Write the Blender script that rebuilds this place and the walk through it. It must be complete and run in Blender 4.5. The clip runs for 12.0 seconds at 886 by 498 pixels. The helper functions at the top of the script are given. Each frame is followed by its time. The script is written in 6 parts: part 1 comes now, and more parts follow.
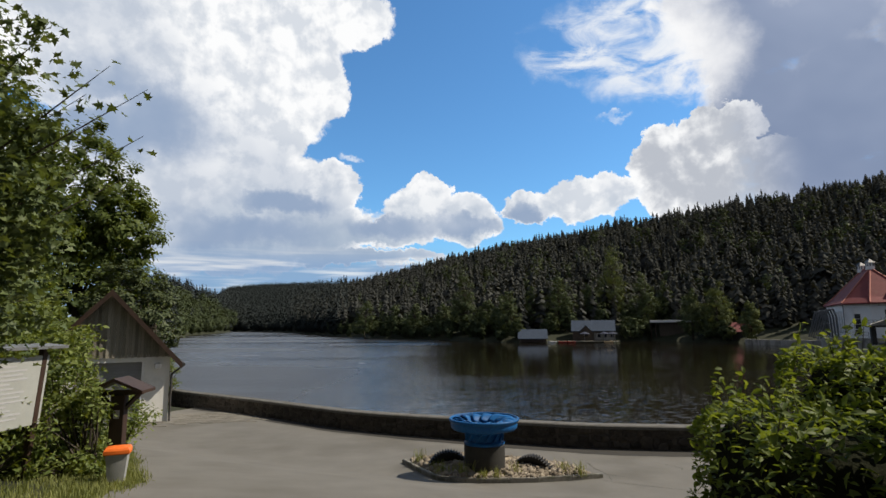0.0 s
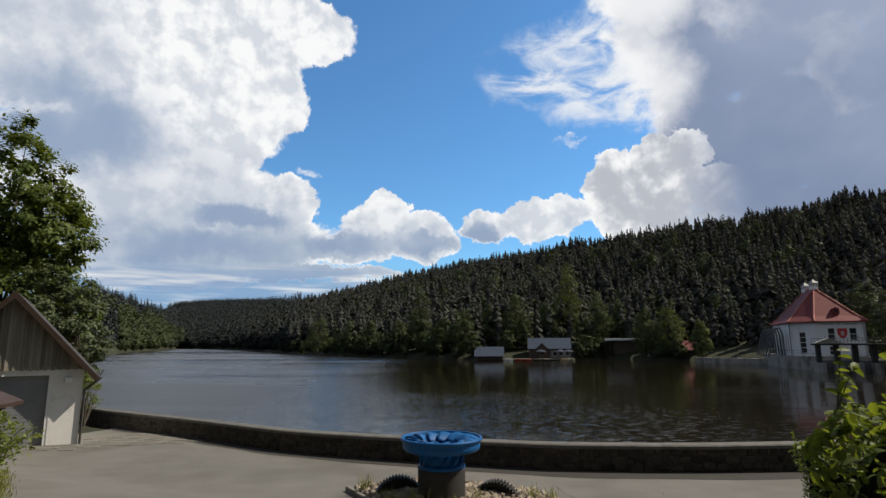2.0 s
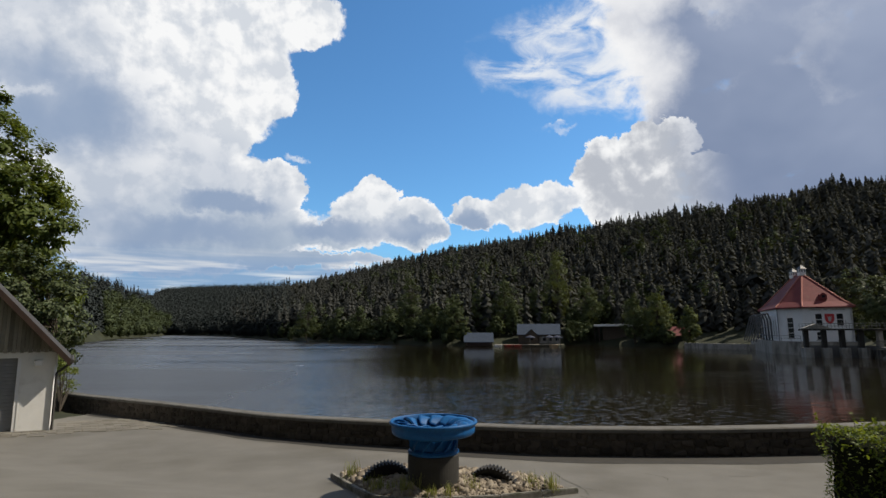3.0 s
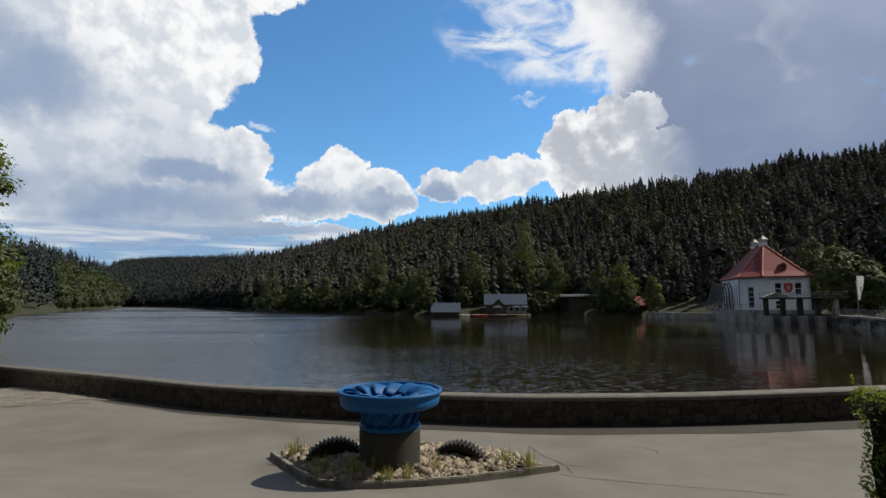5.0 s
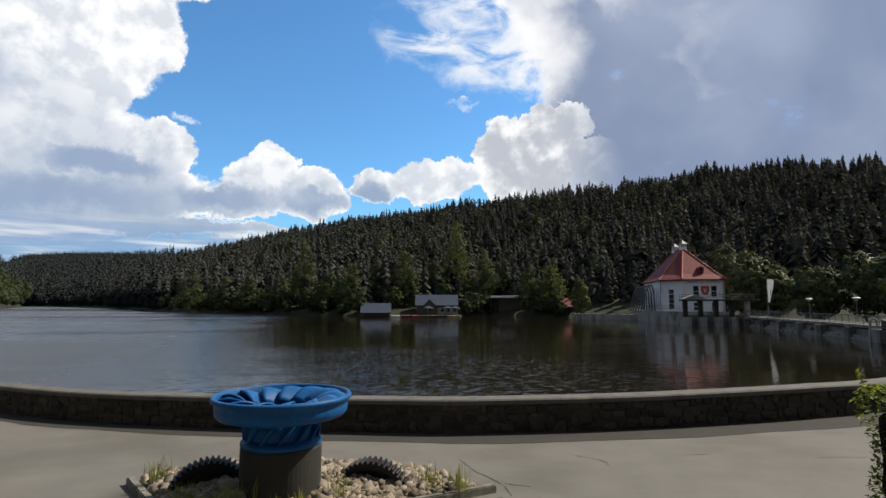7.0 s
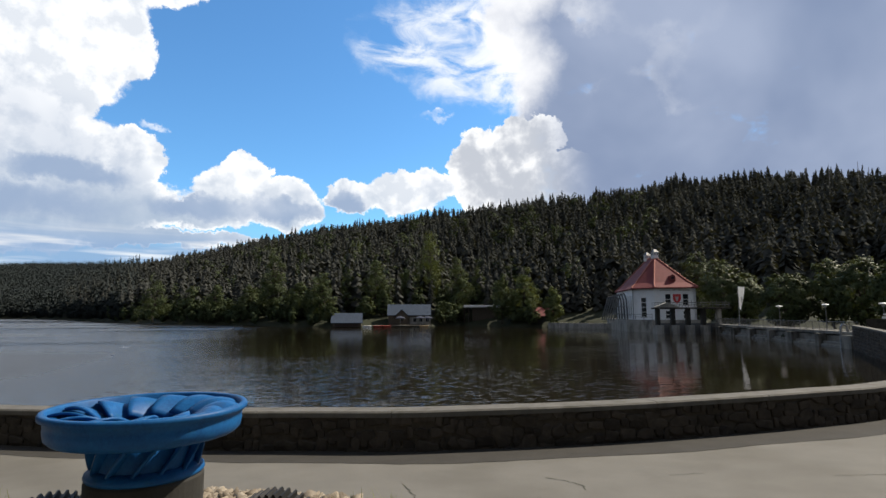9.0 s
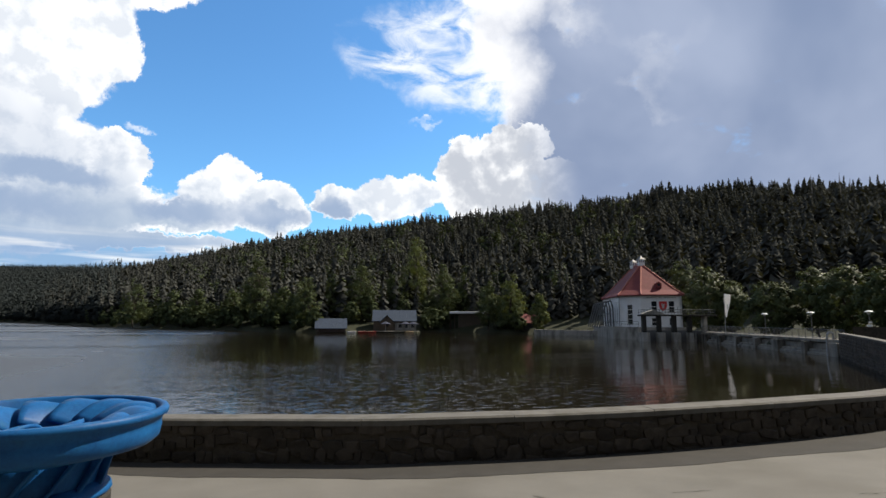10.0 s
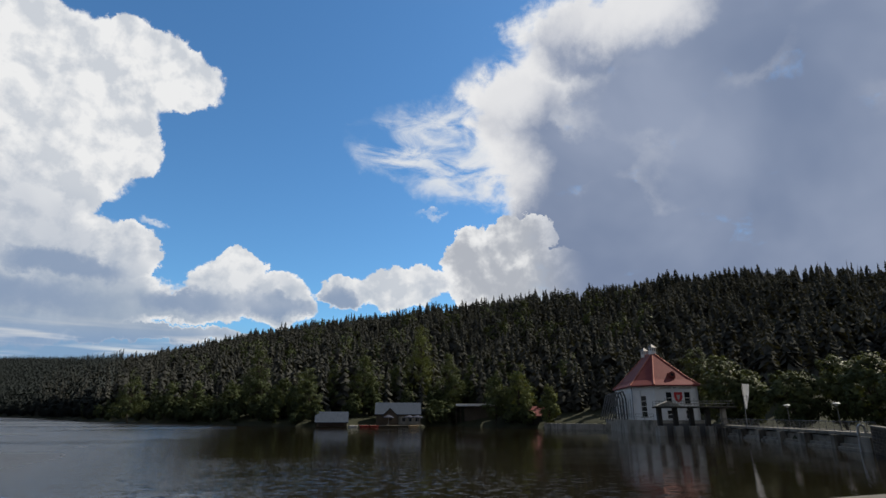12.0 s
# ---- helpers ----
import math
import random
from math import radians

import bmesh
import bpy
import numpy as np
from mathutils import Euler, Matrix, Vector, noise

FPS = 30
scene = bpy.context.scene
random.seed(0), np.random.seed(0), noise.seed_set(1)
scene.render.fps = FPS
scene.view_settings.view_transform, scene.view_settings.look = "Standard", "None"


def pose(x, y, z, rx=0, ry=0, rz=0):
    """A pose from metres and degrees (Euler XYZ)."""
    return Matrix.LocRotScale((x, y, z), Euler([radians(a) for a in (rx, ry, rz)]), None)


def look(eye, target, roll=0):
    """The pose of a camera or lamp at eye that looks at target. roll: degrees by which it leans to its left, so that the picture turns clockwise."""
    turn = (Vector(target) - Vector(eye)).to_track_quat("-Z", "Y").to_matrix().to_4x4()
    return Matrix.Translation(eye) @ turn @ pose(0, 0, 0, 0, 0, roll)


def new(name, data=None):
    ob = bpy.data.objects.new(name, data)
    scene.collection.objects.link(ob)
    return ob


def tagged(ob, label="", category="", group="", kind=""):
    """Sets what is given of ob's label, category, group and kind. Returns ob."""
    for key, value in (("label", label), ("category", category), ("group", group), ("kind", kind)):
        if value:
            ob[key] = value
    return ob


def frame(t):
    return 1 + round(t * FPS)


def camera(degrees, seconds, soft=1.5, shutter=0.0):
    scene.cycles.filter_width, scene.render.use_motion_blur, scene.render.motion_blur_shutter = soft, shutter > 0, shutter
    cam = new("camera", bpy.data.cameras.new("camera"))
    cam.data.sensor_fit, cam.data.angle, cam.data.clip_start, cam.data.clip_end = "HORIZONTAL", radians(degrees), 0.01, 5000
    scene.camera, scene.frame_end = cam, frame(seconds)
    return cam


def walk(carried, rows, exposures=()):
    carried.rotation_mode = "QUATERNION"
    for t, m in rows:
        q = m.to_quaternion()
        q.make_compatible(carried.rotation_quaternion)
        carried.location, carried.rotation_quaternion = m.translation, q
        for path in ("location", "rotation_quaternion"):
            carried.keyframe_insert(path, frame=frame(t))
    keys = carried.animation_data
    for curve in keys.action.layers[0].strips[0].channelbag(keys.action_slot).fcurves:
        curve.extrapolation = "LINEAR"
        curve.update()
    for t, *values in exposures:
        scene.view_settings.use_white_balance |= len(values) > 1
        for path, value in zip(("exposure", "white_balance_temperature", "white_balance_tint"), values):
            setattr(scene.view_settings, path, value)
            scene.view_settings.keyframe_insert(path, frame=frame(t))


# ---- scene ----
cam = camera(77.7, 12.0)
PATH = [
    (0, (1.750, -3.741, 5.707), (1.622, -1.764, 5.98), -0.6),
    (0.5, (1.690, -3.206, 5.622), (1.577, -1.230, 5.914), -0.5),
    (1, (1.695, -2.556, 5.515), (1.615, -0.582, 5.823), -0.5),
    (1.5, (1.682, -2.044, 5.459), (1.648, -0.070, 5.78), -0.5),
    (2, (1.684, -1.449, 5.324), (1.711, 0.522, 5.66), -0.3),
    (2.5, (1.628, -0.917, 5.187), (1.674, 1.056, 5.511), -0.3),
    (3, (1.627, -0.321, 5.093), (1.692, 1.657, 5.382), -0.3),
    (5, (1.869, 1.986, 4.7), (2.051, 3.969, 4.887), -0.4),
    (5.5, (2.016, 2.548, 4.609), (2.240, 4.527, 4.791), -0.4),
    (6, (2.164, 3.140, 4.548), (2.473, 5.108, 4.725), -0.1),
    (6.5, (2.284, 3.684, 4.421), (2.661, 5.639, 4.601), -0.1),
    (7, (2.387, 4.248, 4.363), (2.811, 6.193, 4.555), 0.0),
    (9, (3.383, 6.187, 3.982), (3.896, 8.106, 4.213), -0.2),
    (9.5, (3.616, 6.707, 3.905), (4.166, 8.613, 4.155), -0.1),
    (10, (3.862, 7.295, 3.787), (4.420, 9.199, 4.042), 0.2),
    (10.5, (4.104, 7.746, 3.74), (4.662, 9.643, 4.042), 0.1),
    (11, (4.334, 8.161, 3.705), (4.886, 10.032, 4.145), 0.1),
    (11.5, (4.482, 8.344, 3.655), (5.018, 10.195, 4.189), 0.3),
    (12, (4.593, 8.446, 3.61), (5.110, 10.292, 4.183), 0.1),
]
walk(cam, [(t, look(eye, target, roll)) for t, eye, target, roll in PATH],
     exposures=[(0, 0.0), (1, 0.0), (2.5, -0.07), (5.5, -0.03), (7, 0.09), (9, 0.22), (11, 0.28), (11.5, 0.03), (12, -0.22)])

# ---- world, sun ----
SUN_AZ, SUN_EL = 80.0, 46.0      # clockwise from +y, degrees
sun_dir = Vector((math.sin(radians(SUN_AZ)) * math.cos(radians(SUN_EL)), math.cos(radians(SUN_AZ)) * math.cos(radians(SUN_EL)), math.sin(radians(SUN_EL))))
sun = new("sun", bpy.data.lights.new("sun", "SUN"))
sun.data.energy, sun.data.angle, sun.data.color = 5.2, radians(0.6), (1.0, 0.90, 0.75)
sun.matrix_world = look((0, 0, 60), Vector((0, 0, 60)) - sun_dir)

# clouds: centre azimuth, elevation, half width, half height, in degrees
CUMULUS = [(-40.1, 25.0, 10.6, 5.6), (-27.1, 27.9, 13.0, 6.1), (-16.4, 30.3, 7.4, 3.6), (-25.7, 21.7, 9.9, 6.1), (-18.0, 23.6, 4.3, 3.1),
           (-21.3, 19.0, 3.6, 4.0), (-32.7, 14.1, 11.9, 6.5), (-23.8, 13.4, 7.9, 4.9), (-14.9, 14.2, 2.6, 2.5), (-16.6, 9.9, 6.2, 3.7),
           (-26.1, 7.8, 10.0, 2.7), (-4.9, 14.1, 2.5, 1.8), (-6.1, 11.5, 4.4, 2.6),
           (-1.4, 10.8, 3.8, 2.6), (-9.6, 9.4, 5.0, 1.7), (-11.9, 6.8, 8.6, 0.8), (4.9, 12.1, 2.6, 1.7), (11.5, 12.6, 5.6, 2.1)]
TOWERS = [(23.3, 17.0, 3.9, 3.0), (19.1, 15.2, 3.8, 3.2), (22.0, 12.5, 5.8, 3.7), (27.0, 12.5, 5.5, 3.8)]
RAIN = [(47.5, 24.3, 15.5, 7.8), (38.8, 29.7, 12.8, 6.1), (31.9, 25.3, 9.4, 4.6), (54.3, 19.6, 11.8, 8.6), (44.9, 35.0, 15.5, 7.2),
        (27.1, 26.9, 5.6, 3.3), (38.8, 16.2, 8.8, 3.8), (62.0, 30.3, 14.4, 9.1), (34.0, 20.0, 6.0, 5.0), (31.0, 16.5, 7.5, 6.0), (27.5, 24.0, 6.0, 4.0), (27.5, 20.5, 5.0, 3.0), (25.0, 30.5, 6.0, 4.0), (33.0, 36.0, 9.0, 4.5), (42.0, 12.0, 11.0, 6.0), (56.0, 12.0, 12.0, 6.0), (70.0, 18.0, 12.0, 10.0), (44.5, 22.0, 10.0, 7.0)]
WISPS = [(16.3, 28.4, 7.6, 3.0), (11.5, 26.4, 5.4, 2.2), (18.6, 24.5, 5.9, 2.8), (21.5, 22.6, 3.6, 1.8), (22.0, 31.0, 4.5, 3.6), (13.7, 20.7, 1.9, 0.3), (-13.8, 17.3, 1.1, 0.3), (20.0, 28.0, 6.0, 3.5)]

SHADES = [(-36.0, 19.0, 9.0, 4.5), (-20.0, 12.5, 5.0, 1.2), (-29.0, 9.5, 13.0, 1.9), (-7.5, 10.2, 6.0, 1.5), (-2.0, 10.2, 4.5, 1.0), (4.9, 11.4, 2.6, 1.2)]
# where the sun stands behind the thin rim of the rain cloud
RIMS = [(36.0, 39.0, 9.0, 3.6), (19.5, 25.5, 6.0, 5.0), (22.5, 33.5, 6.0, 4.5)]

world = bpy.data.worlds.new("sky")
scene.world = world
world.use_nodes = True
WN, WL = world.node_tree.nodes, world.node_tree.links
WN.clear()


def wnode(kind, *inputs, **props):
    n = WN.new(kind)
    for k, v in props.items():
        setattr(n, k, v)
    for i, v in enumerate(inputs):
        if v is None:
            continue
        if isinstance(v, bpy.types.NodeSocket):
            WL.new(v, n.inputs[i])
        else:
            n.inputs[i].default_value = v
    return n


def wmath(op, *a):
    return wnode("ShaderNodeMath", *a, operation=op).outputs[0]


def wramp(x, lo, hi, out0=0.0, out1=1.0):
    return wnode("ShaderNodeMapRange", x, lo, hi, out0, out1, interpolation_type="SMOOTHSTEP").outputs[0]


def wmix(f, a, b):
    n = WN.new("ShaderNodeMix")
    n.data_type = "RGBA"
    for s, v in ((n.inputs[0], f), (n.inputs[6], a), (n.inputs[7], b)):
        if isinstance(v, bpy.types.NodeSocket):
            WL.new(v, s)
        else:
            s.default_value = v
    return n.outputs[2]


def wnoise(vec, scale, detail, rough, distort=0.0):
    n = WN.new("ShaderNodeTexNoise")
    WL.new(vec, n.inputs["Vector"])
    n.inputs["Scale"].default_value, n.inputs["Detail"].default_value = scale, detail
    n.inputs["Roughness"].default_value, n.inputs["Distortion"].default_value = rough, distort
    return n


way = wnode("ShaderNodeTexCoord").outputs["Generated"]
sep = wnode("ShaderNodeSeparateXYZ", way)
azimuth = wmath("ARCTAN2", sep.outputs[0], sep.outputs[1])
elevation = wmath("ARCSINE", sep.outputs[2])
flat = wnode("ShaderNodeCombineXYZ", azimuth, elevation, 0.0).outputs[0]
# ragged edges: the place is pushed about by noise before the outline is taken
push = wnoise(flat, 11.0, 9.0, 0.66)
push = wnode("ShaderNodeVectorMath", push.outputs["Color"], (0.5, 0.5, 0.5), operation="SUBTRACT").outputs[0]
push = wnode("ShaderNodeVectorMath", push, (0.115, 0.10, 0.0), operation="MULTIPLY").outputs[0]
bent = wnode("ShaderNodeVectorMath", flat, push, operation="ADD").outputs[0]


def outline(group):
    """Squared distance from the group's clouds, 1 on their edges."""
    best = None
    for a, e, w, h in group:
        w, h = radians(w), radians(h)
        q = wnode("ShaderNodeVectorMath", bent, (1 / w, 1 / h, 0.0), (-radians(a) / w, -radians(e) / h, 0.0), operation="MULTIPLY_ADD").outputs[0]
        q = wnode("ShaderNodeVectorMath", q, q, operation="DOT_PRODUCT").outputs["Value"]
        best = q if best is None else wnode("ShaderNodeMath", best, q, 0.25, operation="SMOOTH_MIN").outputs[0]
    return best


puff = wnoise(flat, 17.0, 8.0, 0.56, 0.15)
toward = wnode("ShaderNodeVectorMath", flat, (0.012, 0.02, 0.0), operation="ADD").outputs[0]
puff_lit = wnoise(toward, 17.0, 8.0, 0.56, 0.15)
relief = wmath("SUBTRACT", puff.outputs["Fac"], puff_lit.outputs["Fac"])
soft_noise = wnoise(flat, 5.0, 3.0, 0.5, 0.4)
sky = WN.new("ShaderNodeTexSky")
sky.sky_type, sky.sun_disc = "NISHITA", False
sky.sun_elevation, sky.sun_rotation = radians(SUN_EL), radians(SUN_AZ)
sky.air_density, sky.dust_density, sky.ozone_density = 1.0, 0.4, 2.2
blue = wnode("ShaderNodeVectorMath", sky.outputs[0], (0.80, 1.34, 1.66), operation="MULTIPLY").outputs[0]

WHITE, PALE, SHADE, SLATE = (9.8, 9.85, 9.9, 1), (6.9, 7.3, 7.9, 1), (3.0, 4.0, 5.4, 1), (2.1, 2.7, 4.1, 1)
wisp_d = outline(WISPS)
comb = wnode("ShaderNodeMapping", flat)
comb.inputs["Rotation"].default_value, comb.inputs["Scale"].default_value = (0, 0, radians(28)), (9.0, 20.0, 1.0)
streak = wnoise(comb.outputs[0], 1.0, 8.0, 0.62, 0.6)
wisp = wmath("MULTIPLY", wramp(wisp_d, 1.9, 0.1), wramp(streak.outputs["Fac"], 0.34, 0.62))
color = wmix(wisp, blue, (8.2, 8.6, 9.2, 1))
rain_d = outline(RAIN)
ragged = wmath("ADD", rain_d, wramp(puff.outputs["Fac"], 0.3, 0.7, 0.34, -0.34))
fibres = wmath("ADD", ragged, wramp(streak.outputs["Fac"], 0.3, 0.7, 0.30, -0.30))
rain_a = wramp(fibres, 1.75, 0.62)
broad = wnoise(flat, 3.2, 4.0, 0.5, 0.3)
low_edge = wramp(elevation, radians(21), radians(14), 0.0, 0.5)
edge = wmath("SUBTRACT", wmath("ADD", rain_d, wramp(broad.outputs["Fac"], 0.35, 0.65, -0.12, 0.12)), low_edge)
rain_c = wmix(wramp(edge, 1.05, 0.25), WHITE, wmix(wramp(broad.outputs["Fac"], 0.3, 0.7), SLATE, (3.4, 4.0, 5.4, 1)))
rim = wmath("ADD", outline(RIMS), wramp(soft_noise.outputs["Fac"], 0.3, 0.7, 0.3, -0.3))
rain_c = wmix(wramp(rim, 2.4, 0.0, 0.0, 0.9), rain_c, (9.5, 9.5, 9.6, 1))
color = wmix(rain_a, color, rain_c)
tower_d = outline(TOWERS)
form = wmath("ADD", wmath("MULTIPLY", relief, 3.5), wmath("MULTIPLY", broad.outputs["Fac"], 0.9))
tower_c = wmix(wramp(wmath("ADD", tower_d, wmath("MULTIPLY", form, 0.9)), 1.75, 0.35), WHITE, (5.0, 5.3, 5.9, 1))
color = wmix(wmath("MULTIPLY", wramp(tower_d, 1.06, 0.95), wramp(azimuth, radians(31), radians(24))), color, tower_c)
cum_d = outline(CUMULUS)
lit = wnode("ShaderNodeMapRange", wmath("ADD", wmath("MULTIPLY", relief, 2.6), wmath("MULTIPLY", soft_noise.outputs["Fac"], 0.40)), -0.08, 0.40).outputs[0]
cum_c = wmix(lit, PALE, WHITE)
under = wmath("MULTIPLY", wramp(broad.outputs["Fac"], 0.46, 0.62), wramp(cum_d, 0.9, 0.4))
cum_c = wmix(wmath("MULTIPLY", under, 0.55), cum_c, (4.2, 4.9, 6.1, 1))
low = wmath("MULTIPLY", wramp(elevation, radians(16), radians(7)), wramp(soft_noise.outputs["Fac"], 0.30, 0.56))
cum_c = wmix(wmath("MULTIPLY", wmath("MULTIPLY", low, 0.75), wramp(cum_d, 1.0, 0.5)), cum_c, SHADE)
base = wmath("MULTIPLY", wramp(outline(SHADES), 1.5, 0.2), wramp(soft_noise.outputs["Fac"], 0.32, 0.58, 0.35, 0.95))
cum_c = wmix(wmath("MULTIPLY", base, wramp(cum_d, 1.1, 0.75)), cum_c, (2.9, 3.8, 5.4, 1))
color = wmix(wramp(cum_d, 1.10, 0.90), color, cum_c)
# a layer of flat stratus close over the far hills
bars = wnode("ShaderNodeVectorMath", flat, (5.0, 60.0, 1.0), operation="MULTIPLY").outputs[0]
bars = wnoise(bars, 1.0, 3.0, 0.5)
band = wmath("MULTIPLY", wramp(elevation, radians(8.5), radians(5.5)), wramp(azimuth, radians(2), radians(-8)))
color = wmix(wmath("MULTIPLY", band, 0.9), color, wmix(wramp(bars.outputs["Fac"], 0.45, 0.68), (2.5, 3.8, 5.9, 1), (7.8, 8.0, 8.3, 1)))
# the broken cloud goes on round the rest of the sky
around = wramp(wmath("ABSOLUTE", wmath("SUBTRACT", azimuth, radians(12))), radians(62), radians(82))
above = wramp(elevation, radians(40), radians(52))
cover = wmath("MULTIPLY", wmath("MAXIMUM", around, above), wramp(broad.outputs["Fac"], 0.30, 0.50))
color = wmix(cover, color, wmix(wramp(soft_noise.outputs["Fac"], 0.35, 0.65), (1.5, 1.58, 1.75, 1), (2.9, 3.0, 3.25, 1)))
background = wnode("ShaderNodeBackground", color, 0.1)
WL.new(background.outputs[0], wnode("ShaderNodeOutputWorld").inputs[0])


# ---- materials ----
def material(name, dark, light, scale=4.0, rough=0.8, metal=0.0, bump=0.3, grain=60.0, spread=(0.3, 0.7), random_by="", depth=0.01, stretch=(1, 1, 1), spec=0.4, stain=None, jitter=0.34):
    """A surface of two colours mixed by coarse and fine noise, with relief. random_by: 'Object' or 'Island' varies pieces."""
    m = bpy.data.materials.new(name)
    m.use_nodes = True
    n, l = m.node_tree.nodes, m.node_tree.links
    b = n["Principled BSDF"]
    co = n.new("ShaderNodeTexCoord")
    geo = n.new("ShaderNodeNewGeometry")
    mp = n.new("ShaderNodeMapping")
    l.new(geo.outputs["Position"], mp.inputs[0])
    mp.inputs["Scale"].default_value = stretch
    big, fine = n.new("ShaderNodeTexNoise"), n.new("ShaderNodeTexNoise")
    for t, s, d in ((big, scale, 5.0), (fine, grain, 4.0)):
        l.new(mp.outputs[0], t.inputs["Vector"])
        t.inputs["Scale"].default_value, t.inputs["Detail"].default_value, t.inputs["Roughness"].default_value = s, d, 0.6
    add = n.new("ShaderNodeMath")
    add.operation = "MULTIPLY_ADD"
    l.new(fine.outputs["Fac"], add.inputs[0])
    add.inputs[1].default_value = 0.45
    half = n.new("ShaderNodeMath")
    half.operation = "MULTIPLY"
    l.new(big.outputs["Fac"], half.inputs[0])
    half.inputs[1].default_value = 0.55
    l.new(half.outputs[0], add.inputs[2])
    value = add.outputs[0]
    if random_by:
        r = n.new("ShaderNodeObjectInfo").outputs["Random"] if random_by == "Object" else geo.outputs["Random Per Island"]
        j = n.new("ShaderNodeMath")
        j.operation = "MULTIPLY_ADD"
        l.new(r, j.inputs[0])
        j.inputs[1].default_value = jitter
        k = n.new("ShaderNodeMath")
        k.operation = "SUBTRACT"
        l.new(value, k.inputs[0])
        k.inputs[1].default_value = jitter / 2
        l.new(k.outputs[0], j.inputs[2])
        value = j.outputs[0]
    ramp = n.new("ShaderNodeValToRGB")
    ramp.color_ramp.elements[0].position, ramp.color_ramp.elements[1].position = spread
    ramp.color_ramp.elements[0].color, ramp.color_ramp.elements[1].color = (*dark, 1), (*light, 1)
    l.new(value, ramp.inputs[0])
    out = ramp.outputs[0]
    if stain:
        st = n.new("ShaderNodeTexNoise")
        l.new(mp.outputs[0], st.inputs["Vector"])
        st.inputs["Scale"].default_value, st.inputs["Detail"].default_value = stain[1], 6.0
        sr = n.new("ShaderNodeMapRange")
        l.new(st.outputs["Fac"], sr.inputs[0])
        sr.inputs[1].default_value, sr.inputs[2].default_value = stain[2], stain[3]
        mx = n.new("ShaderNodeMix")
        mx.data_type = "RGBA"
        l.new(sr.outputs[0], mx.inputs[0])
        l.new(out, mx.inputs[6])
        mx.inputs[7].default_value = (*stain[0], 1)
        out = mx.outputs[2]
    l.new(out, b.inputs["Base Color"])
    b.inputs["Roughness"].default_value, b.inputs["Metallic"].default_value = rough, metal
    b.inputs["Specular IOR Level"].default_value = spec
    if bump:
        bp = n.new("ShaderNodeBump")
        bp.inputs["Strength"].default_value, bp.inputs["Distance"].default_value = bump, depth
        l.new(add.outputs[0], bp.inputs["Height"])
        l.new(bp.outputs[0], b.inputs["Normal"])
    return m


def foliage(name, dark, light, glow=0.25, scale=0.6, spec=0.2, jitter=0.34):
    """Leaves: tone by leaf, and some of the light passes through."""
    m = material(name, dark, light, scale=scale, rough=0.55, bump=0, grain=3.0, random_by="Island", spread=(0.25, 0.75), spec=spec, jitter=jitter)
    n, l = m.node_tree.nodes, m.node_tree.links
    tr = n.new("ShaderNodeBsdfTranslucent")
    ramp = [x for x in n if x.type == "VALTORGB"][0]
    warm = n.new("ShaderNodeMix")
    warm.data_type, warm.blend_type = "RGBA", "MULTIPLY"
    warm.inputs[0].default_value = 1.0
    l.new(ramp.outputs[0], warm.inputs[6])
    warm.inputs[7].default_value = (1.9, 1.75, 0.6, 1)
    l.new(warm.outputs[2], tr.inputs[0])
    mix = n.new("ShaderNodeMixShader")
    mix.inputs[0].default_value = glow
    l.new(n["Principled BSDF"].outputs[0], mix.inputs[1])
    l.new(tr.outputs[0], mix.inputs[2])
    l.new(mix.outputs[0], n["Material Output"].inputs[0])
    return m


M_ASPHALT = material("asphalt", (0.118, 0.112, 0.099), (0.172, 0.164, 0.146), scale=0.9, rough=0.9, bump=0.35, grain=70, depth=0.006, stain=((0.095, 0.088, 0.073), 0.35, 0.5, 0.8))
M_CRACK = material("crack filler", (0.035, 0.035, 0.03), (0.08, 0.08, 0.06), scale=6, rough=0.95)
M_STONE = material("wall stone", (0.030, 0.025, 0.019), (0.088, 0.073, 0.058), scale=5, rough=0.92, bump=0.6, grain=45, random_by="Object", spread=(0.3, 0.72), depth=0.02, stain=((0.018, 0.015, 0.012), 2.2, 0.5, 0.8))
M_MORTAR = material("mortar", (0.038, 0.032, 0.025), (0.10, 0.086, 0.07), scale=7, rough=0.95, bump=0.6, grain=50, depth=0.02)
M_COPING = material("coping concrete", (0.085, 0.081, 0.072), (0.16, 0.154, 0.14), scale=2.5, rough=0.9, bump=0.4, grain=60, stain=((0.08, 0.076, 0.06), 2.2, 0.52, 0.72))
M_CONCRETE = material("weathered concrete", (0.20, 0.192, 0.172), (0.42, 0.405, 0.37), scale=0.8, rough=0.9, bump=0.3, grain=14, stretch=(1, 1, 0.35), stain=((0.07, 0.068, 0.06), 0.9, 0.5, 0.75))
# concrete tone lowered to hold the shade on the turbine plinth
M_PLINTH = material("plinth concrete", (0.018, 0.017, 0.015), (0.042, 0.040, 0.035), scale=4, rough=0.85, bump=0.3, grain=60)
M_BLUE = material("blue enamel paint", (0.004, 0.055, 0.19), (0.012, 0.125, 0.34), scale=5, rough=0.5, bump=0.6, grain=30, spec=0.22, depth=0.006, stain=((0.012, 0.09, 0.20), 6.0, 0.58, 0.8))
M_IRON = material("cast iron", (0.012, 0.012, 0.013), (0.035, 0.033, 0.032), scale=9, rough=0.6, metal=0.5, bump=0.3)
M_GRAVEL = material("gravel stone", (0.10, 0.078, 0.056), (0.36, 0.31, 0.24), scale=3, rough=0.9, bump=0.4, grain=40, random_by="Island", spread=(0.25, 0.75))
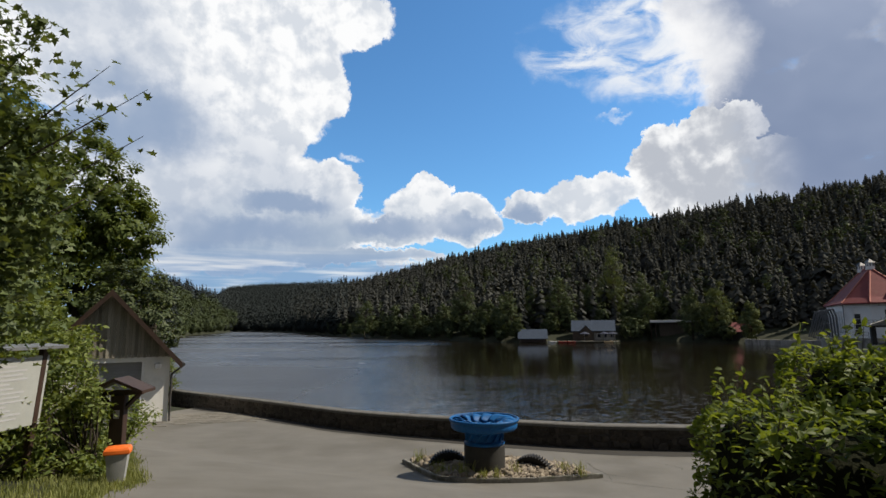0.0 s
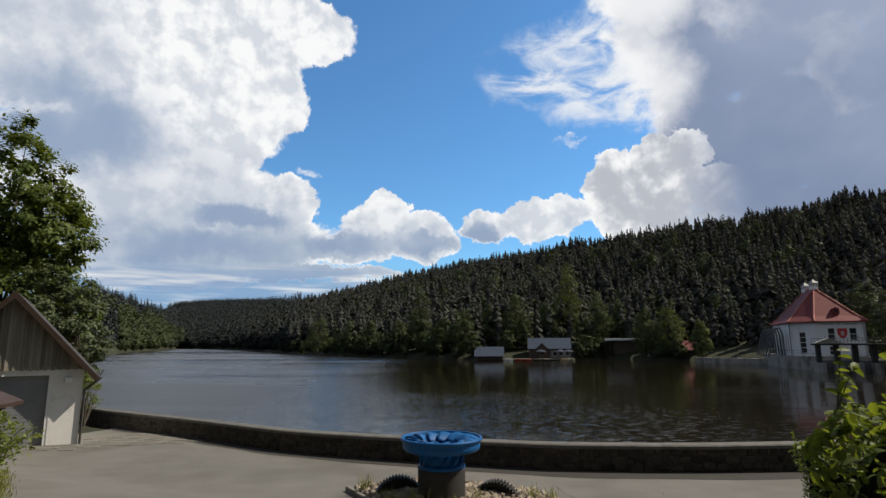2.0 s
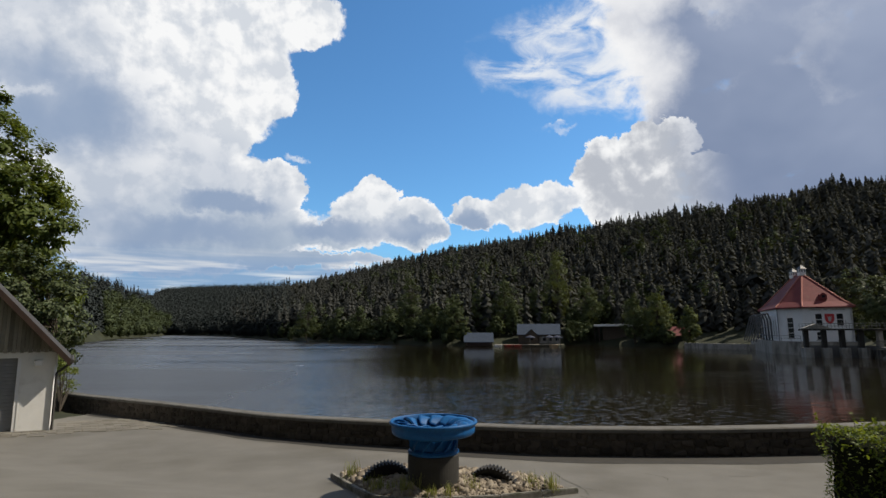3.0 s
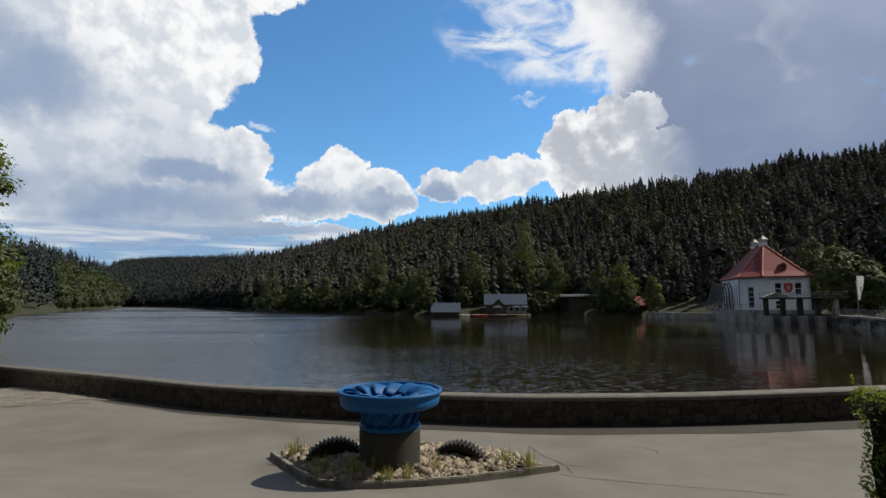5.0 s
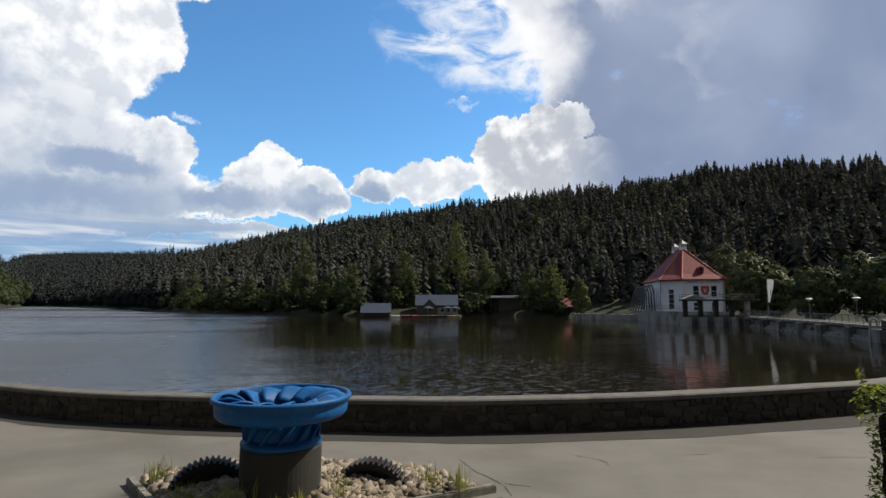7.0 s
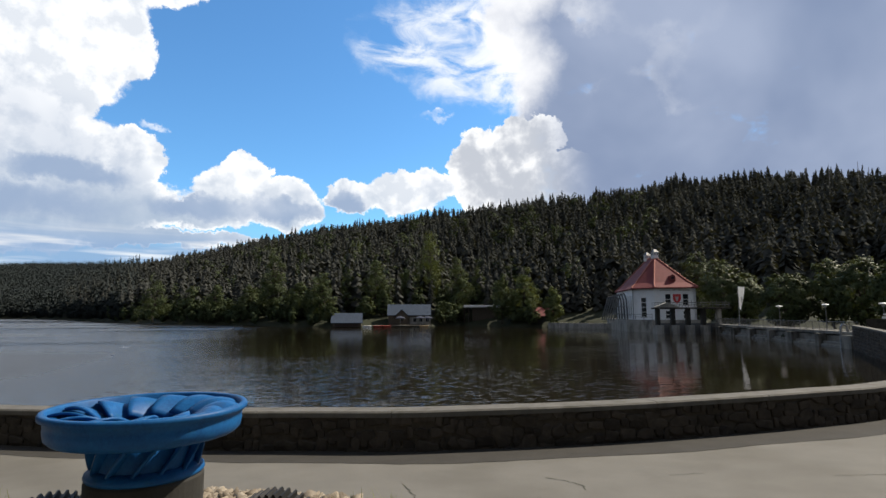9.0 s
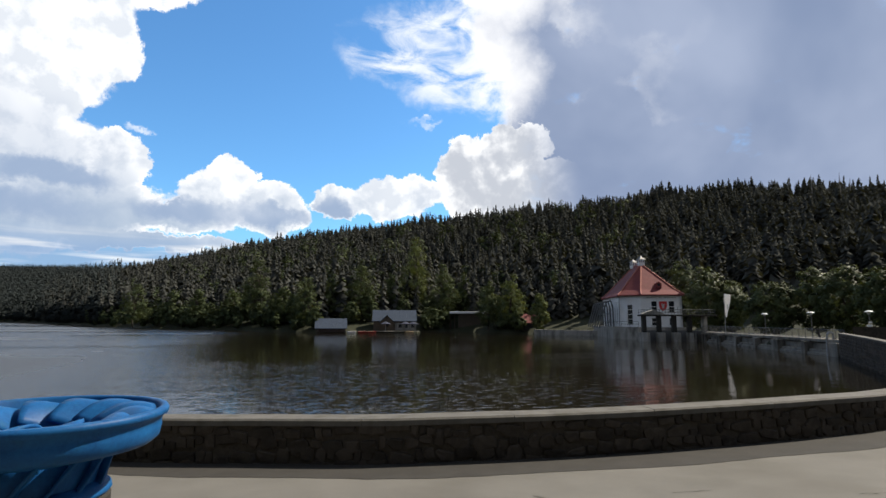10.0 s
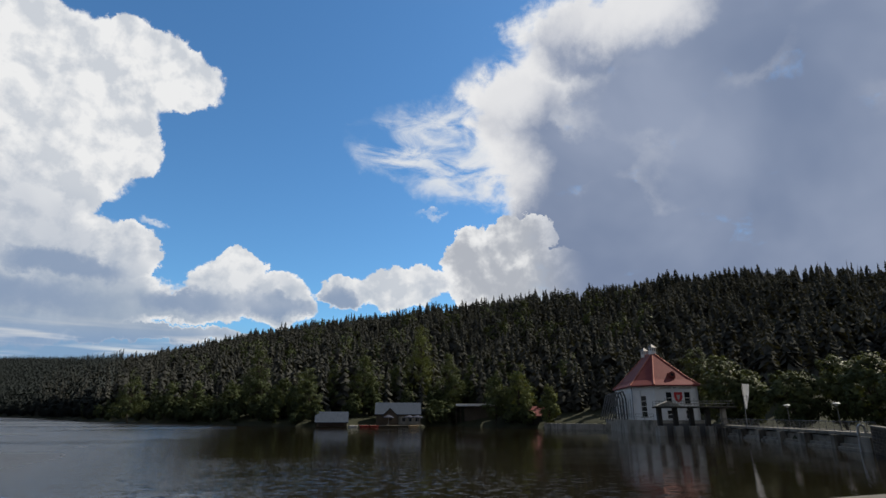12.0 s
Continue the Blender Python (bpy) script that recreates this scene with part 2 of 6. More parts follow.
M_SOIL = material("soil", (0.06, 0.05, 0.035), (0.14, 0.12, 0.085), scale=5, rough=0.95, bump=0.5)
M_KERB = material("kerb stone", (0.12, 0.114, 0.098), (0.27, 0.255, 0.225), scale=6, rough=0.9, bump=0.5, grain=50, stain=((0.08, 0.085, 0.05), 4.0, 0.5, 0.7))
M_PAVER = material("paving slab", (0.11, 0.10, 0.082), (0.19, 0.178, 0.15), scale=3, rough=0.9, bump=0.4, grain=40, random_by="Object")
M_GRASS_GROUND = material("grassy earth", (0.014, 0.018, 0.008), (0.034, 0.038, 0.016), scale=0.25, rough=0.95, bump=0.5, grain=5)
M_RENDER = material("white render", (0.70, 0.69, 0.66), (0.84, 0.83, 0.80), scale=1.4, rough=0.85, bump=0.3, grain=50, stain=((0.45, 0.43, 0.39), 1.1, 0.60, 0.85))
M_HOUSE = material("white house plaster", (0.70, 0.71, 0.72), (0.82, 0.83, 0.84), scale=0.5, rough=0.85, bump=0.15, grain=12, stain=((0.58, 0.59, 0.60), 0.35, 0.58, 0.85))
M_WOOD = material("weathered boards", (0.15, 0.138, 0.108), (0.35, 0.32, 0.26), scale=3, rough=0.85, bump=0.4, grain=40, stretch=(1, 1, 0.12), random_by="Object", spread=(0.28, 0.74))
M_DARKWOOD = material("dark stained wood", (0.022, 0.012, 0.009), (0.06, 0.033, 0.022), scale=4, rough=0.6, bump=0.3, stretch=(1, 1, 0.2))
M_DARKROOF = material("dark roof covering", (0.025, 0.023, 0.022), (0.06, 0.055, 0.05), scale=2, rough=0.8, bump=0.3)
M_DOORGREY = material("grey door leaf", (0.20, 0.205, 0.22), (0.29, 0.295, 0.31), scale=2, rough=0.5, bump=0.1)
M_WHITE = material("white paint", (0.72, 0.72, 0.72), (0.82, 0.82, 0.82), scale=3, rough=0.5, bump=0.05)
M_ORANGE = material("orange plastic", (0.72, 0.13, 0.012), (0.85, 0.19, 0.03), scale=6, rough=0.5, bump=0.1)
M_GREYPLASTIC = material("grey plastic", (0.26, 0.265, 0.26), (0.37, 0.375, 0.365), scale=5, rough=0.55, bump=0.1)
M_TILE = material("red roof tiles", (0.12, 0.021, 0.022), (0.20, 0.038, 0.037), scale=0.9, rough=0.75, bump=0.5, grain=9, depth=0.05, stain=((0.16, 0.05, 0.04), 0.6, 0.55, 0.8))
M_RIDGE = material("ridge tiles", (0.36, 0.12, 0.09), (0.50, 0.2, 0.15), scale=1, rough=0.75, bump=0.2)
M_GLASS = material("dark window glass", (0.012, 0.014, 0.017), (0.03, 0.034, 0.04), scale=0.6, rough=0.08, bump=0, spec=0.6)
M_STEEL = material("galvanised steel", (0.24, 0.25, 0.26), (0.42, 0.43, 0.44), scale=3, rough=0.45, metal=0.7, bump=0.1)
M_GREYSTEEL = material("painted grey steel", (0.085, 0.088, 0.09), (0.15, 0.152, 0.155), scale=3, rough=0.55, bump=0.1)
M_SHEETROOF = material("grey sheet roof", (0.034, 0.048, 0.075), (0.062, 0.083, 0.12), scale=0.6, rough=0.75, spec=0.2, bump=0.1, stretch=(3, 3, 1))
M_BROWNWALL = material("brown timber wall", (0.05, 0.038, 0.028), (0.12, 0.095, 0.07), scale=1.2, rough=0.85, bump=0.2, stretch=(4, 4, 0.6))
M_BARK = material("bark", (0.03, 0.024, 0.018), (0.09, 0.075, 0.058), scale=3, rough=0.95, bump=0.7, grain=20, stretch=(1, 1, 0.3), depth=0.03)
M_SHIELD = material("red shield", (0.48, 0.03, 0.035), (0.58, 0.05, 0.05), scale=2, rough=0.6, bump=0)
M_INK = material("grey print", (0.38, 0.38, 0.39), (0.46, 0.46, 0.47), scale=5, rough=0.7, bump=0)
M_PLUMB = material("lettering paint", (0.42, 0.40, 0.38), (0.5, 0.48, 0.46), scale=5, rough=0.7, bump=0)
M_BLUECLOTH = material("faded blue canvas", (0.03, 0.036, 0.06), (0.05, 0.058, 0.09), scale=3, rough=0.9, bump=0.1)
M_REDBOAT = material("red hull paint", (0.28, 0.03, 0.025), (0.38, 0.05, 0.04), scale=3, rough=0.5, bump=0)
M_YELLOWBOAT = material("tan hull", (0.42, 0.30, 0.16), (0.55, 0.40, 0.24), scale=3, rough=0.6, bump=0)
F_SPRUCE = foliage("spruce needles", (0.048, 0.051, 0.049), (0.080, 0.083, 0.076), 0.06, scale=0.14, spec=0.0, jitter=0.14)
F_FAR = foliage("distant woods", (0.034, 0.041, 0.042), (0.056, 0.065, 0.062), 0.0, scale=0.05, spec=0.0, jitter=0.14)
F_BROAD = foliage("broad leaves", (0.044, 0.058, 0.030), (0.098, 0.122, 0.060), 0.08, scale=0.15, spec=0.05)
F_ALDER = foliage("alder leaves", (0.050, 0.068, 0.034), (0.125, 0.150, 0.075), 0.12, scale=0.2, spec=0.05)
F_BIRCH = foliage("birch leaves", (0.075, 0.098, 0.042), (0.165, 0.19, 0.085), 0.16, scale=0.2, spec=0.05)
F_LIME = foliage("light green leaves", (0.048, 0.066, 0.030), (0.112, 0.136, 0.062), 0.14, scale=0.2)
F_OAK = foliage("oak leaves", (0.045, 0.072, 0.016), (0.125, 0.155, 0.038), 0.3, scale=0.3)
F_HEDGE = foliage("hornbeam leaves", (0.065, 0.098, 0.020), (0.16, 0.20, 0.045), 0.38, scale=1.5)
F_MAPLE = foliage("maple leaves", (0.055, 0.082, 0.030), (0.14, 0.175, 0.068), 0.22, scale=1.2, spec=0.3)
F_BUSH = foliage("bush leaves", (0.075, 0.110, 0.028), (0.20, 0.235, 0.072), 0.3, scale=1.0)
F_GRASS = foliage("grass blades", (0.10, 0.125, 0.035), (0.26, 0.27, 0.10), 0.25, scale=1.0)


def water_material():
    m = bpy.data.materials.new("lake water")
    m.use_nodes = True
    n, l = m.node_tree.nodes, m.node_tree.links
    b = n["Principled BSDF"]
    b.inputs["Base Color"].default_value = (0.012, 0.010, 0.006, 1)
    b.inputs["Roughness"].default_value, b.inputs["IOR"].default_value = 0.03, 1.33
    geo = n.new("ShaderNodeNewGeometry")

    def waves(scale, stretch, detail, rough=0.5):
        mp = n.new("ShaderNodeMapping")
        l.new(geo.outputs["Position"], mp.inputs[0])
        mp.inputs["Scale"].default_value = stretch
        mp.inputs["Rotation"].default_value = (0, 0, radians(-18))
        t = n.new("ShaderNodeTexNoise")
        l.new(mp.outputs[0], t.inputs["Vector"])
        t.inputs["Scale"].default_value, t.inputs["Detail"].default_value, t.inputs["Roughness"].default_value = scale, detail, rough
        return t.outputs["Fac"]

    ripple, swell, gust = waves(2.4, (0.40, 1, 1), 3.0, 0.62), waves(0.25, (0.4, 1, 1), 2.0), waves(0.016, (0.35, 1.3, 1), 3.0)
    calm = n.new("ShaderNodeMapRange")
    l.new(gust, calm.inputs[0])
    calm.inputs[1].default_value, calm.inputs[2].default_value = 0.50, 0.64
    calm.inputs[3].default_value, calm.inputs[4].default_value = 0.006, 0.042
    # the wind comes in over the western arm
    west, xyz = n.new("ShaderNodeMapRange"), n.new("ShaderNodeSeparateXYZ")
    l.new(geo.outputs["Position"], xyz.inputs[0])
    l.new(xyz.outputs[0], west.inputs[0])
    west.inputs[1].default_value, west.inputs[2].default_value, west.inputs[3].default_value, west.inputs[4].default_value = 2.0, -16.0, 0.0, 1.0
    # a cat's paw of wind before the quay
    paw_at, paw_d, paw, paw_ripple = n.new("ShaderNodeVectorMath"), n.new("ShaderNodeVectorMath"), n.new("ShaderNodeMapRange"), n.new("ShaderNodeMath")
    paw_at.operation, paw_d.operation, paw_ripple.operation = "MULTIPLY_ADD", "LENGTH", "MULTIPLY_ADD"
    l.new(geo.outputs["Position"], paw_at.inputs[0])
    paw_at.inputs[1].default_value, paw_at.inputs[2].default_value = (1 / 20, 1 / 21, 0), (-5 / 20, -34 / 21, 0)
    l.new(paw_at.outputs[0], paw_d.inputs[0])
    l.new(paw_d.outputs["Value"], paw.inputs[0])
    paw.inputs[1].default_value, paw.inputs[2].default_value, paw.inputs[3].default_value, paw.inputs[4].default_value = 1.15, 0.35, 0.0, 1.0
    fine = waves(5.0, (0.5, 1, 1), 2.0, 0.6)
    crest = n.new("ShaderNodeMapRange")
    crest.interpolation_type = "SMOOTHSTEP"
    l.new(waves(2.3, (0.55, 1, 1), 2.0, 0.5), crest.inputs[0])
    crest.inputs[1].default_value, crest.inputs[2].default_value = 0.54, 0.80
    # wavelets too small to see roughen the mirror there, in streaks
    streak, rough = n.new("ShaderNodeMapRange"), n.new("ShaderNodeMath")
    l.new(gust, streak.inputs[0])
    streak.inputs[1].default_value, streak.inputs[2].default_value = 0.36, 0.52
    streak.inputs[3].default_value, streak.inputs[4].default_value = 0.08, 0.30
    rough.operation = "MULTIPLY_ADD"
    l.new(west.outputs[0], rough.inputs[0])
    l.new(streak.outputs[0], rough.inputs[1])
    rough.inputs[2].default_value = 0.022
    l.new(rough.outputs[0], b.inputs["Roughness"])
    b1, b2 = n.new("ShaderNodeBump"), n.new("ShaderNodeBump")
    l.new(swell, b1.inputs["Height"])
    b1.inputs["Strength"].default_value, b1.inputs["Distance"].default_value = 1.0, 0.035
    l.new(ripple, b2.inputs["Height"])
    b2.inputs["Strength"].default_value = 1.0
    windy = n.new("ShaderNodeMath")
    windy.operation = "MULTIPLY_ADD"
    l.new(west.outputs[0], windy.inputs[0])
    windy.inputs[1].default_value = 0.045
    l.new(calm.outputs[0], windy.inputs[2])
    l.new(windy.outputs[0], b2.inputs["Distance"])
    l.new(paw.outputs[0], paw_ripple.inputs[0])
    paw_ripple.inputs[1].default_value, paw_ripple.inputs[2].default_value = 0.04, 0.0
    b4 = n.new("ShaderNodeBump")
    l.new(crest.outputs[0], b4.inputs["Height"])
    b4.inputs["Strength"].default_value = 1.0
    l.new(paw_ripple.outputs[0], b4.inputs["Distance"])
    l.new(b2.outputs[0], b4.inputs["Normal"])
    l.new(b1.outputs[0], b2.inputs["Normal"])
    b3 = n.new("ShaderNodeBump")
    l.new(fine, b3.inputs["Height"])
    b3.inputs["Strength"].default_value, b3.inputs["Distance"].default_value = 1.0, 0.0025
    l.new(b4.outputs[0], b3.inputs["Normal"])
    l.new(b3.outputs[0], b.inputs["Normal"])
    return m


# tarmac darkened by colour to paint the quay wall's shadow on it
M_WALL_SHADOW = material("shadowed tarmac", (0.028, 0.026, 0.023), (0.05, 0.047, 0.042), scale=2, rough=0.95, bump=0.4, grain=60)
# white lowered to grey: the trees' shade is put into the panel colour
M_PANEL = material("white panel in tree shade", (0.30, 0.31, 0.29), (0.42, 0.43, 0.41), scale=2, rough=0.6, bump=0)
# twig colour taken near black to hold the shade inside the hedges
M_TWIG_SHADE = material("shaded twigs", (0.006, 0.007, 0.004), (0.02, 0.022, 0.010), scale=8, rough=0.95, bump=0.8, grain=40, depth=0.05, spec=0.05)
M_WATER = water_material()


# ---- builders ----
def mesh_of(name, verts, faces, mat, smooth=False):
    me = bpy.data.meshes.new(name)
    me.from_pydata([tuple(v) for v in verts], [], [tuple(f) for f in faces])
    me.materials.append(mat)
    if smooth:
        me.polygons.foreach_set("use_smooth", [True] * len(me.polygons))
    me.update()
    return me


def part(name, bm, mat, parent=None, label="", smooth=False):
    """Links a bmesh (or a ready mesh) as one object under a thing or a part."""
    if isinstance(bm, bmesh.types.BMesh):
        me = bpy.data.meshes.new(name)
        bmesh.ops.recalc_face_normals(bm, faces=bm.faces)
        bm.to_mesh(me)
        bm.free()
        me.materials.append(mat)
        if smooth:
            me.polygons.foreach_set("use_smooth", [True] * len(me.polygons))
    else:
        me = bm
    ob = new(name, me)
    if parent:
        ob.parent = parent
    return tagged(ob, label)


def thing(name, m, label, category, group="", kind=""):
    ob = new(name)
    ob.matrix_world = m
    ob.empty_display_size = 0.2
    return tagged(ob, label, category, group, kind)


def box(bm, lo, hi, bevel=0.0):
    """A box from corner to corner, its edges broken by bevel."""
    lo, hi = Vector(lo), Vector(hi)
    made = bmesh.ops.create_cube(bm, size=1.0, matrix=Matrix.LocRotScale((lo + hi) / 2, None, hi - lo))
    if bevel:
        edges = {e for v in made["verts"] for e in v.link_edges}
        bmesh.ops.bevel(bm, geom=list(edges), offset=bevel, segments=1, affect="EDGES")
    return bm


def box_bm(lo, hi, bevel=0.0):
    return box(bmesh.new(), lo, hi, bevel)


def rod(bm, a, b, r0, r1=None, n=8):
    """A tapered rod from a to b."""
    a, b = Vector(a), Vector(b)
    r1 = r0 if r1 is None else r1
    q = (b - a).to_track_quat("Z", "Y").to_matrix()
    rings = []
    for p, r in ((a, r0), (b, r1)):
        rings.append([bm.verts.new(p + q @ Vector((r * math.cos(2 * math.pi * i / n), r * math.sin(2 * math.pi * i / n), 0))) for i in range(n)])
    for i in range(n):
        bm.faces.new((rings[0][i], rings[0][(i + 1) % n], rings[1][(i + 1) % n], rings[1][i]))
    bm.faces.new(rings[0][::-1])
    bm.faces.new(rings[1])
    return bm


def rod_bm(*a, **k):
    return rod(bmesh.new(), *a, **k)


def lathe(profile, n=48):
    """Turns (r, z) pairs about z."""
    bm = bmesh.new()
    rings = [[bm.verts.new((r * math.cos(2 * math.pi * i / n), r * math.sin(2 * math.pi * i / n), z)) for i in range(n)] for r, z in profile]
    for a, b in zip(rings, rings[1:]):
        for i in range(n):
            bm.faces.new((a[i], a[(i + 1) % n], b[(i + 1) % n], b[i]))
    return bm


def prism(outline2d, z0, z1):
    """A flat outline raised from z0 to z1 (single values, or one a corner)."""
    bm = bmesh.new()
    k = len(outline2d)
    z0 = z0 if isinstance(z0, (list, tuple)) else [z0] * k
    z1 = z1 if isinstance(z1, (list, tuple)) else [z1] * k
    lo = [bm.verts.new((x, y, z)) for (x, y), z in zip(outline2d, z0)]
    hi = [bm.verts.new((x, y, z)) for (x, y), z in zip(outline2d, z1)]
    for i in range(k):
        bm.faces.new((lo[i], lo[(i + 1) % k], hi[(i + 1) % k], hi[i]))
    bm.faces.new(lo[::-1])
    bm.faces.new(hi)
    return bm


def upright(outline_xz, y0, y1):
    """An outline in the x-z plane, thick from y0 to y1."""
    bm = bmesh.new()
    k = len(outline_xz)
    a = [bm.verts.new((x, y0, z)) for x, z in outline_xz]
    b = [bm.verts.new((x, y1, z)) for x, z in outline_xz]
    for i in range(k):
        bm.faces.new((a[i], a[(i + 1) % k], b[(i + 1) % k], b[i]))
    bm.faces.new(a)
    bm.faces.new(b[::-1])
    return bm


def wall_with_holes(width, z0, z1, holes, thick, top=None):
    """A wall in the x-z plane, outer face at y = 0, with rectangular openings (x0, x1, z0, z1) right through it."""
    xs = sorted({0.0, width, *[h[0] for h in holes], *[h[1] for h in holes]})
    zs = sorted({z0, z1, *[h[2] for h in holes], *[h[3] for h in holes]})
    bm = bmesh.new()
    for x0, x1 in zip(xs, xs[1:]):
        for a, b in zip(zs, zs[1:]):
            cx, cz = (x0 + x1) / 2, (a + b) / 2
            if not any(h[0] < cx < h[1] and h[2] < cz < h[3] for h in holes):
                box(bm, (x0, 0, a), (x1, thick, b))
    bmesh.ops.remove_doubles(bm, verts=bm.verts, dist=1e-4)
    inner = [f for f in bm.faces if all(len(e.link_faces) > 2 for e in f.edges)]
    seen = {}
    for f in bm.faces:
        c = tuple(round(v, 3) for v in f.calc_center_median())
        seen.setdefault(c, []).append(f)
    bmesh.ops.delete(bm, geom=[f for fs in seen.values() if len(fs) > 1 for f in fs], context="FACES")
    return bm


rng = np.random.default_rng(7)


def leaf_mesh(name, centres, sizes, mat, rng, up=0.35, narrow=0.55, fold=0.25, outward=None, soft=False):
    """Small folded leaves, two triangles each, at the centres, turned every way or with their faces outward."""
    n = len(centres)
    d = rng.normal(size=(n, 3))
    d /= np.linalg.norm(d, axis=1)[:, None]
    nor = rng.normal(size=(n, 3))
    nor[:, 2] = np.abs(nor[:, 2]) + up * 2
    if outward is not None:
        nor = nor * 0.38 + outward / (np.linalg.norm(outward, axis=1)[:, None] + 1e-6)
        nor /= np.linalg.norm(nor, axis=1)[:, None]
        d -= nor * (d * nor).sum(1)[:, None] * 0.9
        d /= np.linalg.norm(d, axis=1)[:, None]
    side = np.cross(nor, d)
    side /= np.linalg.norm(side, axis=1)[:, None] + 1e-9
    nn = np.cross(d, side)
    s = np.asarray(sizes)[:, None] * np.ones((n, 1))
    a, b = centres - d * s * 0.5, centres + d * s * 0.5
    l, r = centres + side * s * narrow * 0.5 + nn * s * fold * 0.3, centres - side * s * narrow * 0.5 + nn * s * fold * 0.3
    v = np.stack([a, l, b, r], 1).reshape(-1, 3)
    i = np.arange(n)[:, None] * 4
    f = np.concatenate([i + np.array([[0, 2, 1]]), i + np.array([[0, 3, 2]])], 0)
    return raw_mesh(name, v, f, mat, np.repeat(nor * 0.55 + outward / (np.linalg.norm(outward, axis=1)[:, None] + 1e-6), 4, axis=0) if soft else None)


def raw_mesh(name, v, f, mat, normals=None):
    """A mesh of triangles or quads from arrays; normals, one a vertex, round the shading of a crown."""
    me = bpy.data.meshes.new(name)
    k = f.shape[1]
    me.vertices.add(len(v))
    me.vertices.foreach_set("co", np.ascontiguousarray(v, dtype=np.float32).ravel())
    me.loops.add(f.size)
    me.loops.foreach_set("vertex_index", np.ascontiguousarray(f, dtype=np.int32).ravel())
    me.polygons.add(len(f))
    me.polygons.foreach_set("loop_start", np.arange(0, f.size, k, dtype=np.int32))
    me.polygons.foreach_set("loop_total", np.full(len(f), k, dtype=np.int32))
    me.materials.append(mat)
    me.update(calc_edges=True)
    me.validate()
    if normals is not None:
        me.polygons.foreach_set("use_smooth", np.ones(len(f), dtype=bool))
        me.normals_split_custom_set_from_vertices((normals / (np.linalg.norm(normals, axis=1)[:, None] + 1e-6)).astype(np.float32))
    return me


def clumps(rng, centre, radii, count, inner=0.35):
    """Places of twig clumps in a crown, thicker to its outside and uneven."""
    d = rng.normal(size=(count, 3))
    d /= np.linalg.norm(d, axis=1)[:, None]
    r = inner + (1 - inner) * rng.random(count)[:, None] ** 0.5
    return np.asarray(centre) + d * r * np.asarray(radii)


def leaves_about(rng, centres, radius, each):
    p = np.repeat(centres, each, axis=0)
    d = rng.normal(size=p.shape)
    d /= np.linalg.norm(d, axis=1)[:, None]
    rr = np.repeat(radius * (0.6 + 0.8 * rng.random(len(centres))), each)[:, None]
    d[:, 2] *= 0.75
    return p + d * rr * (0.35 + 0.65 * rng.random((len(p), 1)))


def build_tree(name, m, height, crown_r, crown_low, count, each, leaf, clump, mat, label, seed, category="tree", trunk_r=None, lobes=None, group="", soft=False):
    """Trunk with limbs, and a crown of clumps of leaves. lobes: (x, y, z, rx, ry, rz) in place of one crown."""
    rg = np.random.default_rng(seed)
    t = thing(name, m, label, category, group)
    lobes = lobes or [(0, 0, (height + crown_low) / 2, crown_r, crown_r, (height - crown_low) / 2)]
    tot = sum(l[3] * l[4] + l[3] * l[5] for l in lobes)
    cs = np.concatenate([clumps(rg, l[:3], l[3:], max(6, int(count * (l[3] * l[4] + l[3] * l[5]) / tot))) for l in lobes])
    pts = leaves_about(rg, cs, clump, each)
    mid = np.array(lobes)[:, :3]
    near = mid[np.argmin(((pts[:, None] - mid[None]) ** 2).sum(2), 1)]
    out = (pts - near) * 0.5 + (pts - np.repeat(cs, each, axis=0)) * 1.6
    part("crown", leaf_mesh("crown", pts, leaf * (0.7 + 0.6 * rg.random(len(pts))), mat, rg, outward=out, soft=soft), mat, t)
    bm = bmesh.new()
    tr = trunk_r or height * 0.018
    top = Vector((0, 0, max(l[2] for l in lobes)))
    knots = [Vector((0, 0, -0.2))] + [top * k + Vector((rg.normal(), rg.normal(), 0)) * tr * 1.2 for k in (0.3, 0.6, 0.85)]
    for i, (a, b) in enumerate(zip(knots, knots[1:])):
        rod(bm, a, b, tr * (1 - 0.25 * i), tr * (0.75 - 0.22 * i), 8)
    for c in cs[:: max(1, len(cs) // 26)]:
        k = float(rg.uniform(0.3, 0.8))
        a = top * k
        c = Vector(c)
        mid = (a + c) / 2 + Vector((0, 0, (c - a).length * 0.08))
        rod(bm, a, mid, tr * 0.38, tr * 0.2, 5)
        rod(bm, mid, c, tr * 0.2, tr * 0.06, 5)
    part("trunk", bm, M_BARK, t)
    return t


# ---- plan: the quay wall, slopes and shores ----
WALL = [(-40, 52), (-30, 42.6), (-19.2, 33.5), (-15.3, 30.6), (-11.5, 27.9), (-8, 25.25), (-5.2, 23.15), (-3.06, 21.9), (-1.1, 20.95), (2, 19.6),
        (3.5, 19.05), (5.6, 18.25), (7.2, 17.9), (9.2, 17.55), (11.2, 17.33), (12.7, 17.25), (14.3, 17.2), (16, 17.22), (18.3, 17.45), (22, 18.4),
        (28, 21.4), (36, 27.6), (46, 36.6), (55, 45.6), (60.4, 51.2)]


